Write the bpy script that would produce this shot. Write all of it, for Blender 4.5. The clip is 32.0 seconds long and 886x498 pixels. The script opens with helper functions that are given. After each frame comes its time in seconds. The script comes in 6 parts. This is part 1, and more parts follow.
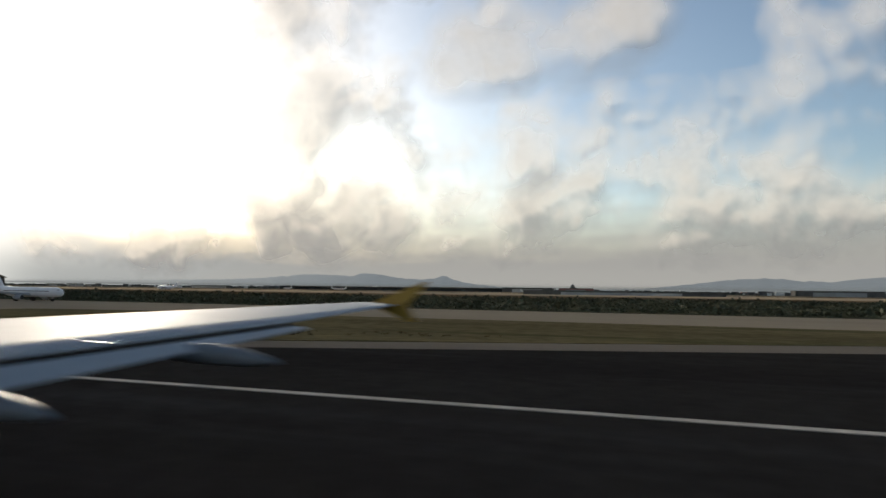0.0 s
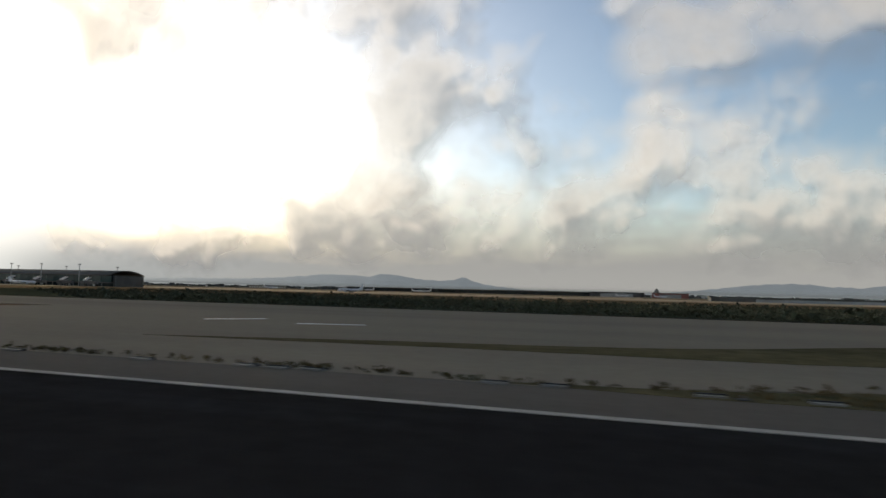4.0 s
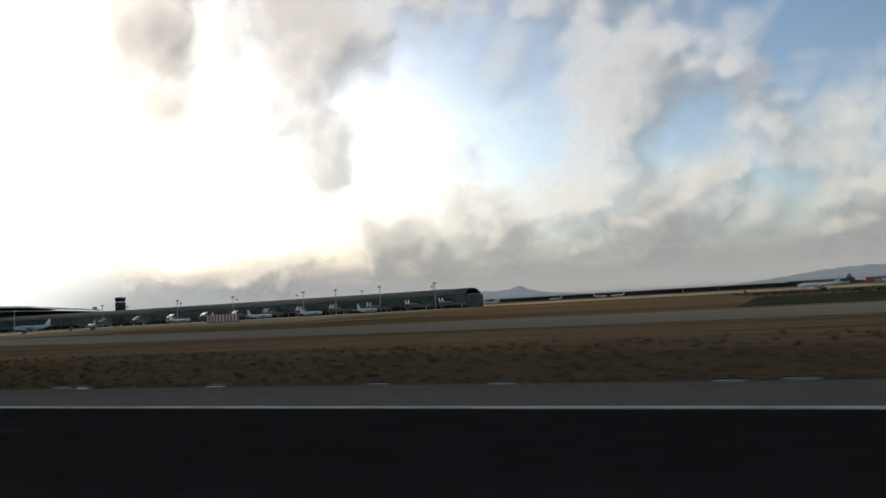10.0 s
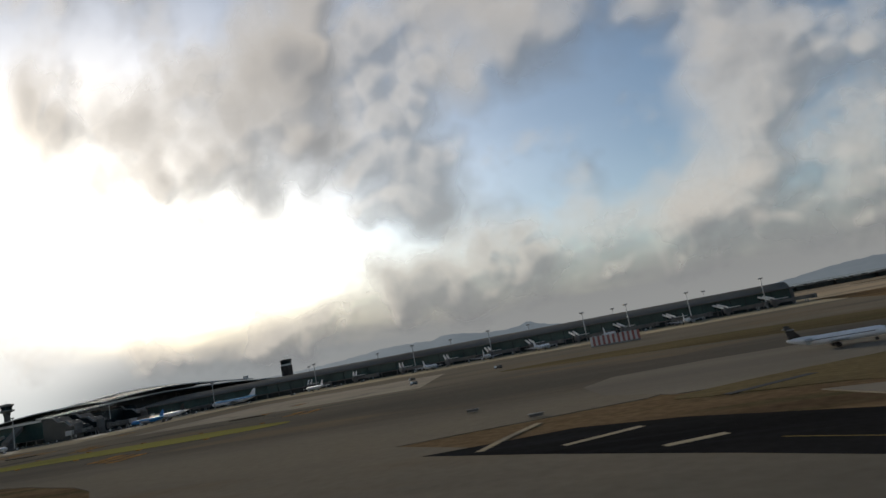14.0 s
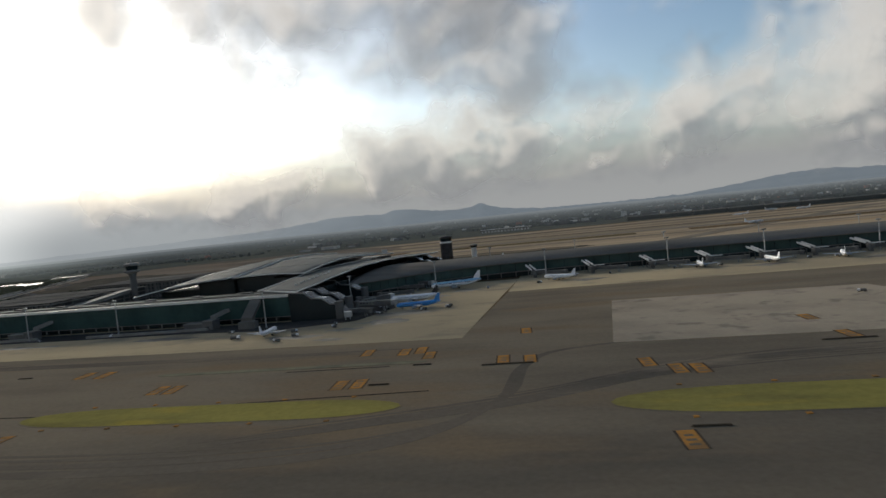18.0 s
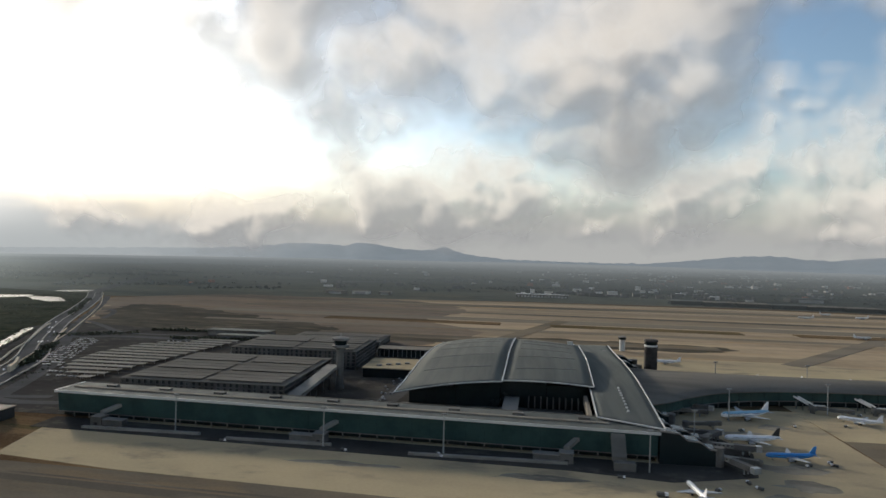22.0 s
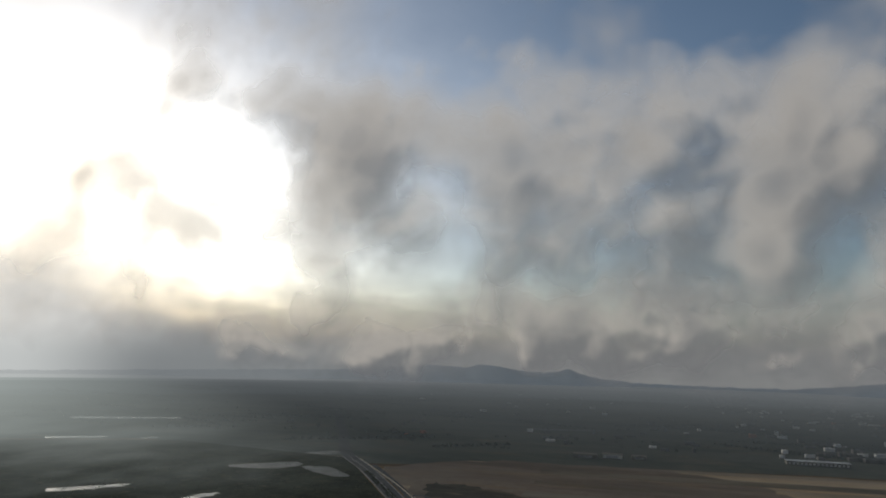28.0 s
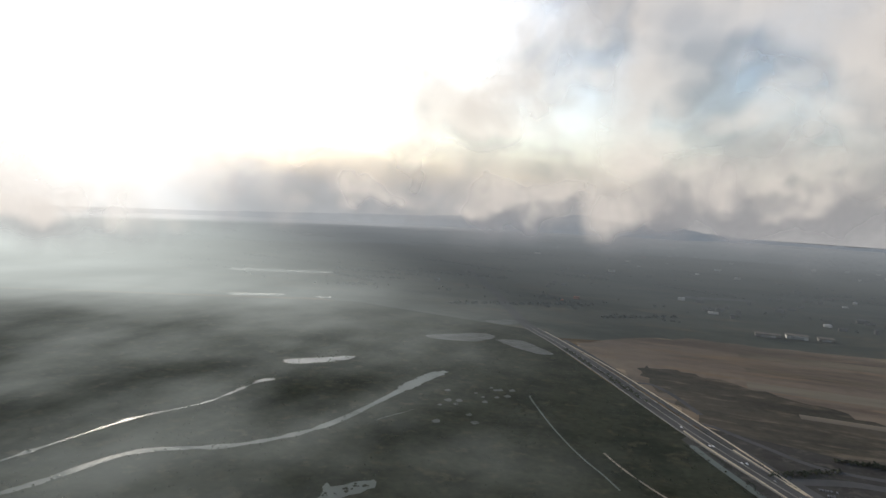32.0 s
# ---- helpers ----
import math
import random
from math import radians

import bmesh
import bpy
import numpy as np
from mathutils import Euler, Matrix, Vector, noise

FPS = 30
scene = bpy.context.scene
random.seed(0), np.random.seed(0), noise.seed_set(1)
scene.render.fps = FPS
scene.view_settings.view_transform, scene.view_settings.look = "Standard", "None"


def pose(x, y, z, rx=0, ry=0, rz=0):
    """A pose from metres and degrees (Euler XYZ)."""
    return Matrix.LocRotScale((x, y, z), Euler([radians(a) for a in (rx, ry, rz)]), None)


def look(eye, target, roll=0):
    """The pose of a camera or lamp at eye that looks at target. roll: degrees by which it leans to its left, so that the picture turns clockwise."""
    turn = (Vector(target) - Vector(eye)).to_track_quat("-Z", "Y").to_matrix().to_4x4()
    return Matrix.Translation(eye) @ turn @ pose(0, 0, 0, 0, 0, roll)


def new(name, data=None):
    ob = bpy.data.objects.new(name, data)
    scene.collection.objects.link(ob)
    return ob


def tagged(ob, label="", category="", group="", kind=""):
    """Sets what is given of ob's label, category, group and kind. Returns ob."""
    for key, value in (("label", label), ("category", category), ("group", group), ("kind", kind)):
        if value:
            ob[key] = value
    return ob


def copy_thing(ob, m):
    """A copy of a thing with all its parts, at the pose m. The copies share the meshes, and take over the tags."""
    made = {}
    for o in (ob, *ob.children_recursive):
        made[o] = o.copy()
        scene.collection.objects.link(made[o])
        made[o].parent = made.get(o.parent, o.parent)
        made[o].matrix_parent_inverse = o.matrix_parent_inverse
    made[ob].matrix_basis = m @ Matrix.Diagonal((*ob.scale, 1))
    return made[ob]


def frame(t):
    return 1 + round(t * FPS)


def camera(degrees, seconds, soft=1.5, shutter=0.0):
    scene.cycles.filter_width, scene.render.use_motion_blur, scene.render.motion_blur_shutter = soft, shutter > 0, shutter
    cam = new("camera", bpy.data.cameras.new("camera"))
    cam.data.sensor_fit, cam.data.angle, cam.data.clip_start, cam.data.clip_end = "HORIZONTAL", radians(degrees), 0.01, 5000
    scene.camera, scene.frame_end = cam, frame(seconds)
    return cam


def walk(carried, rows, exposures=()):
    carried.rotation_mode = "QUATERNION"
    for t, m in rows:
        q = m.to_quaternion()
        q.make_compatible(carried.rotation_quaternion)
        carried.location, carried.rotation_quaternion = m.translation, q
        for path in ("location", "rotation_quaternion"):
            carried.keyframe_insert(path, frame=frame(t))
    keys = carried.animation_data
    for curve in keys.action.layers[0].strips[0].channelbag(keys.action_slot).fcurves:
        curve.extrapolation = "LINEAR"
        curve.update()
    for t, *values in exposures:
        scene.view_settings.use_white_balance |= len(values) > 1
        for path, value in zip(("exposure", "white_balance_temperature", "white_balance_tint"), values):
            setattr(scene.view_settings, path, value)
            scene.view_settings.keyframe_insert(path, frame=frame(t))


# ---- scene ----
S = 0.48  # the whole place is modelled at this scale, so that the flight keeps within the camera's top speed
# the camera rides at a cabin window: seconds, x, y, z, yaw, pitch, roll
cam = camera(68.33, 32.0, shutter=0.2)
PATH = [
    (0.0, 0.0, -0.0, 4.82, 18.31, 3.56, -0.75),
    (0.5, -28.5, 0.0, 4.82, 18.79, 2.80, -0.90),
    (1.0, -57.6, 0.0, 4.82, 20.02, 1.53, -0.10),
    (1.5, -87.2, 0.0, 4.82, 19.89, 2.17, -0.41),
    (2.0, -117.4, 0.0, 4.82, 19.23, 2.93, -1.19),
    (2.5, -148.2, 0.0, 4.82, 18.81, 3.68, -1.29),
    (3.0, -179.5, 0.0, 4.82, 19.33, 1.87, -1.02),
    (3.5, -211.4, 0.0, 4.82, 18.71, 3.58, -1.28),
    (4.0, -243.8, 0.0, 4.82, 18.23, 3.67, -1.40),
    (4.5, -276.7, -0.0, 4.82, 18.02, 2.96, -1.37),
    (5.0, -310.2, -0.0, 4.82, 18.24, 2.26, -1.21),
    (5.5, -344.3, -0.0, 4.82, 19.04, 2.40, -0.92),
    (6.0, -378.8, -0.0, 4.82, 20.57, 4.18, -0.50),
    (6.5, -413.8, -0.0, 4.82, 19.97, 1.25, -1.89),
    (7.0, -449.4, -0.0, 4.82, 20.68, 0.91, -1.35),
    (7.5, -485.4, -0.0, 4.82, 19.88, 2.88, -1.03),
    (8.0, -521.9, -0.0, 4.82, 19.63, 4.25, -1.55),
    (8.5, -558.9, -0.0, 4.75, 19.36, 4.51, -0.75),
    (9.0, -596.3, -0.0, 4.63, 20.22, 3.77, 0.88),
    (9.5, -634.1, -0.0, 4.52, 19.83, 4.52, 2.21),
    (10.0, -672.2, -0.0, 4.40, 20.02, 4.86, 3.21),
    (10.5, -710.7, -0.0, 4.28, 19.72, 5.31, 4.54),
    (11.0, -749.5, 0.0, 4.08, 19.82, 4.56, 5.55),
    (11.5, -788.4, 0.0, 4.42, 20.08, 5.01, 6.55),
    (12.0, -827.5, 0.1, 5.25, 19.06, 6.71, 6.23),
    (12.5, -866.7, 0.2, 6.71, 19.42, 8.16, 7.69),
    (13.0, -905.9, 0.2, 8.80, 19.87, 9.18, 9.37),
    (13.5, -945.1, 0.4, 11.61, 19.76, 9.52, 10.14),
    (14.0, -984.2, 0.5, 15.21, 18.62, 8.88, 10.46),
    (14.5, -1023.1, 0.6, 19.54, 16.98, 7.67, 10.43),
    (15.0, -1061.7, 0.8, 24.53, 15.40, 6.28, 10.17),
    (15.5, -1100.2, 1.0, 30.13, 14.41, 5.10, 9.80),
    (16.0, -1138.4, 1.3, 36.28, 14.57, 4.52, 9.43),
    (16.5, -1176.4, 1.6, 42.91, 14.89, 4.42, 8.91),
    (17.0, -1214.3, 1.9, 49.93, 12.36, 2.48, 6.91),
    (17.5, -1252.1, 2.3, 57.31, 11.70, -3.33, 5.87),
    (18.0, -1289.8, 2.6, 64.99, 11.94, -2.90, 5.83),
    (18.5, -1327.5, 3.0, 72.94, 12.03, -3.34, 6.02),
    (19.0, -1365.3, 3.3, 81.17, 11.64, -4.70, 6.02),
    (19.5, -1403.2, 3.7, 89.65, 10.84, -4.54, 5.71),
    (20.0, -1441.3, 4.0, 98.30, 8.55, -6.45, 3.99),
    (20.5, -1479.7, 4.3, 107.08, 5.45, -7.59, 1.28),
    (21.0, -1518.3, 4.5, 115.94, 6.14, -4.10, -1.02),
    (21.5, -1557.2, 4.7, 124.83, 6.50, -0.39, -1.25),
    (22.0, -1596.4, 4.8, 133.77, 6.33, 0.05, -1.50),
    (22.5, -1635.8, 4.8, 142.81, 6.23, 0.06, -1.40),
    (23.0, -1675.4, 4.8, 151.99, 6.14, -0.03, -1.72),
    (23.5, -1715.3, 4.6, 161.33, 5.97, 0.30, -1.88),
    (24.0, -1755.2, 4.4, 170.82, 6.03, 2.84, -2.17),
    (24.5, -1795.1, 4.2, 180.46, 5.97, 5.23, -2.29),
    (25.0, -1835.0, 3.9, 190.22, 6.20, 8.15, -2.31),
    (25.5, -1874.8, 3.4, 200.07, 7.24, 11.43, -1.37),
    (26.0, -1914.3, 3.0, 209.94, 8.35, 13.30, -1.57),
    (26.5, -1953.6, 2.4, 219.80, 9.52, 13.90, -2.31),
    (27.0, -1992.6, 1.7, 229.59, 10.72, 13.35, -2.98),
    (27.5, -2031.3, 1.0, 239.25, 11.95, 11.82, -2.99),
    (28.0, -2069.7, 0.2, 248.73, 13.18, 9.42, -1.73),
    (28.5, -2107.8, -0.7, 258.00, 12.27, -4.26, 0.57),
    (29.0, -2145.7, -1.7, 266.99, 12.19, -7.67, 0.17),
    (29.5, -2183.4, -2.8, 275.70, 13.45, -8.18, 0.15),
    (30.0, -2221.0, -4.0, 284.18, 14.74, -8.41, -0.17),
    (30.5, -2258.6, -5.2, 292.49, 15.02, -7.99, -0.49),
    (31.0, -2296.3, -6.4, 300.69, 15.45, -7.39, -1.63),
    (31.5, -2334.2, -7.7, 308.83, 17.55, -5.89, -2.75),
    (32.0, -2372.3, -9.0, 316.95, 19.04, -4.75, -3.20),
]
EXPOSURES = [(0.0, 0.2, 6800.0, 10.0), (6.0, 0.15, 6700.0, 10.0), (10.0, 0.2, 6550.0, 10.0), (12.0, 0.2, 6500.0, 10.0), (13.0, -0.15, 6400.0, 10.0), (16.0, -0.32, 6400.0, 10.0), (17.0, -0.3, 6367.0, 10.0), (18.0, 0.0, 6333.0, 10.0), (20.0, 0.3, 6360.0, 10.0), (22.0, 0.36, 6480.0, 10.0), (24.0, 0.25, 6480.0, 10.0), (25.0, -0.15, 6480.0, 10.0), (28.0, -0.7, 6350.0, 10.0), (29.0, -0.48, 6500.0, 13.0), (30.0, 0.15, 6483.0, 13.0), (32.0, 0.28, 6450.0, 13.0)]
walk(cam, [(t, pose(x * S, y * S, z * S, 90 + p, r, yaw)) for t, x, y, z, yaw, p, r in PATH], EXPOSURES)

# ---- world, sun ----
SUN_AZ, SUN_EL = -46.0, 14.0
world = bpy.data.worlds.new("world")
scene.world = world
world.use_nodes = True
wn = world.node_tree
sky = wn.nodes.new("ShaderNodeTexSky")
sky.sky_type = "NISHITA"
sky.sun_disc = False
sky.sun_elevation, sky.sun_rotation = radians(SUN_EL), radians(SUN_AZ)
sky.dust_density, sky.ozone_density = 0.8, 1.8
wn.nodes["Background"].inputs["Strength"].default_value = 0.115
wn.links.new(sky.outputs[0], wn.nodes["Background"].inputs["Color"])
sd = Vector((math.sin(radians(SUN_AZ)) * math.cos(radians(SUN_EL)), math.cos(radians(SUN_AZ)) * math.cos(radians(SUN_EL)), math.sin(radians(SUN_EL))))
sun = new("sun", bpy.data.lights.new("sun", "SUN"))
sun.data.energy, sun.data.angle, sun.data.color = 3.7, radians(5), (1.0, 0.9, 0.75)
sun.matrix_world = look(sd * 1000, (0, 0, 0))


# ---- node helpers ----
def node(nt, kind, **kw):
    n = nt.nodes.new(kind)
    for k, v in kw.items():
        if k in n.inputs:
            n.inputs[k].default_value = v
    return n


def math_node(nt, op, a, b=None, c=None):
    n = nt.nodes.new("ShaderNodeMath")
    n.operation = op
    for i, v in enumerate((a, b, c)):
        if v is None:
            continue
        if isinstance(v, (int, float)):
            n.inputs[i].default_value = v
        else:
            nt.links.new(v, n.inputs[i])
    return n.outputs[0]


def mix_rgb(nt, fac, a, b):
    n = nt.nodes.new("ShaderNodeMix")
    n.data_type = "RGBA"
    for i, v in ((0, fac), (6, a), (7, b)):
        if isinstance(v, (int, float)):
            n.inputs[i].default_value = v
        elif isinstance(v, tuple):
            n.inputs[i].default_value = (*v, 1.0)
        else:
            nt.links.new(v, n.inputs[i])
    return n.outputs[2]


def ramp(nt, x, lo, hi):
    n = nt.nodes.new("ShaderNodeMapRange")
    n.interpolation_type = "SMOOTHSTEP"
    nt.links.new(x, n.inputs[0])
    n.inputs[1].default_value, n.inputs[2].default_value = lo, hi
    return n.outputs[0]


def vec(nt, x, y, z):
    n = nt.nodes.new("ShaderNodeCombineXYZ")
    for i, v in enumerate((x, y, z)):
        if isinstance(v, (int, float)):
            n.inputs[i].default_value = v
        else:
            nt.links.new(v, n.inputs[i])
    return n.outputs[0]


def noise_at(nt, v, scale, detail=4.0, rough=0.55, off=(0, 0, 0), stretch=(1, 1, 1)):
    m = nt.nodes.new("ShaderNodeMapping")
    m.inputs["Location"].default_value = off
    m.inputs["Scale"].default_value = stretch
    nt.links.new(v, m.inputs[0])
    n = node(nt, "ShaderNodeTexNoise", Scale=scale, Detail=detail, Roughness=rough)
    nt.links.new(m.outputs[0], n.inputs["Vector"])
    return n.outputs[0]


# ---- materials ----
def surface(name, base, second=None, rough=0.8, metal=0.0, big=0.03, fine=1.5, mixing=(0.4, 0.65), streak=(1, 1, 1), bump=0.0, third=None, spread=0.12, spec=0.3, glow=None):
    """A surface of two or three colours, mottled at two scales in metres."""
    m = bpy.data.materials.new(name)
    m.use_nodes = True
    nt = m.node_tree
    bs = nt.nodes["Principled BSDF"]
    p = nt.nodes.new("ShaderNodeNewGeometry").outputs["Position"]
    second = second or tuple(c * 0.75 for c in base)
    big, fine = big / S, fine / S
    a = noise_at(nt, p, big, 5.0, 0.6, (3, 7, 1), streak)
    col = mix_rgb(nt, ramp(nt, a, *mixing), base, second)
    if third:
        c = noise_at(nt, p, big * 3.1, 4.0, 0.6, (31, 5, 11), streak)
        col = mix_rgb(nt, ramp(nt, c, 0.52, 0.7), col, third)
    b = noise_at(nt, p, fine, 3.0, 0.6, (9, 2, 4))
    gain = math_node(nt, "MULTIPLY_ADD", b, 2 * spread, 1 - spread)
    n = nt.nodes.new("ShaderNodeVectorMath")
    n.operation = "SCALE"
    nt.links.new(col, n.inputs[0])
    nt.links.new(gain, n.inputs["Scale"])
    nt.links.new(n.outputs[0], bs.inputs["Base Color"])
    r = math_node(nt, "MULTIPLY_ADD", a, 0.2, rough - 0.1)
    nt.links.new(r, bs.inputs["Roughness"])
    bs.inputs["Metallic"].default_value = metal
    bs.inputs["Specular IOR Level"].default_value = spec
    if glow:
        bs.inputs["Emission Color"].default_value = (*glow, 1)
        bs.inputs["Emission Strength"].default_value = 1.0
    if bump:
        bp = node(nt, "ShaderNodeBump", Strength=bump, Distance=0.05)
        nt.links.new(b, bp.inputs["Height"])
        nt.links.new(bp.outputs[0], bs.inputs["Normal"])
    return m


GRASS = surface("dry_airfield_grass", (0.155, 0.104, 0.056), (0.085, 0.057, 0.033), 0.95, big=0.03, fine=0.5, streak=(0.12, 1, 1), mixing=(0.42, 0.58), third=(0.075, 0.066, 0.032), spread=0.55, bump=0.4, spec=0.0)
LAWN = surface("green_yellow_grass", (0.145, 0.11, 0.056), (0.09, 0.068, 0.036), 0.95, big=0.03, fine=0.6, streak=(0.12, 1, 1), third=(0.105, 0.088, 0.042), spread=0.45, bump=0.3, spec=0.0)
TUFT = surface("dry_grass_tufts", (0.12, 0.09, 0.042), (0.075, 0.06, 0.03), 0.95, big=0.05, fine=0.6, third=(0.065, 0.068, 0.026), spread=0.3, spec=0.0)
VERGE = surface("olive_brown_grass", (0.1, 0.084, 0.045), (0.058, 0.05, 0.028), 0.95, big=0.03, fine=0.5, streak=(0.12, 1, 1), third=(0.042, 0.044, 0.022), spread=0.55, bump=0.4, spec=0.0)
PAVING = surface("dark_worn_paving", (0.06, 0.056, 0.05), (0.045, 0.042, 0.038), 0.9, big=0.02, fine=0.3, third=(0.09, 0.082, 0.07), spec=0.0)
MARSH = surface("marsh_vegetation", (0.037, 0.04, 0.025), (0.019, 0.022, 0.014), 0.95, big=0.012, fine=0.1, third=(0.053, 0.049, 0.029), spread=0.45, bump=0.3, spec=0.0)
# duller and darker than the rest of the bare field
DULL = surface("dull_grey_brown_ground", (0.19, 0.152, 0.115), (0.115, 0.096, 0.076), 0.95, big=0.007, fine=0.05, streak=(0.2, 1, 1), third=(0.2, 0.148, 0.1), spread=0.25, spec=0.0)
DARK_FIELD = surface("dark_grey_brown_field", (0.085, 0.075, 0.058), (0.055, 0.052, 0.042), 0.95, big=0.012, fine=0.08, streak=(0.3, 1, 1), third=(0.14, 0.117, 0.085), spread=0.3, spec=0.0)
# haze over this land is put into a paled, greyed base colour
FARLAND = surface("haze_paled_farmland", (0.1, 0.104, 0.085), (0.068, 0.075, 0.064), 0.95, big=0.004, fine=0.05, streak=(0.4, 1, 1), third=(0.12, 0.11, 0.083), spread=0.3, spec=0.0)
BROWN = surface("bare_brown_field", (0.37, 0.288, 0.192), (0.225, 0.18, 0.126), 0.95, big=0.009, fine=0.05, streak=(0.12, 1, 1), third=(0.34, 0.24, 0.135), spread=0.2, spec=0.0)
ASPHALT = surface("dark_runway_asphalt", (0.021, 0.0198, 0.0186), (0.0158, 0.0148, 0.014), 0.95, big=0.05, fine=0.8, streak=(0.08, 1, 1), spread=0.35, third=(0.025, 0.0243, 0.024), spec=0.0)
TARMAC = surface("worn_brown_tarmac", (0.185, 0.155, 0.112), (0.1, 0.088, 0.069), 0.88, big=0.008, fine=0.5, mixing=(0.38, 0.66), streak=(0.3, 1, 1), third=(0.165, 0.127, 0.083), spread=0.18, spec=0.0)
SHOULDER = surface("grey_shoulder_asphalt", (0.125, 0.109, 0.09), (0.095, 0.084, 0.071), 0.9, big=0.03, fine=1.5, streak=(0.1, 1, 1), spec=0.0)
CONCRETE = surface("pale_apron_concrete", (0.37, 0.305, 0.195), (0.29, 0.242, 0.162), 0.85, big=0.012, fine=0.5, streak=(0.5, 1, 1), third=(0.23, 0.196, 0.14), spec=0.0)
TYRED = surface("rubber_darkened_tarmac", (0.13, 0.112, 0.086), (0.095, 0.085, 0.069), 0.9, big=0.012, fine=0.5, streak=(0.3, 1, 1), third=(0.18, 0.15, 0.11), spread=0.2, spec=0.0)
MUD = surface("shallow_muddy_water", (0.08, 0.085, 0.076), (0.055, 0.06, 0.05), 0.6, big=0.03, fine=0.3, spec=0.08)
PATCH = surface("light_brown_tarmac", (0.31, 0.265, 0.2), (0.25, 0.215, 0.165), 0.88, big=0.02, fine=0.5, third=(0.19, 0.163, 0.13), spec=0.0)
TAXIWAY = surface("light_grey_taxiway", (0.2, 0.172, 0.132), (0.155, 0.135, 0.106), 0.88, big=0.02, fine=0.8, streak=(0.1, 1, 1), spec=0.0)
STAINED = surface("fuel_stained_concrete", (0.2, 0.18, 0.14), (0.11, 0.1, 0.082), 0.8, big=0.05, fine=0.4, streak=(0.4, 1, 1), third=(0.26, 0.232, 0.18), spread=0.2, spec=0.1)
ROAD = surface("grey_road_asphalt", (0.095, 0.093, 0.09), (0.075, 0.074, 0.072), 0.88, big=0.02, fine=0.5, spec=0.0)
ISLAND = surface("olive_green_painted_turf", (0.225, 0.2, 0.06), (0.155, 0.138, 0.05), 0.9, big=0.03, fine=0.4, streak=(0.3, 1, 1), third=(0.26, 0.215, 0.052), spread=0.25, spec=0.0)
STRIP = surface("faded_green_paint", (0.17, 0.165, 0.11), (0.12, 0.118, 0.085), 0.9, big=0.06, fine=0.5, spec=0.0)
SIGN_DARK = surface("dark_brown_weathered_metal", (0.075, 0.06, 0.042), (0.05, 0.042, 0.032), 0.9, big=0.1, fine=0.6, spec=0.0)
TOWER = surface("dark_brown_tower_cladding", (0.055, 0.05, 0.047), (0.04, 0.037, 0.035), 0.8, big=0.2, fine=0.6, spec=0.1)
ORANGE = surface("worn_orange_paint", (0.38, 0.185, 0.045), (0.21, 0.125, 0.055), 0.9, big=0.12, fine=1.0, spec=0.0)
WHITE_PAINT = surface("white_road_paint", (0.37, 0.345, 0.3), (0.28, 0.265, 0.23), 0.9, big=0.3, fine=2.0, spec=0.0)
YELLOW_PAINT = surface("yellow_line_paint", (0.25, 0.18, 0.06), (0.17, 0.125, 0.045), 0.9, big=0.3, fine=2.0, spec=0.0)
ROOF = surface("grey_metal_roof", (0.115, 0.122, 0.11), (0.09, 0.097, 0.09), 0.88, 0.0, big=0.03, fine=0.6, streak=(3, 0.2, 1), spec=0.05)
ROOF_RIB = surface("slightly_paler_roof_rib", (0.17, 0.172, 0.16), (0.13, 0.132, 0.125), 0.7, 0.1, big=0.05, fine=0.6, spec=0.1)
ROOF_DECK = surface("dark_weathered_roof_sheet", (0.155, 0.146, 0.128), (0.115, 0.109, 0.097), 0.95, 0.0, big=0.03, fine=0.4, streak=(0.2, 1, 1), spec=0.0)
ROOF_PALE = surface("pale_weathered_roof", (0.22, 0.2, 0.165), (0.17, 0.157, 0.135), 0.92, 0.0, big=0.03, fine=0.4, spec=0.0)
FASCIA = surface("white_fascia_metal", (0.55, 0.55, 0.52), (0.45, 0.45, 0.43), 0.5, 0.1)
GLASS = surface("dark_green_facade_glass", (0.036, 0.07, 0.066), (0.025, 0.052, 0.05), 0.2, big=0.05, fine=0.3)
GLASS2 = surface("dark_lower_glass", (0.012, 0.02, 0.022), (0.008, 0.014, 0.016), 0.25, big=0.05, fine=0.3)
CONC_DARK = surface("stained_grey_concrete", (0.13, 0.125, 0.115), (0.09, 0.088, 0.082), 0.9, big=0.05, fine=0.5, spec=0.1)
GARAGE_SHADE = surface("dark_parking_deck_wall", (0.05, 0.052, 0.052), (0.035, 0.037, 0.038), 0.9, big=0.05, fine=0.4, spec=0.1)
CONC_MID = surface("light_grey_concrete", (0.22, 0.21, 0.19), (0.17, 0.163, 0.148), 0.9, big=0.05, fine=0.5, spec=0.1)
STEEL = surface("galvanised_steel", (0.35, 0.36, 0.36), (0.28, 0.29, 0.29), 0.45, 0.6)
BLACK = surface("black_rubber", (0.015, 0.015, 0.016), (0.022, 0.022, 0.022), 0.8)
AIR_WHITE = surface("white_aircraft_paint", (0.72, 0.72, 0.72), (0.64, 0.64, 0.65), 0.35, big=0.2, fine=1.0, spread=0.03)
AIR_GREY = surface("grey_wing_paint", (0.33, 0.355, 0.375), (0.28, 0.3, 0.32), 0.62, 0.0, big=0.2, fine=1.0, spread=0.05)
FAIRING = surface("blue_grey_fairing_paint", (0.13, 0.15, 0.17), (0.1, 0.12, 0.135), 0.5, 0.1, big=0.3, fine=1.0, spread=0.05)
AIR_BLUE = surface("mid_blue_aircraft_paint", (0.03, 0.2, 0.5), (0.03, 0.17, 0.42), 0.35, big=0.2, spread=0.05)
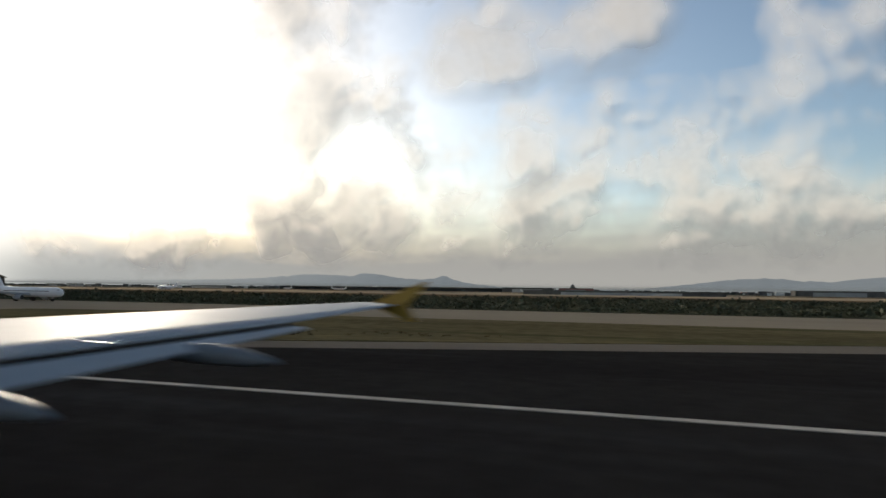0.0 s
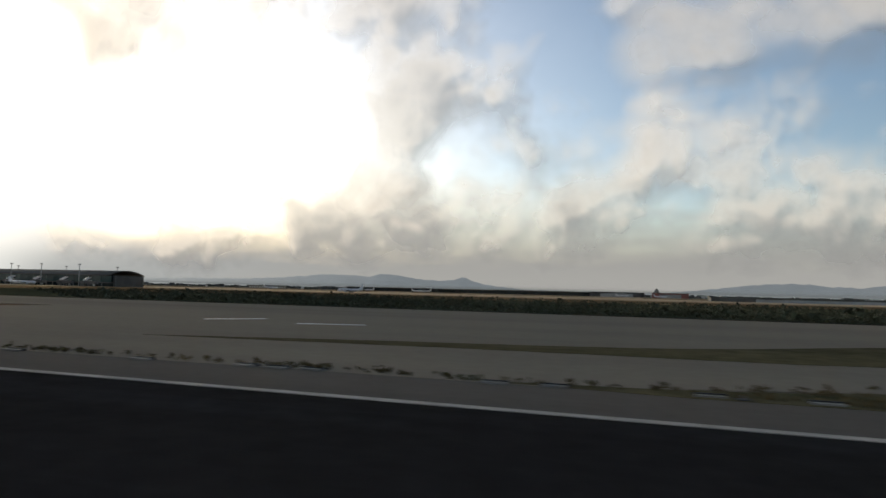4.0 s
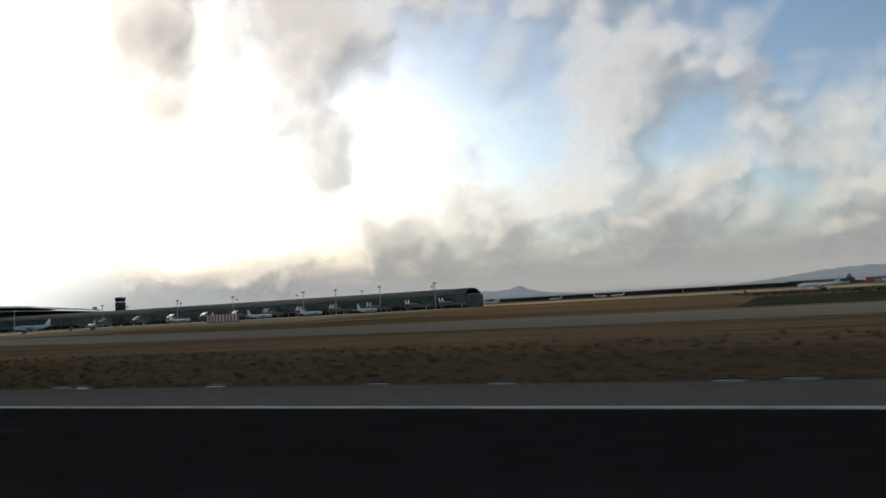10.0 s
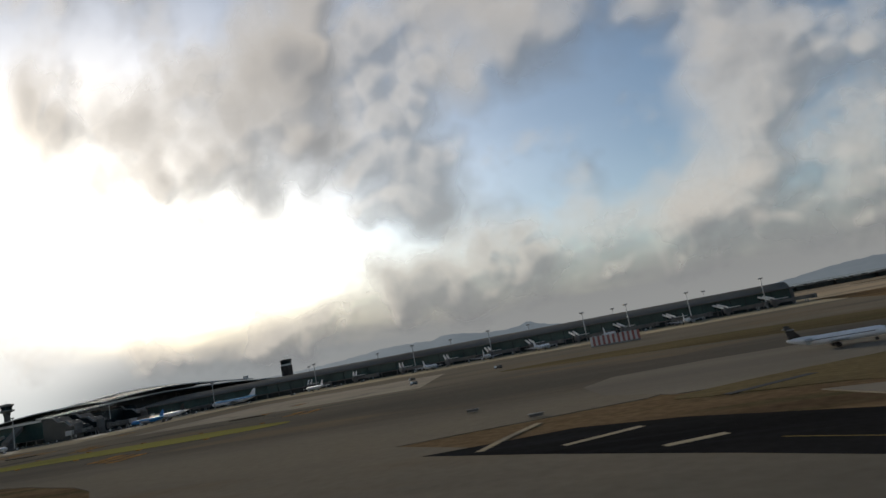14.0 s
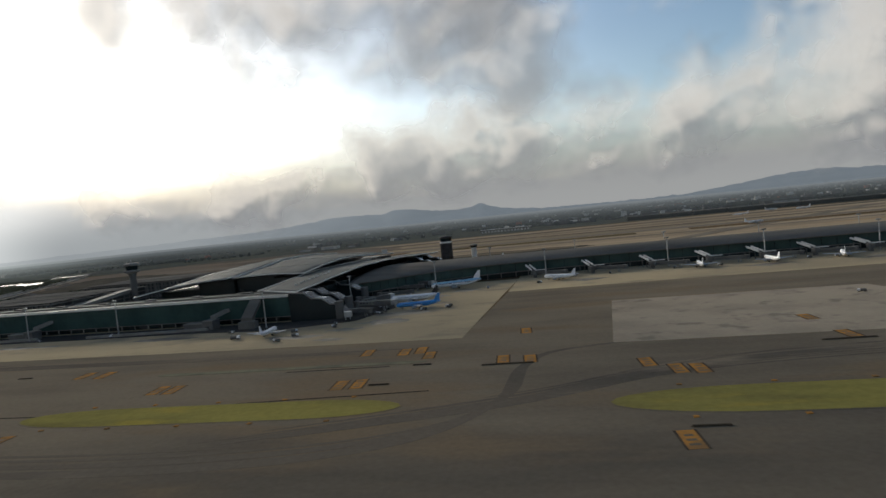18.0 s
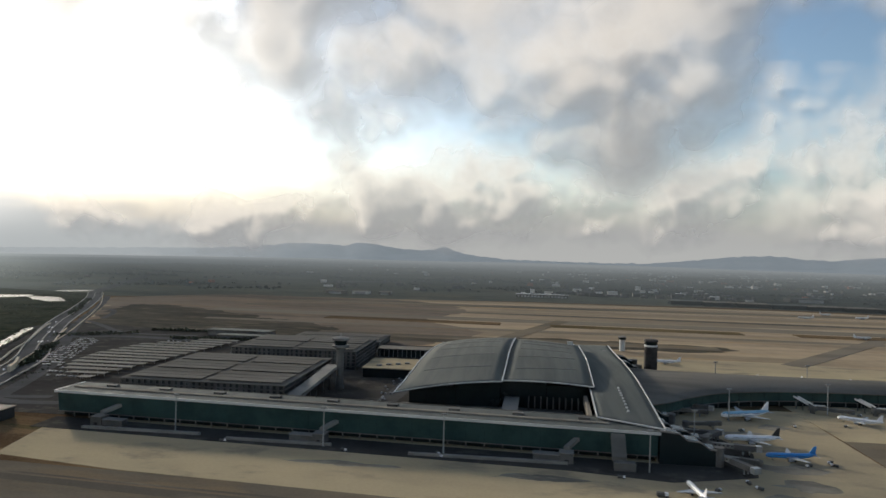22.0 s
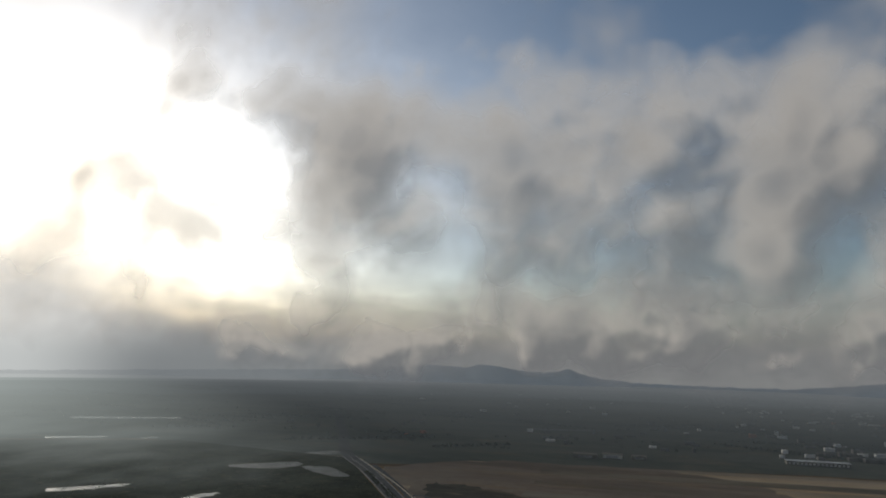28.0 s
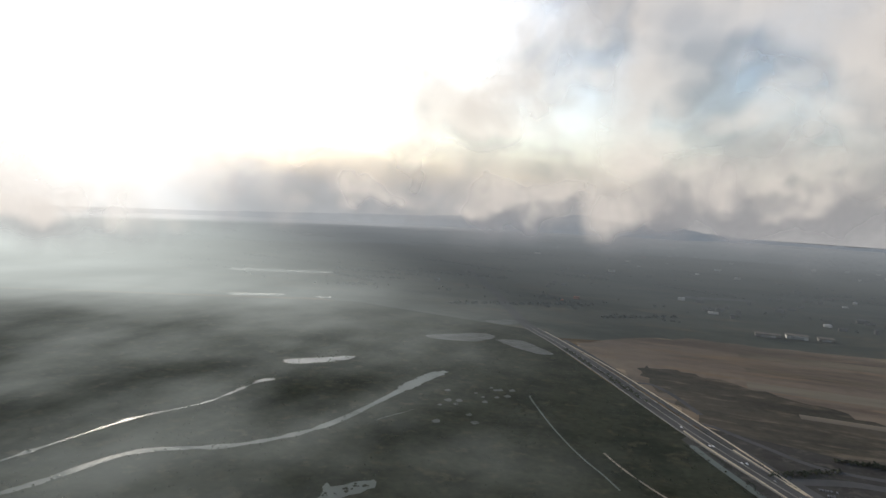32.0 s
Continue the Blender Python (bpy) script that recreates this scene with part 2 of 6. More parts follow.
AIR_PALEBLUE = surface("pale_blue_aircraft_paint", (0.2, 0.38, 0.52), (0.17, 0.34, 0.47), 0.35, big=0.2, spread=0.05)
AIR_DARK = surface("black_tail_paint", (0.03, 0.028, 0.026), (0.05, 0.045, 0.04), 0.4, spread=0.05)
AIR_YELLOW = surface("golden_yellow_paint", (0.36, 0.22, 0.03), (0.3, 0.18, 0.03), 0.4, big=0.3, spread=0.05)
RED_WHITE = surface("faded_red_panel", (0.32, 0.12, 0.1), (0.26, 0.1, 0.085), 0.7)
RED_ROOF = surface("faded_reddish_roof", (0.24, 0.17, 0.14), (0.17, 0.14, 0.115), 0.85, big=0.06, fine=0.5, third=(0.13, 0.15, 0.12), spec=0.1)
CANOPY = surface("pale_canopy_sheet", (0.25, 0.235, 0.2), (0.2, 0.188, 0.16), 0.9, big=0.05, fine=0.4, streak=(0.2, 1, 1), spec=0.0)
# concrete brightened and warmed, with the sunlight put into the base colour
PARAPET = surface("sunlit_pale_concrete", (0.52, 0.45, 0.34), (0.4, 0.35, 0.27), 0.9, big=0.03, fine=0.5, spec=0.0)
LEAF = surface("dark_scrub_leaves", (0.045, 0.052, 0.028), (0.032, 0.038, 0.021), 0.9, big=0.05, fine=0.5, third=(0.06, 0.055, 0.03), spread=0.3)
# far leaves paled towards blue-grey, with the haze put into the colour
LEAF_FAR = surface("haze_paled_foliage", (0.1, 0.112, 0.1), (0.085, 0.095, 0.088), 0.95, big=0.01, fine=0.1, spread=0.2, spec=0.0)
TOWN = surface("hazy_town_walls", (0.15, 0.15, 0.148), (0.1, 0.1, 0.1), 0.9, big=0.02, fine=0.05, third=(0.2, 0.19, 0.18), spread=0.3, spec=0.0)
tn = TOWN.node_tree
isle = tn.nodes.new("ShaderNodeNewGeometry").outputs["Random Per Island"]
wall = tn.nodes["Principled BSDF"].inputs["Base Color"].links[0].from_socket
wall = mix_rgb(tn, ramp(tn, isle, 0.74, 0.76), wall, (0.74, 0.72, 0.68))
tn.links.new(mix_rgb(tn, ramp(tn, isle, 0.965, 0.97), wall, (0.36, 0.16, 0.11)), tn.nodes["Principled BSDF"].inputs["Base Color"])
# haze before the hills is painted as blue-grey colour and glow
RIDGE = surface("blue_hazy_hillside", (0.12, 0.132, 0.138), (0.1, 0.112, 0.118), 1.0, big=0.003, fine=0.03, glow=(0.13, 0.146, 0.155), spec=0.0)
# the far plain's haze is put into its colour and an even glow
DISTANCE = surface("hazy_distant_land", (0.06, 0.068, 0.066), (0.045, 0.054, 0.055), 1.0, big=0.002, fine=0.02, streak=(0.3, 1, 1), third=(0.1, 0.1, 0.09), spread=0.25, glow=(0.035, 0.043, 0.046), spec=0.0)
CARS = surface("parked_car_paint", (0.2, 0.2, 0.21), (0.06, 0.06, 0.065), 0.4, 0.2, big=0.6, fine=1.0, third=(0.4, 0.4, 0.4))

water = bpy.data.materials.new("still_water")
water.use_nodes = True
wb = water.node_tree.nodes["Principled BSDF"]
wb.inputs["Base Color"].default_value = (0.12, 0.133, 0.112, 1)
wb.inputs["Roughness"].default_value = 0.14
wb.inputs["IOR"].default_value = 1.33
wb.inputs["Specular IOR Level"].default_value = 0.03
wz = water.node_tree.nodes.new("ShaderNodeNewGeometry").outputs["Position"]
wbp = node(water.node_tree, "ShaderNodeBump", Strength=0.15, Distance=0.05)
water.node_tree.links.new(noise_at(water.node_tree, wz, 0.4), wbp.inputs["Height"])
water.node_tree.links.new(wbp.outputs[0], wb.inputs["Normal"])
WATER = water


# ---- mesh helpers ----
def to_mesh(name, bm, material):
    me = bpy.data.meshes.new(name)
    bm.normal_update()
    bm.to_mesh(me)
    bm.free()
    me.transform(Matrix.Scale(S, 4))
    me.materials.append(material)
    return me


def part(name, bm, material, parent, label="", smooth=False):
    ob = new(name, to_mesh(name, bm, material))
    ob.parent = parent
    if smooth:
        for p in ob.data.polygons:
            p.use_smooth = True
    return tagged(ob, label)


def place(x, y, z=0.0, rz=0.0):
    return pose(x * S, y * S, z * S, 0, 0, rz)


def thing(name, label, category, group="", kind="", m=None):
    ob = new(name)
    ob.empty_display_size = 0.5
    if m is not None:
        ob.matrix_basis = m
    return tagged(ob, label, category, group, kind)


def solid(name, bm, material, label, category="", group="", kind="", smooth=False):
    ob = part(name, bm, material, None, "", smooth)
    return tagged(ob, label, category, group, kind)


def box(bm, x0, x1, y0, y1, z0, z1):
    v = [bm.verts.new((x, y, z)) for z in (z0, z1) for x, y in ((x0, y0), (x1, y0), (x1, y1), (x0, y1))]
    for f in ((3, 2, 1, 0), (4, 5, 6, 7), (0, 1, 5, 4), (1, 2, 6, 5), (2, 3, 7, 6), (3, 0, 4, 7)):
        bm.faces.new([v[i] for i in f])
    return bm


def boxes(*args):
    bm = bmesh.new()
    for a in args:
        box(bm, *a)
    return bm


def prism(bm, pts, z0, z1):
    lo = [bm.verts.new((x, y, z0)) for x, y in pts]
    hi = [bm.verts.new((x, y, z1)) for x, y in pts]
    n = len(pts)
    area = sum(pts[i][0] * pts[(i + 1) % n][1] - pts[(i + 1) % n][0] * pts[i][1] for i in range(n))
    if area < 0:
        lo.reverse()
        hi.reverse()
    bm.faces.new(hi)
    bm.faces.new(lo[::-1])
    for i in range(n):
        j = (i + 1) % n
        bm.faces.new((lo[i], lo[j], hi[j], hi[i]))
    return bm


def lathe(bm, prof, n=16, axis="z", at=(0, 0, 0)):
    """Turns (radius, height) pairs round an axis."""
    rings = []
    for r, h in prof:
        ring = []
        for i in range(n):
            a = 2 * math.pi * i / n
            c, s = r * math.cos(a), r * math.sin(a)
            p = (c, s, h) if axis == "z" else (h, c, s)
            ring.append(bm.verts.new((p[0] + at[0], p[1] + at[1], p[2] + at[2])))
        rings.append(ring)
    for a, b in zip(rings, rings[1:]):
        for i in range(n):
            j = (i + 1) % n
            bm.faces.new((a[i], a[j], b[j], b[i]))
    bm.faces.new(rings[0][::-1])
    bm.faces.new(rings[-1])
    return bm


def strip(pts, half, z0, z1):
    """A ribbon of one width along a line of points."""
    left, right = [], []
    for i, (x, y) in enumerate(pts):
        ax, ay = pts[max(i - 1, 0)]
        bx, by = pts[min(i + 1, len(pts) - 1)]
        d = math.hypot(bx - ax, by - ay)
        nx, ny = -(by - ay) / d, (bx - ax) / d
        w = half[i] if isinstance(half, (list, tuple)) else half
        left.append((x + nx * w, y + ny * w))
        right.append((x - nx * w, y - ny * w))
    bm = bmesh.new()
    ring = []
    for (lx, ly), (rx, ry) in zip(left, right):
        ring.append([bm.verts.new(c) for c in ((lx, ly, z0), (rx, ry, z0), (rx, ry, z1), (lx, ly, z1))])
    for a, b in zip(ring, ring[1:]):
        for i in range(4):
            j = (i + 1) % 4
            bm.faces.new((a[i], b[i], b[j], a[j]))
    bm.faces.new(ring[0])
    bm.faces.new(ring[-1][::-1])
    bmesh.ops.recalc_face_normals(bm, faces=bm.faces)
    return bm


def smooth_line(pts, n=6):
    """More points along a line, by Catmull-Rom."""
    out = []
    q = [pts[0]] + list(pts) + [pts[-1]]
    for i in range(1, len(q) - 2):
        p0, p1, p2, p3 = (Vector(q[i + k]) for k in (-1, 0, 1, 2))
        for k in range(n):
            t = k / n
            v = 0.5 * ((2 * p1) + (p2 - p0) * t + (2 * p0 - 5 * p1 + 4 * p2 - p3) * t * t + (3 * p1 - p0 - 3 * p2 + p3) * t ** 3)
            out.append((v.x, v.y))
    return out + [tuple(pts[-1])]


def slab(name, pts, z, material, label, category, kind="structure", low=-0.3):
    return solid(name, prism(bmesh.new(), pts, low, z), material, label, category, "", kind)


def ragged(pts, amount, seed=0.0):
    out = []
    for i, (x, y) in enumerate(smooth_line(list(pts) + [pts[0]], 8)[:-1]):
        fine = [noise.noise(Vector((x * 0.25, y * 0.25, seed + k))) * 0.45 for k in (3, 5)]
        out.append((x + amount * (fine[0] + noise.noise(Vector((x * 0.06, y * 0.06, seed)))), y + amount * (fine[1] + noise.noise(Vector((x * 0.06, y * 0.06, seed + 9))))))
    return out


def rect(x0, x1, y0, y1):
    return [(x0, y0), (x1, y0), (x1, y1), (x0, y1)]


# ---- ground, far land, hills, sky ----
CX, RADIUS = -1250.0, 8300.0


def arc_pt(r, deg):
    return CX + r * math.cos(radians(deg)), r * math.sin(radians(deg))


bm = bmesh.new()
prism(bm, [arc_pt(RADIUS, 360 * i / 120) for i in range(120)], -6.0, -0.1)
solid("ground", bm, GRASS, "dry brown and olive airfield grass reaching the hills", "ground", "", "structure")
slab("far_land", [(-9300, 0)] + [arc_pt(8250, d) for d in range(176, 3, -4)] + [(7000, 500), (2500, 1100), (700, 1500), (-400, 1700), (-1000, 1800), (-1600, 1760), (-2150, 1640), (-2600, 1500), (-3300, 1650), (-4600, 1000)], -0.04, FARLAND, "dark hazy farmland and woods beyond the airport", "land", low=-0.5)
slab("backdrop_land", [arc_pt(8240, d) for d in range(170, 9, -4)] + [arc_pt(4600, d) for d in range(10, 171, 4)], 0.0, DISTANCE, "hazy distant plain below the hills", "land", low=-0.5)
slab("marsh", [(-2040, 380), (-2108, 545), (-2312, 930), (-2664, 1560), (-3200, 1660), (-4600, 1000), (-7000, 0), (-7000, -900), (-2200, -900), (-2060, 100)], 0.0, MARSH, "dark green marsh vegetation with open pools", "marsh", low=-0.5)
slab("brown_field", [(-2270, 960), (-2420, 1235), (-2540, 1445), (-2380, 1640), (-1600, 1740), (-900, 1740), (-200, 1620), (600, 1420), (1800, 1000), (1800, 640), (-800, 640), (-1300, 720), (-1900, 860)], -0.03, BROWN, "bare brown airfield ground between the runways", "field", low=-0.5)
slab("brown_field_west", ragged([(-2275, 965), (-2420, 1235), (-2540, 1445), (-2380, 1636), (-1990, 1690), (-1780, 1600), (-1700, 1420), (-1760, 1220), (-1650, 1080), (-1720, 900), (-1900, 865)], 30, 9.0), -0.02, DULL, "dull grey-brown ground at the end of the airfield", "field", low=-0.5)
slab("apron_west", ragged([(-2112, 310), (-1992, 318), (-1985, 480), (-2000, 520), (-2095, 520), (-2120, 420)], 5, 3.0), 0.012, PAVING, "dark worn paving round small apron buildings", "paving", low=-0.4)
slab("landside_ground", [(-2120, 540), (-2330, 930), (-2300, 1000), (-1900, 900), (-1490, 900), (-1490, 470), (-2000, 470)], 0.01, PAVING, "worn grey paving round the terminal", "paving", low=-0.4)

RIDGE_LINE = [(-9500, 50), (-7500, 70), (-6000, 90), (-5200, 95), (-4600, 120), (-4040, 170), (-3640, 160), (-3450, 150), (-3300, 184), (-3100, 172), (-2890, 134), (-2620, 116), (-2460, 128), (-2350, 166), (-2240, 118), (-2090, 82), (-1700, 42), (-1200, 34), (-700, 30), (-250, 36), (200, 80), (600, 132), (900, 150), (1100, 152), (1350, 128), (1600, 124), (1900, 160), (2400, 190), (3200, 210), (4500, 170), (7000, 120)]
bm = bmesh.new()
rows = [[], [], [], []]
segs = 420
for i in range(segs + 1):
    a = 172.0 - 158.0 * i / segs
    lx = 7000.0 / math.tan(radians(a))
    x = lx + CX
    k = 0
    while k < len(RIDGE_LINE) - 2 and x > RIDGE_LINE[k + 1][0]:
        k += 1
    (xa, ha), (xb, hb) = RIDGE_LINE[k], RIDGE_LINE[k + 1]
    hgt = ha + (hb - ha) * min(max((x - xa) / (xb - xa), 0), 1)
    hgt = hgt * 7300 / max(math.hypot(lx, 7000), 7000) + 8 * noise.noise(Vector((a * 1.9, 4, 0))) + 9 * noise.noise(Vector((a * 4.7, 8, 0)))
    for row, r, z in zip(rows, (6300, 6850, 7300, 8000), (-1, 0.35 * hgt + 14 * noise.noise(Vector((a * 0.8, 9, 0))), hgt, -1)):
        px, py = arc_pt(r + (60 * noise.noise(Vector((a * 1.1, r, 0))) if r in (6850, 7300) else 0), a)
        row.append(bm.verts.new((px, py, max(z, -1))))
for lo, hi in zip(rows, rows[1:]):
    for i in range(segs):
        bm.faces.new((lo[i], hi[i], hi[i + 1], lo[i + 1]))
bmesh.ops.recalc_face_normals(bm, faces=bm.faces)
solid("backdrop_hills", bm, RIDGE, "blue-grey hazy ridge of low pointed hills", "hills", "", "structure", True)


# horizon haze put in as a glowing shell, and broken cloud above it
def glow_sheet(name, nt_build, clear=False):
    m = bpy.data.materials.new(name)
    m.use_nodes = True
    t = m.node_tree
    t.nodes.remove(t.nodes["Principled BSDF"])
    geo = t.nodes.new("ShaderNodeNewGeometry").outputs["Position"]
    sub = t.nodes.new("ShaderNodeVectorMath")
    sub.operation = "MULTIPLY_ADD"
    sub.inputs[1].default_value = (1 / S, 1 / S, 1 / S)
    sub.inputs[2].default_value = (-CX, 0, 0)
    t.links.new(geo, sub.inputs[0])
    nrm = t.nodes.new("ShaderNodeVectorMath")
    nrm.operation = "NORMALIZE"
    t.links.new(sub.outputs[0], nrm.inputs[0])
    dot = t.nodes.new("ShaderNodeVectorMath")
    dot.operation = "DOT_PRODUCT"
    dot.inputs[1].default_value = sd
    t.links.new(nrm.outputs[0], dot.inputs[0])
    col, alpha = nt_build(t, sub.outputs[0], nrm.outputs[0], dot.outputs["Value"])
    em = t.nodes.new("ShaderNodeEmission")
    t.links.new(col, em.inputs[0])
    tr = t.nodes.new("ShaderNodeBsdfTransparent")
    if clear:
        # added glare gives its own light and lets the sun through
        t.links.new(alpha, em.inputs["Strength"])
        mx = t.nodes.new("ShaderNodeAddShader")
        t.links.new(tr.outputs[0], mx.inputs[0])
        t.links.new(em.outputs[0], mx.inputs[1])
    else:
        mx = t.nodes.new("ShaderNodeMixShader")
        t.links.new(alpha, mx.inputs[0])
        t.links.new(tr.outputs[0], mx.inputs[1])
        t.links.new(em.outputs[0], mx.inputs[2])
    t.links.new(mx.outputs[0], t.nodes["Material Output"].inputs["Surface"])
    return m


def blob(t, az, el, a, e, wa, we, amount):
    """A soft patch round a bearing and a height, both in degrees."""
    da = math_node(t, "MULTIPLY_ADD", az, 57.2958 / wa, -a / wa)
    de = math_node(t, "MULTIPLY_ADD", el, 57.2958 / we, -e / we)
    q = math_node(t, "ADD", math_node(t, "MULTIPLY", da, da), math_node(t, "MULTIPLY", de, de))
    return math_node(t, "MULTIPLY", math_node(t, "EXPONENT", math_node(t, "MULTIPLY", q, -1.0)), amount)


def bearings(t, d):
    sep = t.nodes.new("ShaderNodeSeparateXYZ")
    t.links.new(d, sep.inputs[0])
    return math_node(t, "ARCTAN2", sep.outputs[0], sep.outputs[1]), math_node(t, "ARCSINE", sep.outputs[2])


def haze_nodes(t, p, d, sun_dot):
    az, el = bearings(t, d)
    sep = t.nodes.new("ShaderNodeSeparateXYZ")
    t.links.new(p, sep.inputs[0])
    z = sep.outputs[2]
    pale = mix_rgb(t, ramp(t, az, radians(-22), radians(-50)), (0.345, 0.345, 0.334), (0.62, 0.63, 0.615))
    grey = mix_rgb(t, noise_at(t, d, 7.0, 4.0, 0.5, (2, 1, 0), (1, 1, 5)), pale, (0.3, 0.302, 0.3))
    grey = mix_rgb(t, ramp(t, az, radians(-35), radians(-51)), grey, (1.15, 1.12, 1.05))
    col = mix_rgb(t, ramp(t, z, 520, 40), grey, mix_rgb(t, ramp(t, az, radians(-24), radians(-44)), (0.345, 0.347, 0.338), mix_rgb(t, ramp(t, az, radians(-42), radians(-51)), (0.4, 0.415, 0.415), (0.9, 0.91, 0.88))))
    n = noise_at(t, d, 9.0, 5.0, 0.55, (2, 1, 0), (1, 1, 6))
    edge = math_node(t, "MULTIPLY_ADD", math_node(t, "SUBTRACT", n, 0.5), 420, z)
    low = math_node(t, "MULTIPLY", edge, math_node(t, "MULTIPLY_ADD", ramp(t, az, radians(-34), radians(-52)), -0.55, 1.0))
    return col, ramp(t, low, 1350, 300)


# ---- broken cloud in three ranks of heaped banks along the flight's line ----
# cloud masses (above zero) and blue gaps (below zero): along, height, half width, half height, weight
MIDDLE_WEST = [(-2270, 470, 80, 55, -0.5), (-2230, 615, 75, 30, -0.5), (-2130, 390, 125, 45, -0.4), (-2090, 380, 85, 60, -0.4), (-2045, 665, 295, 125, 1.2), (-1885, 540, 105, 90, 0.7), (-1670, 300, 90, 45, -0.3), (-1565, 385, 130, 40, 0.7), (-1560, 530, 175, 35, 0.9), (-1545, 495, 195, 100, 0.9), (-1470, 270, 55, 30, -0.6), (-1430, 280, 55, 40, 0.8), (-1410, 395, 105, 95, 0.8), (-1275, 415, 115, 75, 0.8), (-1260, 490, 85, 40, -0.3), (-1220, 330, 70, 60, -0.8)]
MIDDLE = [(-1220, 350, 60, 50, -0.6), (-1150, 335, 95, 75, -1), (-1120, 495, 140, 90, 0.5), (-1035, 245, 125, 50, 1), (-1000, 445, 60, 65, -0.6), (-995, 310, 60, 60, -0.7), (-990, 290, 95, 30, -0.5), (-980, 430, 40, 65, -0.7), (-975, 385, 75, 80, -0.9), (-940, 460, 80, 125, -0.5), (-865, 410, 75, 130, -0.6), (-860, 280, 75, 105, 0.9), (-745, 365, 105, 115, 0.8), (-700, 425, 130, 155, 0.9), (-680, 260, 70, 50, -0.12), (-645, 380, 120, 125, 1)]
MIDDLE_EAST = [(-595, 390, 135, 150, 0.9), (-525, 250, 125, 75, 0.9), (-490, 260, 105, 75, 0.6), (-425, 400, 45, 70, -0.7), (-390, 390, 55, 125, -0.9), (-250, 420, 55, 40, -0.6), (-215, 325, 35, 50, 0.7), (-200, 305, 125, 70, 0.8), (-90, 390, 65, 70, -0.8), (-5, 260, 40, 45, -0.6), (75, 205, 60, 45, 0.8), (75, 420, 90, 85, -1), (255, 300, 90, 90, 1), (300, 440, 70, 60, 0.6)]
NEAR_WEST = [(-3300, 305, 300, 52, 0.85), (-2960, 300, 220, 45, 0.85), (-2700, 300, 170, 38, 0.85), (-2500, 312, 110, 30, 0.8), (-2875, 515, 45, 45, -0.4), (-2860, 545, 55, 75, 0.7), (-2765, 635, 70, 20, -0.8), (-2735, 430, 100, 65, 2.1), (-2730, 485, 40, 50, 0.8), (-2720, 435, 30, 15, -0.5), (-2610, 615, 65, 70, 0.8), (-2590, 515, 80, 40, -1), (-2470, 455, 40, 55, -0.5), (-2385, 405, 125, 55, 0.7), (-2380, 575, 90, 75, 0.9), (-2360, 350, 60, 45, -0.6), (-2310, 415, 130, 80, 1.1), (-2275, 530, 35, 30, 0.8), (-2255, 640, 110, 75, -1)]
NEAR = [(-2230, 375, 40, 25, -0.4), (-2185, 460, 155, 110, 0.9), (-2180, 315, 85, 35, -0.5), (-2115, 560, 35, 30, -0.8), (-2020, 385, 35, 30, -0.5), (-2005, 495, 70, 100, 1), (-1950, 495, 35, 90, -0.8), (-1935, 650, 60, 35, -0.8), (-1875, 465, 90, 75, 0.9), (-1830, 480, 70, 90, 0.9), (-1805, 485, 65, 155, 1.2), (-1735, 510, 35, 25, -0.6), (-1710, 555, 60, 40, -0.5), (-1695, 520, 55, 65, -1), (-1610, 320, 195, 75, 1)]
NEAR_EAST = [(-1580, 480, 60, 115, 1), (-1510, 530, 35, 45, -0.8), (-1430, 385, 150, 75, 2.1), (-1390, 530, 75, 45, 0.8), (-1270, 430, 40, 70, -0.8), (-1245, 420, 40, 90, -1), (-1235, 360, 40, 45, -1), (-1125, 375, 75, 60, 0.8), (-1095, 380, 60, 45, 0.8), (-1085, 335, 50, 20, 0.6), (-1010, 300, 40, 30, 0.4), (-885, 330, 75, 60, 0.6), (-315, 315, 30, 60, -0.8), (-125, 305, 135, 45, 1)]
FAR_BANK = [(-1600, 610, 190, 80, 0.8), (-1310, 300, 70, 30, 0.7), (-300, 520, 350, 160, 0.8), (700, 560, 420, 180, 0.9), (-2400, 380, 500, 100, 0.7), (-3400, 380, 600, 120, 0.7), (-1000, 330, 260, 90, 0.8), (-3900, 560, 700, 150, -0.9), (-5400, 430, 1100, 230, -1.0)]
RANK_W, RANK_E = -2600.0, 200.0


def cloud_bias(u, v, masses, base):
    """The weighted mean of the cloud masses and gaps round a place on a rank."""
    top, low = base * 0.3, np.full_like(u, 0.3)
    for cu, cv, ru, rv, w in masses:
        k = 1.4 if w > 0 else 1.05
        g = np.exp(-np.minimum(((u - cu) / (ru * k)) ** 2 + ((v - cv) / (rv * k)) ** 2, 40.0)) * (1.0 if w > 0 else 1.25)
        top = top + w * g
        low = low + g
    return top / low


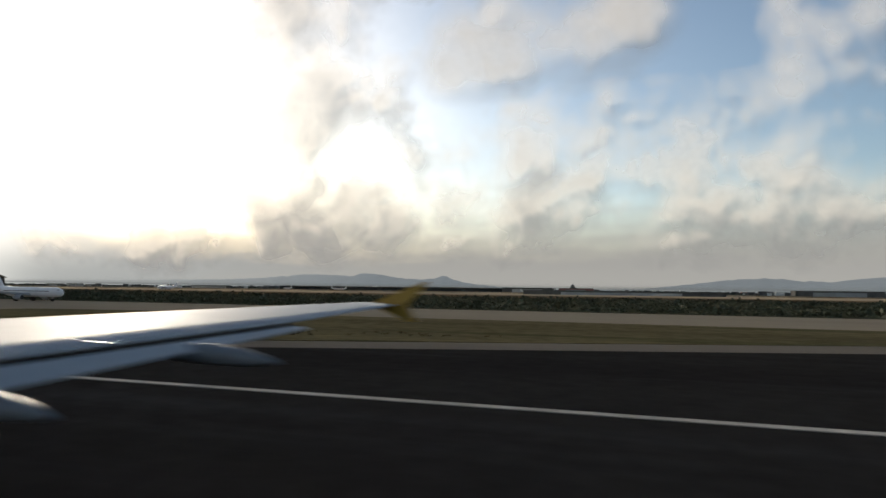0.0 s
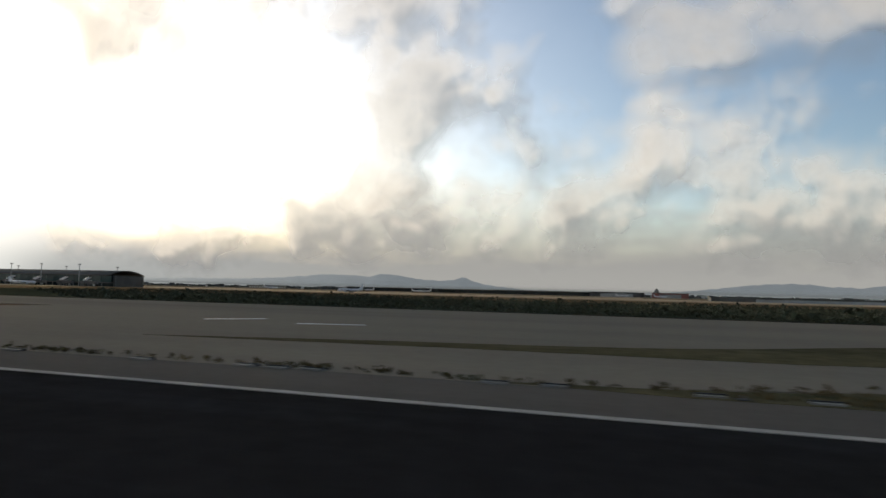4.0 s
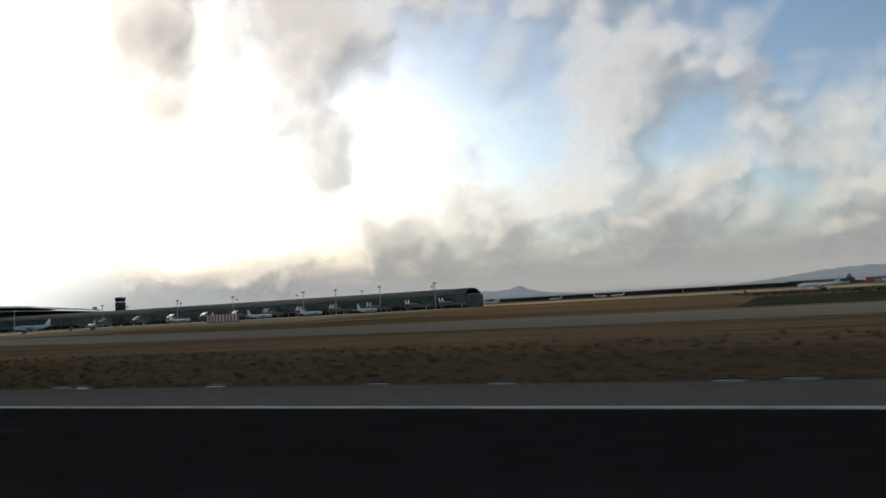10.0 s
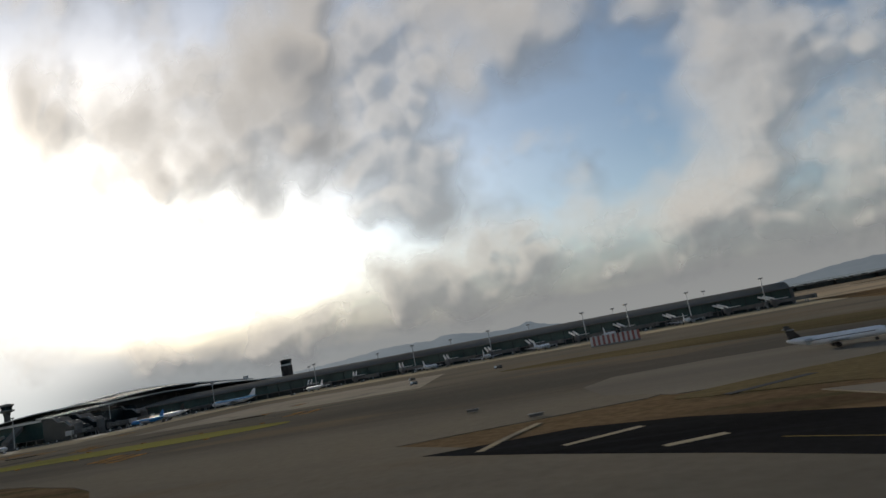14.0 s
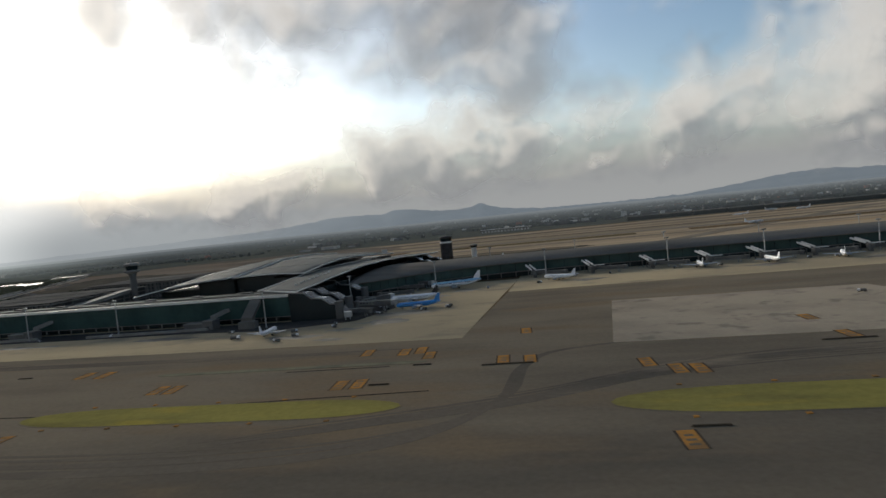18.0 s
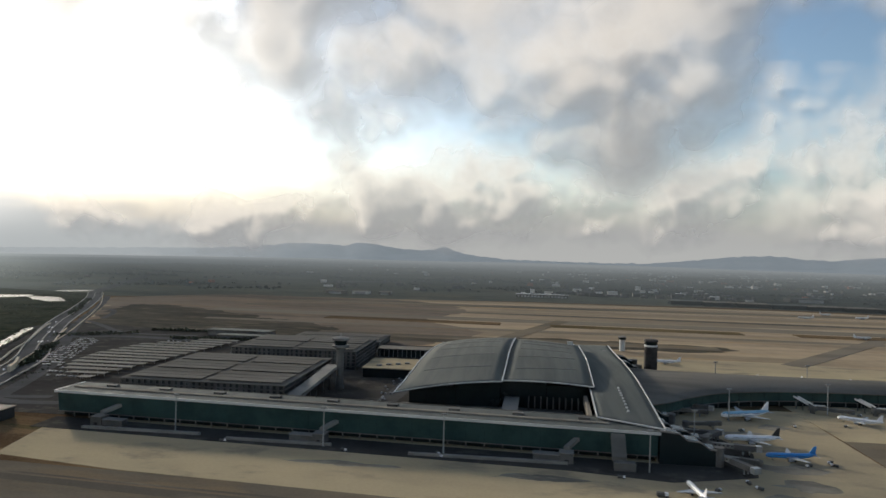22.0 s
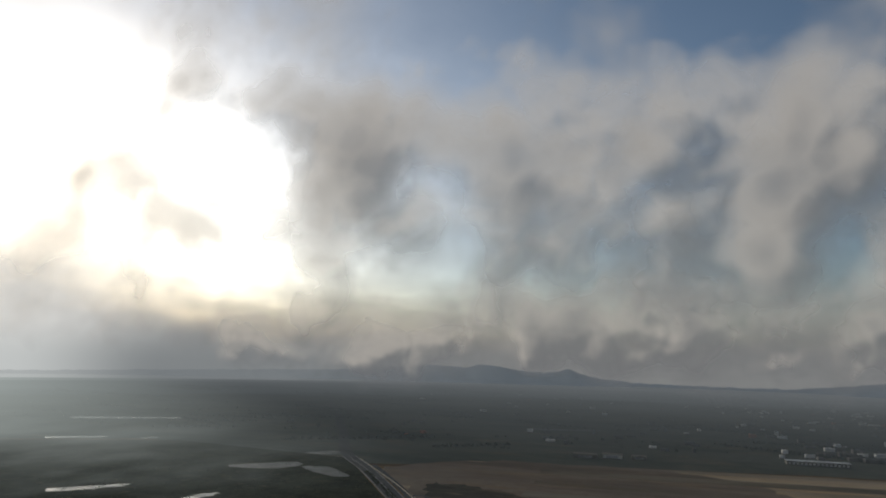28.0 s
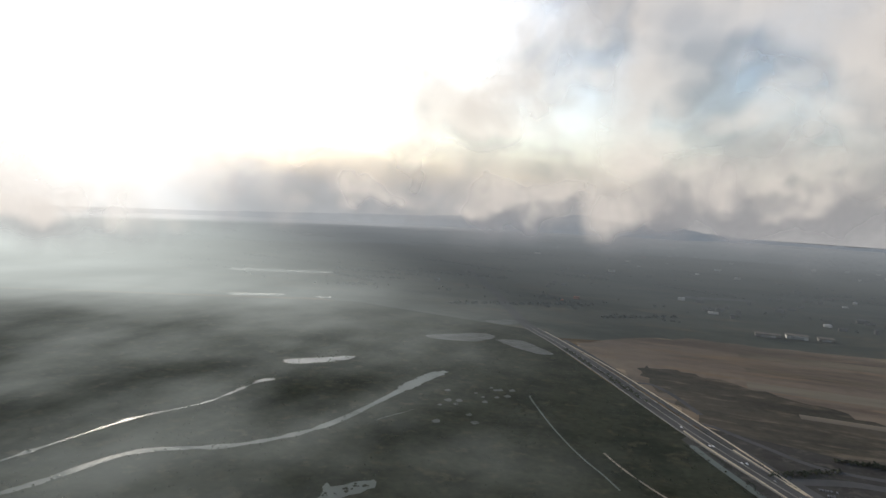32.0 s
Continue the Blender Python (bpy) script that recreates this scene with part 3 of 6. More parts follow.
def cloud_rank(dist, z0, z1, masses, base, size, material):
    """A tall rank of cloud at one distance from the line, closed round both ends."""
    arc = dist * math.pi / 2
    us = np.linspace(RANK_W - arc, RANK_E + arc, int((RANK_E - RANK_W + 2 * arc) / size * 12))
    vs = np.linspace(z0, z1, int((z1 - z0) / size * 12))
    uu, vv = np.meshgrid(us, vs)
    rr = dist - 0.12 * (vv - z0)
    turn = np.clip(np.maximum(RANK_W - uu, 0) / dist - np.maximum(uu - RANK_E, 0) / dist, -math.pi / 2, math.pi / 2)
    x = np.clip(uu, RANK_W, RANK_E) - rr * np.sin(turn)
    y = rr * np.cos(turn)
    n = uu.size
    co = np.concatenate([np.stack([x, y, vv], -1).reshape(-1, 3), np.stack([x, -y, vv], -1).reshape(-1, 3)]) * S
    i, j = np.meshgrid(np.arange(len(us) - 1), np.arange(len(vs) - 1))
    q = (j * len(us) + i).reshape(-1)
    faces = np.stack([q, q + 1, q + 1 + len(us), q + len(us)], -1)
    me = bpy.data.meshes.new("backdrop_cloud")
    me.from_pydata(co.tolist(), [], np.concatenate([faces, faces[:, ::-1] + n]).tolist())
    me.polygons.foreach_set("use_smooth", [True] * len(me.polygons))
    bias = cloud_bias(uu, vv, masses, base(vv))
    # cover a step towards the sun, kept for the painted cloud shading
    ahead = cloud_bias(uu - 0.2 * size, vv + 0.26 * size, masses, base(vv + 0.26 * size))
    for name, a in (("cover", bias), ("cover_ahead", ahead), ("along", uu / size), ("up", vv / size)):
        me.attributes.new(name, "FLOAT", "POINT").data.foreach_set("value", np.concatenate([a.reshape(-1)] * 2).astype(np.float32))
    me.materials.append(material)
    return tagged(new("backdrop_cloud", me), "heaped grey and white cloud under a blue sky", "sky", "", "structure")


def cloud_material(name, seed, soft, gain, block, puffy=0.2):
    m = bpy.data.materials.new(name)
    m.use_nodes = True
    t = m.node_tree
    t.nodes.remove(t.nodes["Principled BSDF"])

    def stored(key):
        n = t.nodes.new("ShaderNodeAttribute")
        n.attribute_name = key
        return n.outputs["Fac"]

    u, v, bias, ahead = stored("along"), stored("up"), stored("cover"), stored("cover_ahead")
    p = vec(t, u, v, 0.0)
    warp = t.nodes.new("ShaderNodeTexNoise")
    warp.inputs["Scale"].default_value = 1.7
    t.links.new(p, warp.inputs["Vector"])
    w = t.nodes.new("ShaderNodeVectorMath")
    w.operation = "MULTIPLY_ADD"
    t.links.new(warp.outputs["Color"], w.inputs[0])
    w.inputs[1].default_value = (0.22, 0.22, 0.0)
    t.links.new(p, w.inputs[2])
    p = w.outputs[0]

    def field(off, detail):
        a = noise_at(t, p, 1.3, min(detail, 6.0), 0.45, (seed + off[0], 4 + off[1], 2))
        mp = t.nodes.new("ShaderNodeMapping")
        mp.inputs["Location"].default_value = (seed + off[0], 9 + off[1], 0)
        t.links.new(p, mp.inputs[0])
        puff = node(t, "ShaderNodeTexVoronoi", Scale=3.1, Detail=min(detail, 2.6) - 1.2, Roughness=0.45, Lacunarity=2.3)
        puff.voronoi_dimensions = "2D"
        t.links.new(mp.outputs[0], puff.inputs["Vector"])
        return math_node(t, "MULTIPLY_ADD", puff.outputs["Distance"], -puffy, math_node(t, "ADD", a, 0.42 * puffy))

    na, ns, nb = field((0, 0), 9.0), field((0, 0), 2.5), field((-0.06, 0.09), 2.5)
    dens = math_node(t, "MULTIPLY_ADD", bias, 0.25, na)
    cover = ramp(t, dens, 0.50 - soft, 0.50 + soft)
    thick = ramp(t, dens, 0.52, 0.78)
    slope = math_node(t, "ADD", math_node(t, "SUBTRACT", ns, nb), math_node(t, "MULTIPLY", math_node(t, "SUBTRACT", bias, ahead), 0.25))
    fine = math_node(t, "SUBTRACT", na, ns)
    # sunlit and shaded sides are painted into the glow from the density slope
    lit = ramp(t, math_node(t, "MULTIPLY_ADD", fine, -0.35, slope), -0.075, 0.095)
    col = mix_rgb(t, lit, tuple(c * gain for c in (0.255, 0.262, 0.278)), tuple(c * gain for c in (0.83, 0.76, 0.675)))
    # self-shade of dense cores is painted as a darker colour
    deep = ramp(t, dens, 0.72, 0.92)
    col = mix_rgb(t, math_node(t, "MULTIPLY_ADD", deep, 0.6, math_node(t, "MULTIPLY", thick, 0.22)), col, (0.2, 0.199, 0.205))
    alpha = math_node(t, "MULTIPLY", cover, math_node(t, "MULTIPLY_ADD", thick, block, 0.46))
    em = t.nodes.new("ShaderNodeEmission")
    t.links.new(col, em.inputs[0])
    # droplets pass the low sun's light on, strongest straight ahead
    ahead_light = node(t, "ShaderNodeBsdfRefraction", Roughness=0.55, IOR=1.25)
    ahead_light.inputs["Color"].default_value = (0.285, 0.274, 0.257, 1)
    lit_cloud = t.nodes.new("ShaderNodeAddShader")
    t.links.new(em.outputs[0], lit_cloud.inputs[0])
    t.links.new(ahead_light.outputs[0], lit_cloud.inputs[1])
    tr = t.nodes.new("ShaderNodeBsdfTransparent")
    mx = t.nodes.new("ShaderNodeMixShader")
    t.links.new(alpha, mx.inputs[0])
    t.links.new(tr.outputs[0], mx.inputs[1])
    t.links.new(lit_cloud.outputs[0], mx.inputs[2])
    t.links.new(mx.outputs[0], t.nodes["Material Output"].inputs["Surface"])
    return m


def glare_nodes(t, p, d, sun_dot):
    """Glare added as a glowing shell, bright all round the low sun."""
    az, el = bearings(t, d)
    core = blob(t, az, el, -46, 13.0, 15, 8.5, 1.0)
    wide = blob(t, az, el, -42, 13.0, 27, 16, 0.75)
    n = noise_at(t, d, 6.0, 5.0, 0.55, (5, 1, 0), (1, 1, 2))
    a = math_node(t, "MINIMUM", math_node(t, "ADD", core, math_node(t, "MULTIPLY", wide, math_node(t, "MULTIPLY_ADD", n, 1.2, 0.4))), 1.3)
    col = mix_rgb(t, core, (0.9, 0.88, 0.83), (2.7, 2.6, 2.4))
    return col, a


def shell(name, prof, material, label, n=120, size=(1, 1, 1)):
    bm = bmesh.new()
    rings = [[bm.verts.new((CX + size[0] * r * math.cos(2 * math.pi * i / n), size[1] * r * math.sin(2 * math.pi * i / n), size[2] * z)) for i in range(n)] for r, z in prof]
    for a, b in zip(rings, rings[1:]):
        for i in range(n):
            bm.faces.new((a[i], b[i], b[(i + 1) % n], a[(i + 1) % n]))
    if prof[-1][0] < 0.1 and size[2] > 1:
        bm.faces.new(rings[-1])
    return solid(name, bm, material, label, "sky", "", "structure", True)


shell("backdrop", [(8420, -60), (8420, 200), (8420, 600), (8400, 1000), (8350, 1500), (8300, 2000)], glow_sheet("horizon_haze", haze_nodes), "pale glowing haze shell along the horizon")


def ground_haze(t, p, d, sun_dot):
    """Painted haze over the plain, thicker with the distance, and mist in patches over the marsh."""
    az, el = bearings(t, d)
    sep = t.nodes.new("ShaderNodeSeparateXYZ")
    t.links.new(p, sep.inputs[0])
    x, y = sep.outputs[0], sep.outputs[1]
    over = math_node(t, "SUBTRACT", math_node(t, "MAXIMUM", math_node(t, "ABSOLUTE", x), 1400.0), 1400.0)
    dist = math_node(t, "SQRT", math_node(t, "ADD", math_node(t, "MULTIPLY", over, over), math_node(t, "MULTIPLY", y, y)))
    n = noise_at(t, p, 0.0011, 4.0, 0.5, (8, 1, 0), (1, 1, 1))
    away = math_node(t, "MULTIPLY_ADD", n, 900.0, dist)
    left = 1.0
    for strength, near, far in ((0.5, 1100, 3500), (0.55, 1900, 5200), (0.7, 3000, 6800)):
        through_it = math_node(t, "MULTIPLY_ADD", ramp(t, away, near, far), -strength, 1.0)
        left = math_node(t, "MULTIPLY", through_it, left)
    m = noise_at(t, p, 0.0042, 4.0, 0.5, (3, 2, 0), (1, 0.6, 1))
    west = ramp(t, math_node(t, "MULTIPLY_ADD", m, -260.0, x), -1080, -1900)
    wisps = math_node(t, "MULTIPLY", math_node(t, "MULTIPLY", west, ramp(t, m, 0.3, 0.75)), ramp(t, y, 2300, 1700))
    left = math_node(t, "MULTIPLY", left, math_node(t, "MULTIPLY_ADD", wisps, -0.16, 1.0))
    # extra glow painted in towards the sun
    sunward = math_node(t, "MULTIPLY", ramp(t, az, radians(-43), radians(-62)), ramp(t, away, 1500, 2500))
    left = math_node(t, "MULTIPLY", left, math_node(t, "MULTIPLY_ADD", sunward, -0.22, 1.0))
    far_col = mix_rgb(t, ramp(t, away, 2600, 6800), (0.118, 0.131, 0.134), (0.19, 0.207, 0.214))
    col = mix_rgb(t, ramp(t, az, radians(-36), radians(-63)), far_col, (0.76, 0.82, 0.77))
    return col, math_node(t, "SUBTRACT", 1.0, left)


# glowing sheet in place of haze over far fields, town and hill foot
shell("backdrop_haze", [(r, 18) for r in (700, 1000, 1500, 2200, 3000, 4000, 5200, 6200, 6900)], glow_sheet("glowing_haze_sheet", ground_haze), "thin glowing grey haze sheet over the far plain")


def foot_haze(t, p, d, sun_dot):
    """Glow put in for haze towards the sun that swallows the foot of the hills."""
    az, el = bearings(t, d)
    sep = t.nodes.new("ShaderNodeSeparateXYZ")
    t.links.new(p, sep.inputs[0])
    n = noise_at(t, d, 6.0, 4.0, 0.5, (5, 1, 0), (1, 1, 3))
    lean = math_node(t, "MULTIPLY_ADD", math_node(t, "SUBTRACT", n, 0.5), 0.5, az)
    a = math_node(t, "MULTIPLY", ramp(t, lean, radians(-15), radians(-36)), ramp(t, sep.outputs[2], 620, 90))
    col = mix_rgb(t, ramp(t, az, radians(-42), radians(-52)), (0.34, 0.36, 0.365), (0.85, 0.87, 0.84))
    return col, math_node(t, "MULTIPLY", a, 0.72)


shell("backdrop_haze", [(6200, -20), (6200, 150), (6200, 400), (6200, 640)], glow_sheet("sunward_haze_glow", foot_haze), "white glowing haze shell before the hills towards the sun")
shell("backdrop_glare", [(math.cos(radians(e)), math.sin(radians(e))) for e in (1, 4, 8, 13, 18, 24, 32, 42, 55, 70, 89.5)], glow_sheet("sun_glare_shell", glare_nodes, True), "added white glare shell round the low sun", 120, (9300, 9300, 9300))
def heap(low, foot, high, top, end, full, clear):
    """Cover by height: none below the foot, full in the bank, broken higher up, none at the end."""
    return lambda z: np.interp(z, [low, foot, high, top, end - 150, end], [-2.2, full, full, clear, clear, -2.6])


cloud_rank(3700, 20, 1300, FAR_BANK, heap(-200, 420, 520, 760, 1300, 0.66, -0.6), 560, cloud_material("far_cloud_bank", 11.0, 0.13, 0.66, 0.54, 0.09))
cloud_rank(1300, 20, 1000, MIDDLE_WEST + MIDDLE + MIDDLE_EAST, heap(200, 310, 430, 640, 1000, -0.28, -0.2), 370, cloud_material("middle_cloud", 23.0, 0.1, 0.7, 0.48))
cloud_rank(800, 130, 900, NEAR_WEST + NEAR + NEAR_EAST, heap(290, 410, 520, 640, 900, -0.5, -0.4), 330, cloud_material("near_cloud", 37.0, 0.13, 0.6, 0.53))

# ---- runway and taxiways ----
slab("runway", rect(-2050, 900, -31, 26.95), 0.03, ASPHALT, "dark smooth runway asphalt", "runway")
slab("runway_shoulder", rect(-1010, 900, 26.95, 34.2), 0.02, SHOULDER, "grey runway shoulder with a grass edge", "shoulder")
slab("grass_verge", ragged([(-60, 42), (-90, 39.5), (-133, 36), (-165, 33.6), (-205, 33.2), (-250, 34), (-245, 36), (-229, 41), (-212, 48), (-188, 62), (-157, 64), (-122, 85), (-100, 101.5), (60, 101.5), (90, 99), (20, 72)], 1.2, 2.0), 0.04, VERGE, "olive-yellow grass between the runway and the taxiway", "grass", low=-0.2)
slab("grass_leaf", ragged([(-290, 50), (-258, 53), (-238, 54), (-223, 57.5), (-204, 69), (-184, 82), (-204, 84.5), (-223, 78), (-243, 63), (-270, 56)], 0.8, 5.0), 0.06, VERGE, "narrow dark leaf of grass between taxiway links", "grass", low=-0.2)
slab("runway_edge_line", rect(-2050, 900, 26.15, 26.75), 0.06, WHITE_PAINT, "long white painted runway edge line", "line marking", low=0.0)
slab("exit_pad", [(-172, 26.95), (-130, 28.2), (-75, 29.5), (90, 88), (90, 26.95)], 0.03, ASPHALT, "dark asphalt of a runway exit", "taxiway")
slab("exit_pad_shoulder", [(-82, 36), (-60, 41), (90, 98), (90, 88), (-75, 29.5), (-130, 28.2), (-172, 26.95), (-172, 33.6), (-133, 36)], 0.035, SHOULDER, "grey shoulder of a runway exit", "shoulder")
slab("parallel_taxiway", rect(-700, 900, 102, 152), 0.02, TAXIWAY, "light grey parallel taxiway", "taxiway")
slab("link_taxiway", [(-100, 102), (-122, 85), (-157, 64), (-188, 62), (-212, 48), (-229, 41), (-250, 34), (-330, 34), (-372, 60), (-360, 102)], 0.03, TAXIWAY, "light grey taxiway link to the runway", "taxiway")
for bx, by, rz in ((-302, 81, 52), (-285, 78, 18)):
    solid("taxiway_bar", prism(bmesh.new(), [(bx + dx * math.cos(radians(rz)) - dy * math.sin(radians(rz)), by + dx * math.sin(radians(rz)) + dy * math.cos(radians(rz))) for dx, dy in ((-4.5, -0.5), (4.5, -0.5), (4.5, 0.5), (-4.5, 0.5))], 0.0, 0.06), FASCIA, "pale painted bar on a taxiway link", "line marking", "", "structure")
slab("scrub_ground", [(900, 156), (-400, 156), (-660, 170), (-640, 320), (900, 620)], 0.0, MARSH, "dark weedy ground beyond the taxiway", "scrub ground")
slab("exit_pad_west", [(-300, 26.95), (-330, 29), (-372, 40), (-420, 40), (-466, 29), (-492, 26.95)], 0.03, ASPHALT, "dark asphalt of a runway exit", "taxiway")
slab("exit_pad_west_shoulder", [(-285, 33.8), (-320, 36), (-370, 50), (-430, 50), (-490, 38), (-505, 33.8)], 0.035, SHOULDER, "grey shoulder of a runway exit", "shoulder")
slab("rapid_exit", [(-745, 26.95), (-790, 30.5), (-844, 42), (-894, 55), (-931, 68), (-960, 86), (-984, 100), (-1000, 104), (-1023, 97), (-1002, 86), (-980, 73), (-963, 61.5), (-949, 51), (-938, 40), (-930, 26.95)], 0.07, ASPHALT, "dark asphalt of a rapid exit taxiway", "taxiway")
for pts in ([(-1013, 94), (-1011, 104), (-1008, 115)], [(-987, 81), (-980, 84)], [(-1000, 90), (-990, 97)]):
    solid("taxiway_bar", strip(pts, 0.7, 0.0, 0.1), CONCRETE, "pale painted bar on the exit taxiway", "line marking", "", "structure")
solid("taxiway_bar", strip([(-977, 117), (-962, 128)], 0.9, 0.0, 0.1), BLACK, "dark strip across the exit shoulder", "line marking", "", "structure")
slab("rapid_exit_shoulder", [(-765, 36), (-770, 29.6), (-790, 29.6), (-820, 36.5), (-841, 42.5), (-863, 49.5), (-892, 60.5), (-935, 82), (-958, 93), (-965, 108), (-930, 99), (-884, 75), (-849, 64), (-817, 50), (-780, 37)], 0.085, TAXIWAY, "pale grey shoulder of a rapid exit taxiway", "shoulder")
slab("apron_tarmac", [(-985, 36), (-1040, 40), (-1075, 78), (-1090, 98), (-1105, 112), (-1119, 121), (-1133, 127), (-1152, 136), (-1171, 142), (-1196, 147), (-1218, 149), (-1246, 139), (-1262, 118), (-1275, 88), (-1300, 40), (-1990, 40), (-1990, 372), (-1357, 337), (-1352, 516), (-860, 520), (-860, 250), (-900, 235), (-990, 128), (-1034, 112), (-960, 60)], 0.022, TARMAC, "worn brown-grey tarmac with dark tyre tracks", "apron")
slab("exit_apron", [(-930, 27.2), (-938, 40), (-949, 51), (-963, 61.5), (-980, 73), (-1002, 86), (-1023, 97), (-1034, 112), (-1060, 104), (-1075, 78), (-1040, 40), (-1010, 34.2)], 0.026, TARMAC, "worn tarmac beside the rapid exit taxiway", "apron")
slab("west_taxiway", smooth_line([(-700, 102), (-700, 152), (-800, 160), (-900, 190), (-1000, 185), (-985, 128), (-900, 140), (-800, 112)], 3), 0.035, TAXIWAY, "light grey curving taxiway", "taxiway")
slab("grass_island", ragged(smooth_line([(-880, 60), (-925, 80), (-960, 112), (-984, 124), (-930, 148), (-860, 134), (-820, 100)], 3), 1.6, 7.0), 0.05, LAWN, "yellow-green grass beside a taxiway", "grass")
slab("grass_island_north", smooth_line([(-870, 215), (-1040, 300), (-1060, 330), (-980, 330), (-900, 300), (-780, 260), (-780, 225)], 3), 0.05, LAWN, "dry yellow grass beside the apron", "grass")
slab("apron_south", [(-1357, 337), (-1500, 342), (-1645, 350), (-1826, 364), (-1915, 378), (-1928, 436), (-1900, 470), (-1495, 470), (-1480, 560), (-1420, 605), (-1352, 605), (-1354, 516)], 0.05, CONCRETE, "pale worn concrete parking apron", "apron")
slab("apron_east", rect(-1352, -860, 516, 640), 0.05, CONCRETE, "pale concrete parking apron along the pier", "apron")
slab("apron_patch", [(-1281, 305), (-1276, 432), (-1130, 428), (-1100, 300)], 0.06, PATCH, "pale concrete patch in the tarmac", "apron")
slab("apron_north", [(-1480, 684), (-870, 684), (-800, 760), (-1250, 880), (-1480, 880)], 0.05, CONCRETE, "pale concrete apron behind the pier", "apron")


# darker paving along the pier front and round its head
slab("pier_service_road", [(-1500, 437), (-1938, 464.5), (-1938, 436), (-1700, 421), (-1560, 412), (-1500, 402), (-1446, 420), (-1432, 470), (-1452, 530), (-1480, 548), (-1500, 470)], 0.075, PAVING, "dark paving along the pier foot", "paving")


def island(x0, x1, y0, y1, label, mat, name="turf_island"):
    r = (y1 - y0) / 2
    cy = (y0 + y1) / 2
    pts = [(x0 + 3.4 * r + 3.4 * r * math.cos(a), cy + r * math.sin(a)) for a in [radians(90 + 15 * k) for k in range(13)]]
    pts += [(x1 - 3.4 * r + 3.4 * r * math.cos(a), cy + r * math.sin(a)) for a in [radians(-90 + 15 * k) for k in range(13)]]
    th = thing(name, label, "island", "painted islands", "", place(0, 0))
    part("turf", prism(bmesh.new(), pts, 0.0, 0.12), mat, th)
    if name == "turf_island":
        for k in range(5):
            x = x0 + (x1 - x0) * (0.14 + 0.18 * k)
            for y in (y0 - 3.0, y1 + 3.0):
                part("edge_marker", boxes((x - 0.8, x + 0.8, y - 0.7, y + 0.7, 0.0, 0.3)), ORANGE, th, "small worn orange edge marker")
        rim = [(cx + (cx - (x0 + x1) / 2) * 0.012, cy2 + (cy2 - cy) * 0.06) for cx, cy2 in pts]
        part("rim", prism(bmesh.new(), rim, 0.0, 0.09), TARMAC, th, "dark worn rim")


for x0, x1, y0, y1 in ((-1286, -1120, 201, 229), (-1517, -1358, 209, 231), (-1720, -1582, 214, 236), (-1960, -1780, 222, 242)):
    island(x0, x1, y0, y1, "long olive-yellow painted turf island with rounded ends on tarmac", ISLAND)
island(-1503, -1364, 284.5, 289.5, "thin faded green painted strip on the tarmac", STRIP, "painted_strip")
for x0, x1, y0, y1 in ((-1352, -1434, 238, 231), (-1583, -1512, 226, 224), (-1430, -1380, 280, 281)):
    solid("drain_line", strip([(x0, y0), (x1, y1)], 0.5, 0.0, 0.06), ASPHALT, "thin dark drain line across the tarmac", "drain", "", "structure")

# orange markings painted on the tarmac, with dark edges
MARKS = [(-1270, 266), (-1260, 254), (-1252.5, 253), (-1267, 180), (-1329, 284), (-1317, 282), (-1381, 310), (-1373, 312), (-1393, 252), (-1385, 253), (-1482, 258), (-1474, 258), (-1553, 296), (-1540, 295), (-1592, 270), (-1730, 300), (-1722, 303), (-1596, 196), (-1503, 194), (-1617, 264), (-1606, 266), (-1144.6, 259), (-1135, 256.5), (-1172, 182.5), (-1164, 178.5), (-1155, 174), (-1187, 298), (-1324, 347), (-1401, 313), (-1190, 338), (-1366, 300), (-1640, 300), (-1660, 262)]
for x, y in MARKS:
    th = thing("taxiway_marking", "worn orange painted sign block on the tarmac", "marking", "orange taxiway markings", "", place(x, y, 0.02, 6))
    part("paint", boxes((-2.6, 2.6, -7, 7, 0, 0.06)), ORANGE, th)
    for k in range(3):
        part("bar", boxes((-1.5 + 0.2 * k, 1.5 - 0.1 * k, -4.6 + k * 3.4, -3.0 + k * 3.4, 0.06, 0.065)), TARMAC, th, "worn dark bar")
    for sx in (-3.0, 2.6):
        part("border", boxes((sx - 0.1, sx + 0.6, -7.2, 7.2, 0, 0.065)), SIGN_DARK, th)
for x, y, w in ((-1687, 304, 2.5), (-1679, 303.4, 2.5), (-1591.7, 297, 4), (-1326, 274.5, 11), (-1365, 281, 4), (-1375.5, 250, 4), (-1260, 190, 5), (-1190, 288, 10)):
    th = thing("taxi_sign", "long low dark taxiway sign standing on the tarmac", "sign", "taxiway signs", "", place(x, y, 0.02, 2))
    part("panel", boxes((-w, w, -0.3, 0.3, 0.12, 0.45)), SIGN_DARK, th)
    part("base", boxes((-w - 0.3, w + 0.3, -0.7, 0.7, 0, 0.12)), SIGN_DARK, th)
# worn pads along the edge of the shoulder
rp = random.Random(12)
first_pad = None
x = -128.0
while x > -800:
    y = 33.9 + rp.uniform(-0.3, 0.4)
    if not -490 < x < -300 and x > -745:
        if first_pad is None:
            first_pad = thing("edge_pad", "small flat worn concrete pad at the shoulder's edge", "pad", "shoulder edge pads", "", place(x, y, 0.02))
            part("slab", boxes((-0.7, 0.7, -0.22, 0.22, 0, 0.1)), CONC_MID, first_pad)
            part("cover", boxes((-0.75, 0.75, 0.22, 0.42, 0, 0.16)), BLACK, first_pad, "dark raised rim")
        else:
            copy_thing(first_pad, place(x, y, 0.02, rp.uniform(-4, 4)))
    x -= rp.choice((2.2, 3.1, 5.0, 7.5, 11.0))
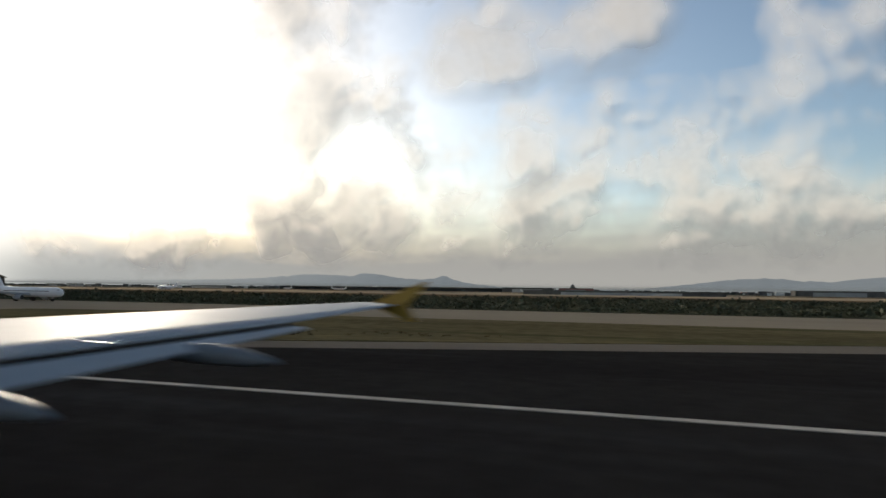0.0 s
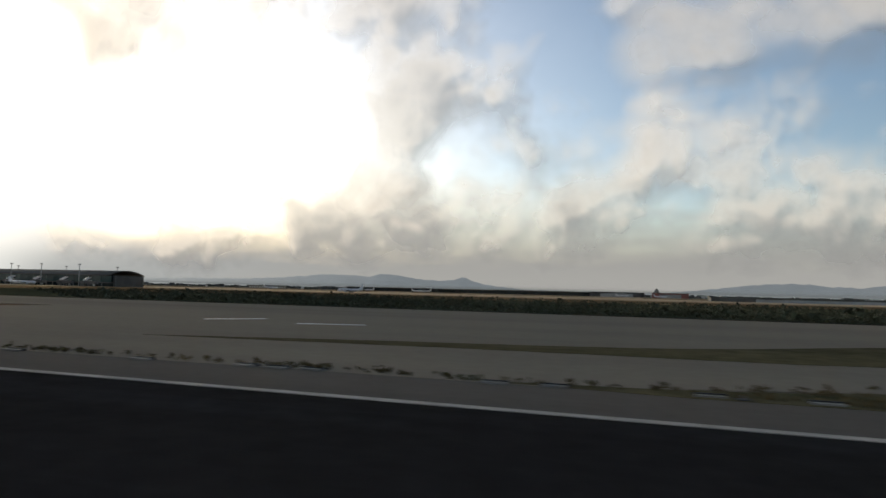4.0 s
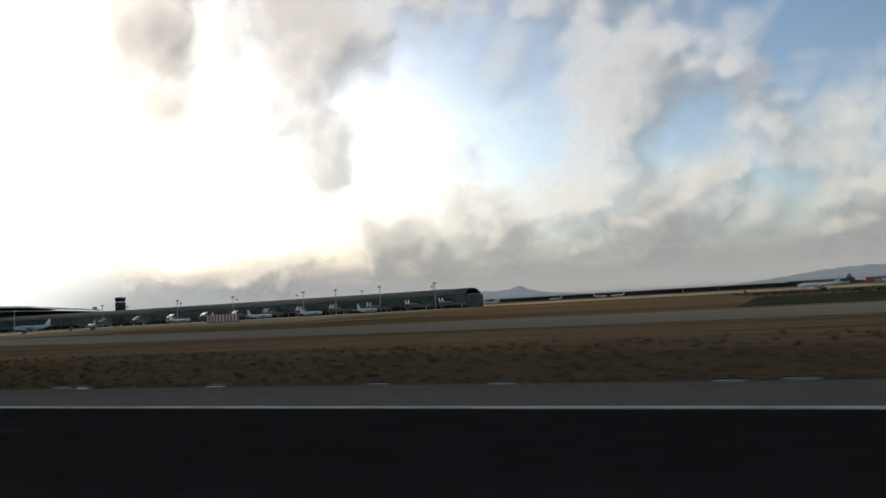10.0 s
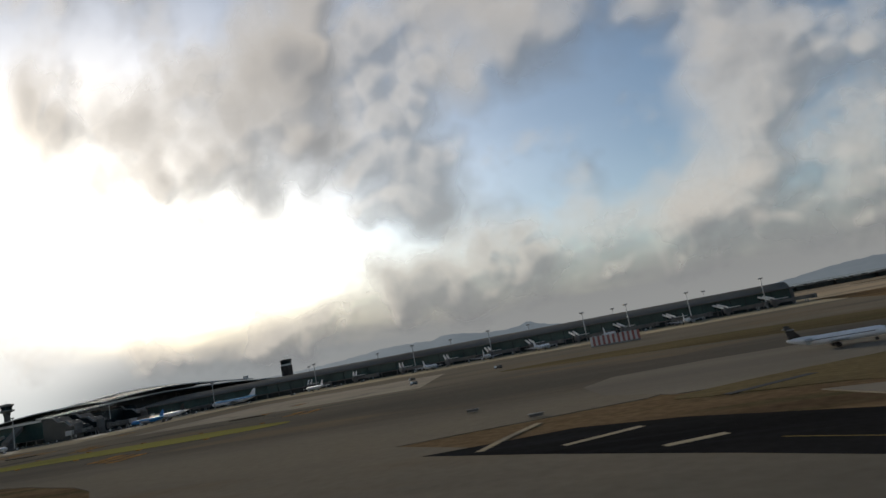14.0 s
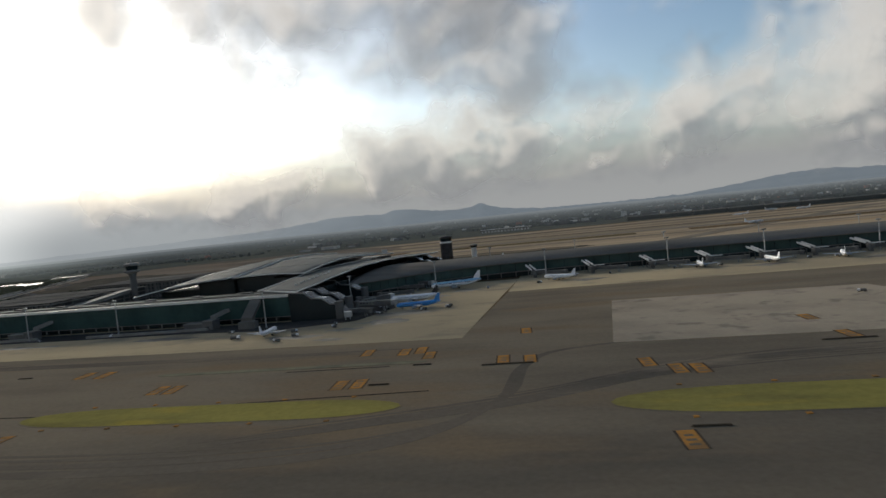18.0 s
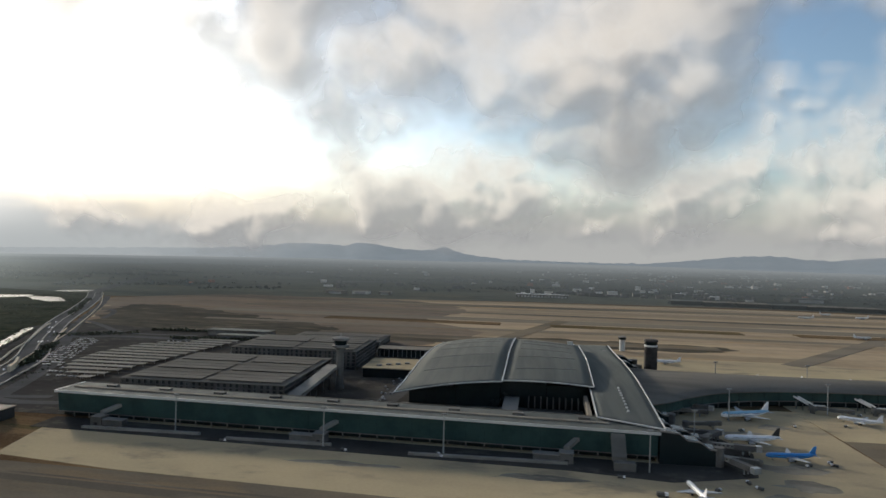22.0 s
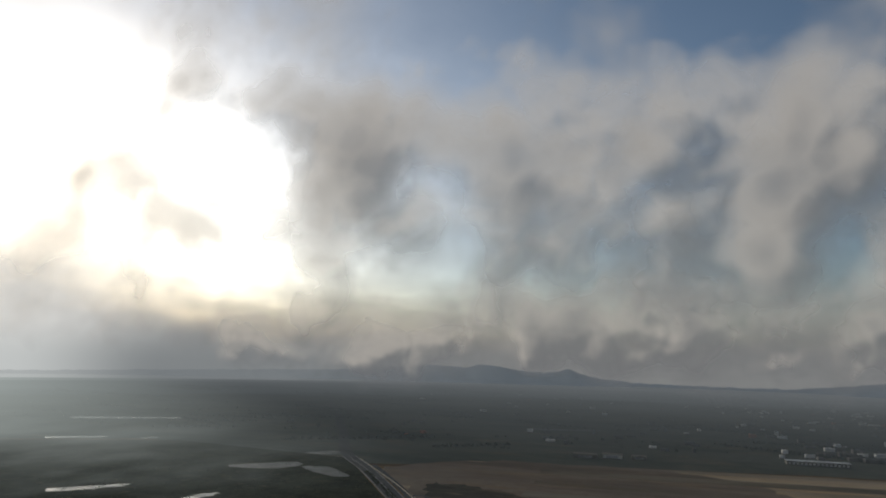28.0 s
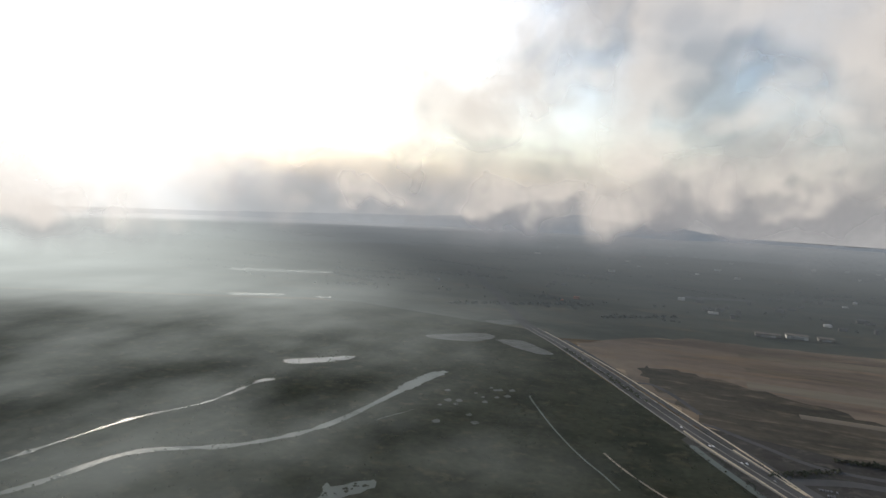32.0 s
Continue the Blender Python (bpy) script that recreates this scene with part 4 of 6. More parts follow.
solid("yellow_taxi_line", strip([(-52.0, 27.0), (-83.7, 17.3)], 0.09, 0.0, 0.06), YELLOW_PAINT, "faded yellow taxi line on the runway", "line marking", "", "structure")
solid("yellow_taxi_line", strip(smooth_line([(-340, 28), (-374, 21.6), (-400, 15.3), (-430, 9)]), 0.13, 0.0, 0.06), YELLOW_PAINT, "faded yellow taxi line on the runway", "line marking", "", "structure")
solid("yellow_taxi_line", strip(smooth_line([(-790, 14), (-860, 24), (-930, 50), (-975, 78)]), 0.14, 0.0, 0.09), YELLOW_PAINT, "faded yellow exit line curving off the runway", "line marking", "", "structure")
# runway edge lamps and signs
for i in range(14):
    x = -120 - 60 * i
    th = thing("edge_lamp", "small low runway edge lamp on a dark plate", "runway lamp", "runway edge lamps", "", place(x, 34.0, 0.02))
    part("plate", boxes((-0.3, 0.3, -0.3, 0.3, 0, 0.06)), BLACK, th)
    part("body", lathe(bmesh.new(), [(0.09, 0.06), (0.09, 0.16), (0.06, 0.22)], 10), CONC_DARK, th)
for x, y, w in ((-160, 58, 2.4), (-366, 83, 3.0), (-1010, 124, 3), (-1030, 150, 3), (-140, 96, 1.2)):
    th = thing("runway_sign", "low dark runway sign on two short legs", "sign", "runway signs", "", place(x, y, 0.0, 20))
    w = w * 0.45
    part("panel", boxes((-w, w, -0.15, 0.15, 0.2, 0.75)), CONC_DARK, th)
    for sx in (-w * 0.7, w * 0.7):
        part("leg", boxes((sx - 0.06, sx + 0.06, -0.06, 0.06, 0, 0.2)), STEEL, th)
    part("frame", boxes((-w - 0.06, w + 0.06, -0.18, 0.18, 0.75, 0.8)), STEEL, th)
# ---- south pier: long glass front on columns, flat roof ----
PIER = place(-1502, 437, 0, -3.6)
pier = thing("south_pier", "long green glass terminal pier on columns under a flat pale roof", "terminal pier", "", "", PIER)
N = 35
W = 437.0 / N
pane = bmesh.new()
v = [pane.verts.new(c) for c in ((-W + 0.03, 2.2, 4.2), (-0.03, 2.2, 4.2), (-0.03, 0.3, 18.6), (-W + 0.03, 0.3, 18.6), (-W + 0.03, 2.5, 4.2), (-0.03, 2.5, 4.2), (-0.03, 0.6, 18.6), (-W + 0.03, 0.6, 18.6))]
for f in ((0, 1, 2, 3), (7, 6, 5, 4), (0, 4, 5, 1), (3, 2, 6, 7), (0, 3, 7, 4), (1, 5, 6, 2)):
    pane.faces.new([v[k] for k in f])
pane_mesh = to_mesh("pane", pane, GLASS)
col_mesh = to_mesh("column", boxes((-0.3, 0.3, 2.6, 3.2, 0, 4.2)), CONC_MID)
for i in range(N):
    for nm, me, dx in (("pane", pane_mesh, 0), ("column", col_mesh, 0)):
        ob = new(nm, me)
        ob.parent = pier
        ob.location = ((-i * W + dx) * S, 0, 0)
part("floor_slab", boxes((-437, 0, 1.6, 30, 3.6, 4.2)), CONC_DARK, pier)
part("lower_glass", boxes((-436, -1, 6.5, 29, 0, 3.6)), GLASS2, pier)
part("core", boxes((-436.5, -0.5, 3.0, 29.5, 4.2, 18.7)), GLASS2, pier)
part("roof", boxes((-438, 1, -1.2, 31, 18.7, 20.0)), ROOF, pier)
part("fascia", boxes((-438.4, 1.4, -1.6, -1.2, 18.5, 20.3)), FASCIA, pier, "white metal roof edge")
part("end_fascia", boxes((-438.4, -438, -1.2, 31, 18.5, 20.3)), FASCIA, pier)
part("roof_walkway", boxes((-432, -30, 11, 15, 20.0, 20.9)), ROOF_PALE, pier)
part("back_fascia", boxes((-438, 1, 31, 31.5, 18.5, 20.4)), ROOF_PALE, pier)
for k in range(9):
    part("roof_unit", boxes((-410 + k * 45, -402 + k * 45, 19, 24, 20.0, 21.6)), CONC_DARK, pier)


def gate_house(x, side):
    """A fixed boarding link: low body, end room and a sloping covered way."""
    g = thing("gate_house", "grey boarding gate house with a sloping covered way", "gate house", "gate houses", "", place(x, 437 + 0.063 * (-1502 - x), 0, -3.6))
    e0, e1 = (0, 8.5) if side > 0 else (-8.5, 0)
    b0, b1 = (-17, -0.2) if side > 0 else (0.2, 16)
    part("body", boxes((b0, b1, -15, -8.5, 0.6, 4.6)), CONC_DARK, g)
    part("roof", boxes((b0 - 0.4, b1, -15.4, -8.1, 4.6, 5.0)), CONC_MID, g, "flat pale roof")
    part("end_room", boxes((e0, e1, -16, -7, 0.2, 6.4)), CONC_DARK, g)
    part("end_room_roof", boxes((e0 - 0.3, e1 + 0.3, -16.3, -6.7, 6.4, 6.8)), CONC_MID, g)
    c = (e0 + e1) / 2
    bm = bmesh.new()
    prism(bm, [(c - 1.8, -9), (c + 1.8, -9), (c + 9.8, 3.4), (c + 6.2, 3.4)], 6.9, 9.3)
    for vert in bm.verts:
        if vert.co.y > 0:
            vert.co.z += 4.0
    part("covered_way", bm, CONC_MID, g, "sloping grey covered way")
    part("door", boxes((c - 1.2, c + 1.2, -16.1, -16.0, 0.3, 2.6)), BLACK, g)
    for sx in (b0 + 1, (b0 + b1) / 2, b1 - 1.5):
        part("leg", boxes((sx, sx + 0.6, -12.5, -11.9, 0, 0.6)), CONC_DARK, g)


for x, side in ((-1564, 1), (-1729, 1), (-1889, -1)):
    gate_house(x, side)
for x0, x1 in ((-1662, -1560), (-1790, -1716), (-1900, -1812)):
    y = 416 + 0.063 * (-1502 - (x0 + x1) / 2)
    solid("service_wall", boxes((x0, x1, y, y + 2.5, 0, 1.8)), CONC_MID, "long low pale concrete service wall on the apron", "wall", "service walls")
g = thing("end_stair", "tall sloping grey covered stair against the pier end", "stair", "", "", place(-1527, 437, 0, -3.6))
bm = bmesh.new()
prism(bm, [(-5, -14), (4, -14), (4, 0), (-5, 0)], 4, 7)
for vert in bm.verts:
    if vert.co.y > -1:
        vert.co.z += 11
part("covered_way", bm, ROOF_DECK, g)
part("lobby", boxes((-4, 9, -20, -14, 0, 5.0)), CONC_DARK, g)
part("leg", boxes((-3, 2, -9, -7, 0, 8)), CONC_DARK, g)

# stepped glass wings east of the pier head
STEPS = [(0, 20.5), (12, 19.5), (17, 15.5), (25, 14.8), (31, 10.5), (36, 10.2)]
for y, dx in ((437, 0), (462, -2), (522, -10), (742, 6), (780, 8)):
    w = thing("stepped_wing", "dark glass wing with a white stepped roof line", "terminal wing", "stepped wings", "", place(-1501 + dx, y, 0))
    bm = bmesh.new()
    prof = STEPS + [(36, 0), (0, 0)]
    a = [bm.verts.new((px, 0, pz)) for px, pz in prof]
    c = [bm.verts.new((px, 15, pz)) for px, pz in prof]
    bm.faces.new(a[::-1])
    bm.faces.new(c)
    for i in range(len(prof)):
        j = (i + 1) % len(prof)
        bm.faces.new((a[i], a[j], c[j], c[i]))
    bmesh.ops.recalc_face_normals(bm, faces=bm.faces)
    part("glass_body", bm, GLASS2, w)
    for (xa, za), (xb, zb) in zip(STEPS, STEPS[1:]):
        bm = bmesh.new()
        lo = [bm.verts.new(q) for q in ((xa, -0.6, za), (xb, -0.6, zb), (xb, 1.6, zb), (xa, 1.6, za))]
        hi = [bm.verts.new((q.co.x, q.co.y, q.co.z + 0.8)) for q in lo]
        bm.faces.new(hi)
        bm.faces.new(lo[::-1])
        for i in range(4):
            bm.faces.new((lo[i], lo[(i + 1) % 4], hi[(i + 1) % 4], hi[i]))
        part("roof_edge", bm, CONC_MID, w)
    part("end_core", lathe(bmesh.new(), [(3.2, 0), (3.2, 11.5), (3.4, 11.5), (3.4, 12.3)], 14, at=(37, 2, 0)), CONC_DARK, w)


# ---- terminal hall: three overlapping wave roofs ----
def along(y, line):
    """Height along the hall, eased between a few known heights."""
    y = min(max(y, line[0][0]), line[-1][0])
    for (ya, za), (yb, zb) in zip(line, line[1:]):
        if y <= yb:
            t = (y - ya) / (yb - ya)
            return za + (zb - za) * (t * 0.5 + 0.5 * t * t * (3 - 2 * t))


RIDGE_A = [(510, 28.0), (548, 29.4), (590, 32.6), (630, 36.2), (665, 37.2), (700, 36.6), (775, 32.5), (800, 31.5)]
RIDGE_B = [(510, 26.4), (530, 27.3), (580, 31.2), (620, 33.2), (650, 32.8), (705, 29.8), (780, 26.0), (800, 25.4)]
RIDGE_C = [(430, 20.6), (456, 21.6), (523, 25.0), (570, 27.0), (625, 26.7), (670, 25.8), (743, 22.4), (800, 20.2), (850, 18.8)]


def spine(y):
    return along(y, RIDGE_C)


def roof_a(x, y):
    s = (-1606 - x) / 84
    return along(y, RIDGE_A) - 8.4 * s * s


def roof_b(x, y):
    s = (x + 1606) / 72
    return (along(y, RIDGE_A) - 1.0) * (1 - s) + along(y, RIDGE_B) * s + 1.2 * math.sin(math.pi * s)


def roof_c(x, y):
    return spine(y)


hall = thing("terminal_hall", "terminal hall under three overlapping grey wave roofs edged in white", "terminal", "", "", place(0, 0))


def sheet(name, x0, x1, y0s, y1, fz, nx=8, ny=30, thick=1.0, mat=None, label=""):
    bm = bmesh.new()
    top, bot = [], []
    for i in range(nx + 1):
        x = x0 + (x1 - x0) * i / nx
        ya = y0s[0] + (y0s[1] - y0s[0]) * i / nx
        top.append([bm.verts.new((x, ya + (y1 - ya) * j / ny, fz(x, ya + (y1 - ya) * j / ny))) for j in range(ny + 1)])
        bot.append([bm.verts.new((q.co.x, q.co.y, q.co.z - thick)) for q in top[-1]])
    for i in range(nx):
        for j in range(ny):
            bm.faces.new((top[i][j], top[i + 1][j], top[i + 1][j + 1], top[i][j + 1]))
            bm.faces.new((bot[i][j + 1], bot[i + 1][j + 1], bot[i + 1][j], bot[i][j]))
    for j in range(ny):
        bm.faces.new((top[0][j + 1], bot[0][j + 1], bot[0][j], top[0][j]))
        bm.faces.new((top[nx][j], bot[nx][j], bot[nx][j + 1], top[nx][j + 1]))
    for i in range(nx):
        bm.faces.new((top[i][0], bot[i][0], bot[i + 1][0], top[i + 1][0]))
        bm.faces.new((top[i + 1][ny], bot[i + 1][ny], bot[i][ny], top[i][ny]))
    bmesh.ops.recalc_face_normals(bm, faces=bm.faces)
    return part(name, bm, mat or ROOF, hall, label, True)


def edge_trim(parent, pts, size=1.1):
    bm = bmesh.new()
    rings = []
    for x, y, z in pts:
        rings.append([bm.verts.new((x + a * size, y + (b if abs(pts[0][1] - pts[-1][1]) < 60 else 0) * size, z + c * size)) for a, b, c in ((-0.7, -0.7, -0.9), (0.7, 0.7, -0.9), (0.7, 0.7, 0.5), (-0.7, -0.7, 0.5))])
    for a, b in zip(rings, rings[1:]):
        for i in range(4):
            j = (i + 1) % 4
            bm.faces.new((a[i], a[j], b[j], b[i]))
    bm.faces.new(rings[0][::-1])
    bm.faces.new(rings[-1])
    bmesh.ops.recalc_face_normals(bm, faces=bm.faces)
    return part("roof_edge", bm, FASCIA, parent, "white metal roof edge")


PANELS = [(sheet("roof_panel", -1690, -1606, (516, 533), 775, roof_a), roof_a, -1690, -1606, (516, 533)), (sheet("roof_panel", -1606, -1533, (541, 535), 775, roof_b), roof_b, -1606, -1533, (541, 535)), (sheet("roof_panel", -1536, -1494, (462, 441), 838, roof_c, ny=44), roof_c, -1536, -1494, (462, 441))]
for pan, fz, x0, x1, ys in PANELS:
    y1 = 838 if fz is roof_c else 775
    edge_trim(pan, [(x0 + (x1 - x0) * i / 10, ys[0] + (ys[1] - ys[0]) * i / 10, fz(x0 + (x1 - x0) * i / 10, ys[0] + (ys[1] - ys[0]) * i / 10)) for i in range(11)], 0.6)
    for x, ya in ((x0, ys[0]), (x1, ys[1])):
        edge_trim(pan, [(x, ya + (y1 - ya) * j / 30, fz(x, ya + (y1 - ya) * j / 30) + 0.2) for j in range(31)], 0.62)
    if fz is not roof_c:
        for y in (580, 625, 668, 712, 752):
            pts = [(x0 + (x1 - x0) * (0.14 + 0.7 * i / 8), y + 4 * i / 8) for i in range(9)]
            bm = bmesh.new()
            rr = [[bm.verts.new((x, yy + o, fz(x, yy + o) + h)) for o, h in ((-0.7, 0.02), (0.7, 0.02), (0.7, 0.3), (-0.7, 0.3))] for x, yy in pts]
            for a, b in zip(rr, rr[1:]):
                for i in range(4):
                    bm.faces.new((a[i], a[(i + 1) % 4], b[(i + 1) % 4], b[i]))
            bm.faces.new(rr[0][::-1])
            bm.faces.new(rr[-1])
            part("roof_rib", bm, ROOF_RIB, pan, "slightly paler standing roof rib")
    else:
        for k in range(9):
            y = 478 + 8 * k
            part("roof_vent", boxes((-1514, -1512.4, y, y + 2, spine(y), spine(y) + 0.9)), FASCIA, pan)
part("end_scoop", boxes((-1546, -1540, 772, 775, 27, 31)), FASCIA, hall)
part("front_screen", boxes((-1541, -1538.5, 470, 534, 14, 20.5)), ROOF_PALE, hall, "pale screen below the roof spine")
bays = [(-1684, -1645, 546, 766, 20.0), (-1645, -1608, 546, 768, 25.8), (-1608, -1570, 550, 769, 26.4), (-1570, -1534, 548, 770, 24.4), (-1534, -1498, 468, 800, 18.2)]
for x0, x1, y0, y1, z1 in bays:
    part("glass_wall", boxes((x0 + 0.1, x1 - 0.1, y0, y1, 0, z1)), GLASS2, hall)
for k in range(9):
    part("fin", boxes((-1585 + k * 5, -1584 + k * 5, 541, 548, 3, 15)), CONC_DARK, hall)
part("link_bridge", boxes((-1604, -1592, 466, 548, 12, 14)), CONC_MID, hall)
part("lower_terrace", boxes((-1690, -1540, 500, 548, 0, 5)), CONC_DARK, hall)

# the hall stands square to the south pier, a few degrees off the runway's line
for ob in hall.children_recursive:
    for vert in ob.data.vertices:
        vert.co.x += 0.045 * (vert.co.y - 500 * S)

# ---- east pier: long vaulted roof sweeping out of the hall ----
epier = thing("east_pier", "long dark glass pier under a pale vaulted roof", "terminal pier", "", "", place(0, 0))
FRONT = smooth_line([(-1494, 536), (-1470, 553), (-1445, 578), (-1415, 601), (-1370, 618), (-1310, 627), (-1250, 629), (-1150, 628), (-1050, 627), (-960, 626), (-876, 625)], 4)
BACK = smooth_line([(-1494, 720), (-1470, 712), (-1445, 704), (-1415, 698), (-1370, 692), (-1310, 688), (-1250, 687), (-1150, 686), (-1050, 685), (-960, 684), (-876, 683)], 4)
bm = bmesh.new()
rings = []
for (xa, ya), (xb, yb) in zip(FRONT, BACK):
    ring = []
    for k in range(11):
        s = k / 10
        ring.append(bm.verts.new((xa + (xb - xa) * s, ya + (yb - ya) * s, 14.2 + 6.0 * math.sin(math.pi * s) ** 0.8)))
    for k in range(10, -1, -1):
        s = k / 10
        ring.append(bm.verts.new((xa + (xb - xa) * s, ya + (yb - ya) * s, 13.4 + 5.8 * math.sin(math.pi * s) ** 0.8)))
    rings.append(ring)
for a, b in zip(rings, rings[1:]):
    for i in range(22):
        j = (i + 1) % 22
        bm.faces.new((a[i], b[i], b[j], a[j]))
bm.faces.new(rings[0])
bm.faces.new(rings[-1][::-1])
bmesh.ops.recalc_face_normals(bm, faces=bm.faces)
part("vaulted_roof", bm, ROOF_DECK, epier, "pale weathered vaulted metal roof", True)
for i, ((xa, ya), (xb, yb)) in enumerate(zip(FRONT, FRONT[1:])):
    d = math.hypot(xb - xa, yb - ya)
    n = max(1, round(d / 13))
    for k in range(n):
        px, py = xa + (xb - xa) * k / n, ya + (yb - ya) * k / n
        qx, qy = xa + (xb - xa) * (k + 0.97) / n, ya + (yb - ya) * (k + 0.97) / n
        bm = bmesh.new()
        prism(bm, [(px, py + 4), (qx, qy + 4), (qx, qy + 4.6), (px, py + 4.6)], 5.2, 13.6)
        part("pane", bm, GLASS, epier)
        part("column", boxes((px - 0.4, px + 0.4, py + 3.6, py + 4.4, 0, 5.2)), CONC_DARK, epier)
body = [(x, y + 6) for x, y in FRONT] + [(x, y - 4) for x, y in BACK[::-1]]
part("core", prism(bmesh.new(), body, 0, 14.0), GLASS2, epier)
part("end_wall", boxes((-876, -873, 632, 678, 0, 13)), CONC_DARK, epier)
part("floor_slab", strip([(x, y + 5) for x, y in FRONT], 1.6, 4.4, 5.2), CONC_DARK, epier)


def jet_bridge():
    j = thing("jet_bridge", "grey boarding bridge with a sloping white walkway from the pier", "jet bridge", "jet bridges", "", place(-1348, 612, 0))
    for dx in (0.0, 3.6):
        bm = bmesh.new()
        prism(bm, [(1.8 + dx, 8), (2.8 + dx, 8), (9 + dx, -6), (8 + dx, -6)], 6.6, 8.0)
        for vert in bm.verts:
            if vert.co.y > 0:
                vert.co.z += 3.4
        part("walkway_beam", bm, FASCIA, j, "sloping white walkway beam")
    bm = bmesh.new()
    prism(bm, [(2.8, 8), (5.4, 8), (11.6, -6), (9, -6)], 5.0, 6.8)
    for vert in bm.verts:
        if vert.co.y > 0:
            vert.co.z += 3.4
    part("walkway_floor", bm, GLASS2, j)
    part("rotunda", lathe(bmesh.new(), [(3.4, 2.6), (3.4, 6.2), (2.8, 6.6)], 14, at=(11.5, -8, 0)), CONC_DARK, j)
    part("pillar", boxes((10, 13, -9.5, -6.5, 0, 2.8)), CONC_DARK, j)
    part("canopy", boxes((12.6, 22, -9.2, -6.4, 6.6, 7.1)), FASCIA, j, "small white canopy")
    bm = bmesh.new()
    prism(bm, [(13.5, -9.6), (14.4, -6.8), (31, -12), (30, -14.8)], 3.2, 5.8)
    part("tunnel", bm, CONC_DARK, j)
    bm = bmesh.new()
    prism(bm, [(24, -13.2), (25, -10), (39, -14.4), (38, -17.6)], 3.0, 6.0)
    part("telescope", bm, CONC_DARK, j)
    part("cab", lathe(bmesh.new(), [(2.3, 2.8), (2.3, 5.9), (1.9, 6.2)], 12, at=(39.5, -16.6, 0)), CONC_DARK, j)
    for dx, dy in ((33, -13.8), (34.2, -16.4)):
        part("drive_leg", boxes((dx, dx + 0.7, dy, dy + 0.7, 0, 3.2)), STEEL, j)
        part("drive_wheel", lathe(bmesh.new(), [(0.55, -0.2), (0.55, 0.2)], 10, "x"), BLACK, j).matrix_basis = pose((dx + 0.3) * S, (dy + 0.3) * S, 0.55 * S, 0, 0, 0)
    for dx, dy, z in ((4, 7, 7.4), (7, 1, 6.4)):
        part("leg", boxes((dx, dx + 0.7, dy, dy + 0.7, 0, z)), CONC_DARK, j)
    return j


first = jet_bridge()
for x in (-1296, -1244, -1196, -1153, -1112, -1070, -1029, -985, -942, -905):
    copy_thing(first, place(x, 613, 0))


def low_bridge():
    j = thing("low_jet_bridge", "low dark boarding bridge beside the stepped wings", "jet bridge", "low jet bridges", "", place(-1462, 470, 0, -8))
    part("rotunda", lathe(bmesh.new(), [(2.6, 2.4), (2.6, 6.0), (2.0, 6.4)], 14), CONC_DARK, j)
    part("pillar", boxes((-0.7, 0.7, -0.7, 0.7, 0, 2.5)), CONC_DARK, j)
    part("tunnel", boxes((2, 18, -1.4, 1.4, 3.0, 5.6)), CONC_DARK, j)
    part("roof", boxes((2, 18, -1.5, 1.5, 5.6, 5.75)), CONC_MID, j, "pale tunnel roof")
    part("telescope", boxes((16, 26, -1.7, 1.7, 2.9, 5.9)), CONC_DARK, j)
    part("cab", lathe(bmesh.new(), [(2.2, 2.8), (2.2, 5.8), (1.8, 6.1)], 12, at=(27, 0, 0)), CONC_DARK, j)
    for dy in (-1.4, 0.8):
        part("drive_leg", boxes((22, 22.6, dy, dy + 0.6, 0, 3.0)), STEEL, j)
    return j


low = low_bridge()
for x, y, r in ((-1466, 446, -18), (-1474, 508, -10), (-1462, 528, 12), (-1462, 574, -8)):
    copy_thing(low, place(x, y, 0, r))

# ---- towers ----
tw = thing("control_tower", "dark round control tower with a pale band under its cap", "control tower", "", "", place(-1446, 742, 0))
part("shaft", lathe(bmesh.new(), [(6.8, 0), (6.8, 33.5)], 28), TOWER, tw)
part("white_band", lathe(bmesh.new(), [(7.0, 33.5), (7.0, 35.3), (6.7, 35.3)], 28), FASCIA, tw, "pale ring below the cab")
part("cab_glass", lathe(bmesh.new(), [(6.3, 35.3), (7.1, 39.0)], 24), GLASS2, tw)
part("cap", lathe(bmesh.new(), [(7.5, 39.0), (7.5, 40.4), (6.0, 41.2), (1.0, 41.6)], 28), TOWER, tw)
part("antenna", lathe(bmesh.new(), [(0.2, 41.4), (0.08, 45)], 6), STEEL, tw)
for k in range(12):
    a = radians(30 * k)
    part("rib", boxes((6.8 * math.cos(a) - 0.2, 6.8 * math.cos(a) + 0.2, 6.8 * math.sin(a) - 0.2, 6.8 * math.sin(a) + 0.2, 0, 33.4)), TOWER, tw)
tw = thing("ramp_tower", "short pale tower with a dark overhanging cab", "tower", "", "", place(-1446, 932, 0))
part("shaft", lathe(bmesh.new(), [(4.0, 0), (4.0, 15.5)], 18), FASCIA, tw)
part("cab", lathe(bmesh.new(), [(4.8, 15.5), (5.4, 18.6)], 18), GLASS2, tw)
part("roof", lathe(bmesh.new(), [(5.8, 18.6), (5.8, 19.8), (2, 20.8)], 18), CONC_MID, tw)
tw = thing("apron_tower", "slim grey tower with flared white rings round its cab", "control tower", "", "", place(-1758, 607, 0))
part("shaft", lathe(bmesh.new(), [(4.4, 0), (3.4, 10), (3.4, 34), (4.2, 38)], 20), CONC_DARK, tw)
part("lower_ring", lathe(bmesh.new(), [(4.2, 38), (8.0, 39.5), (8.4, 41), (7.4, 41.6)], 24), CONC_MID, tw, "flared pale ring")
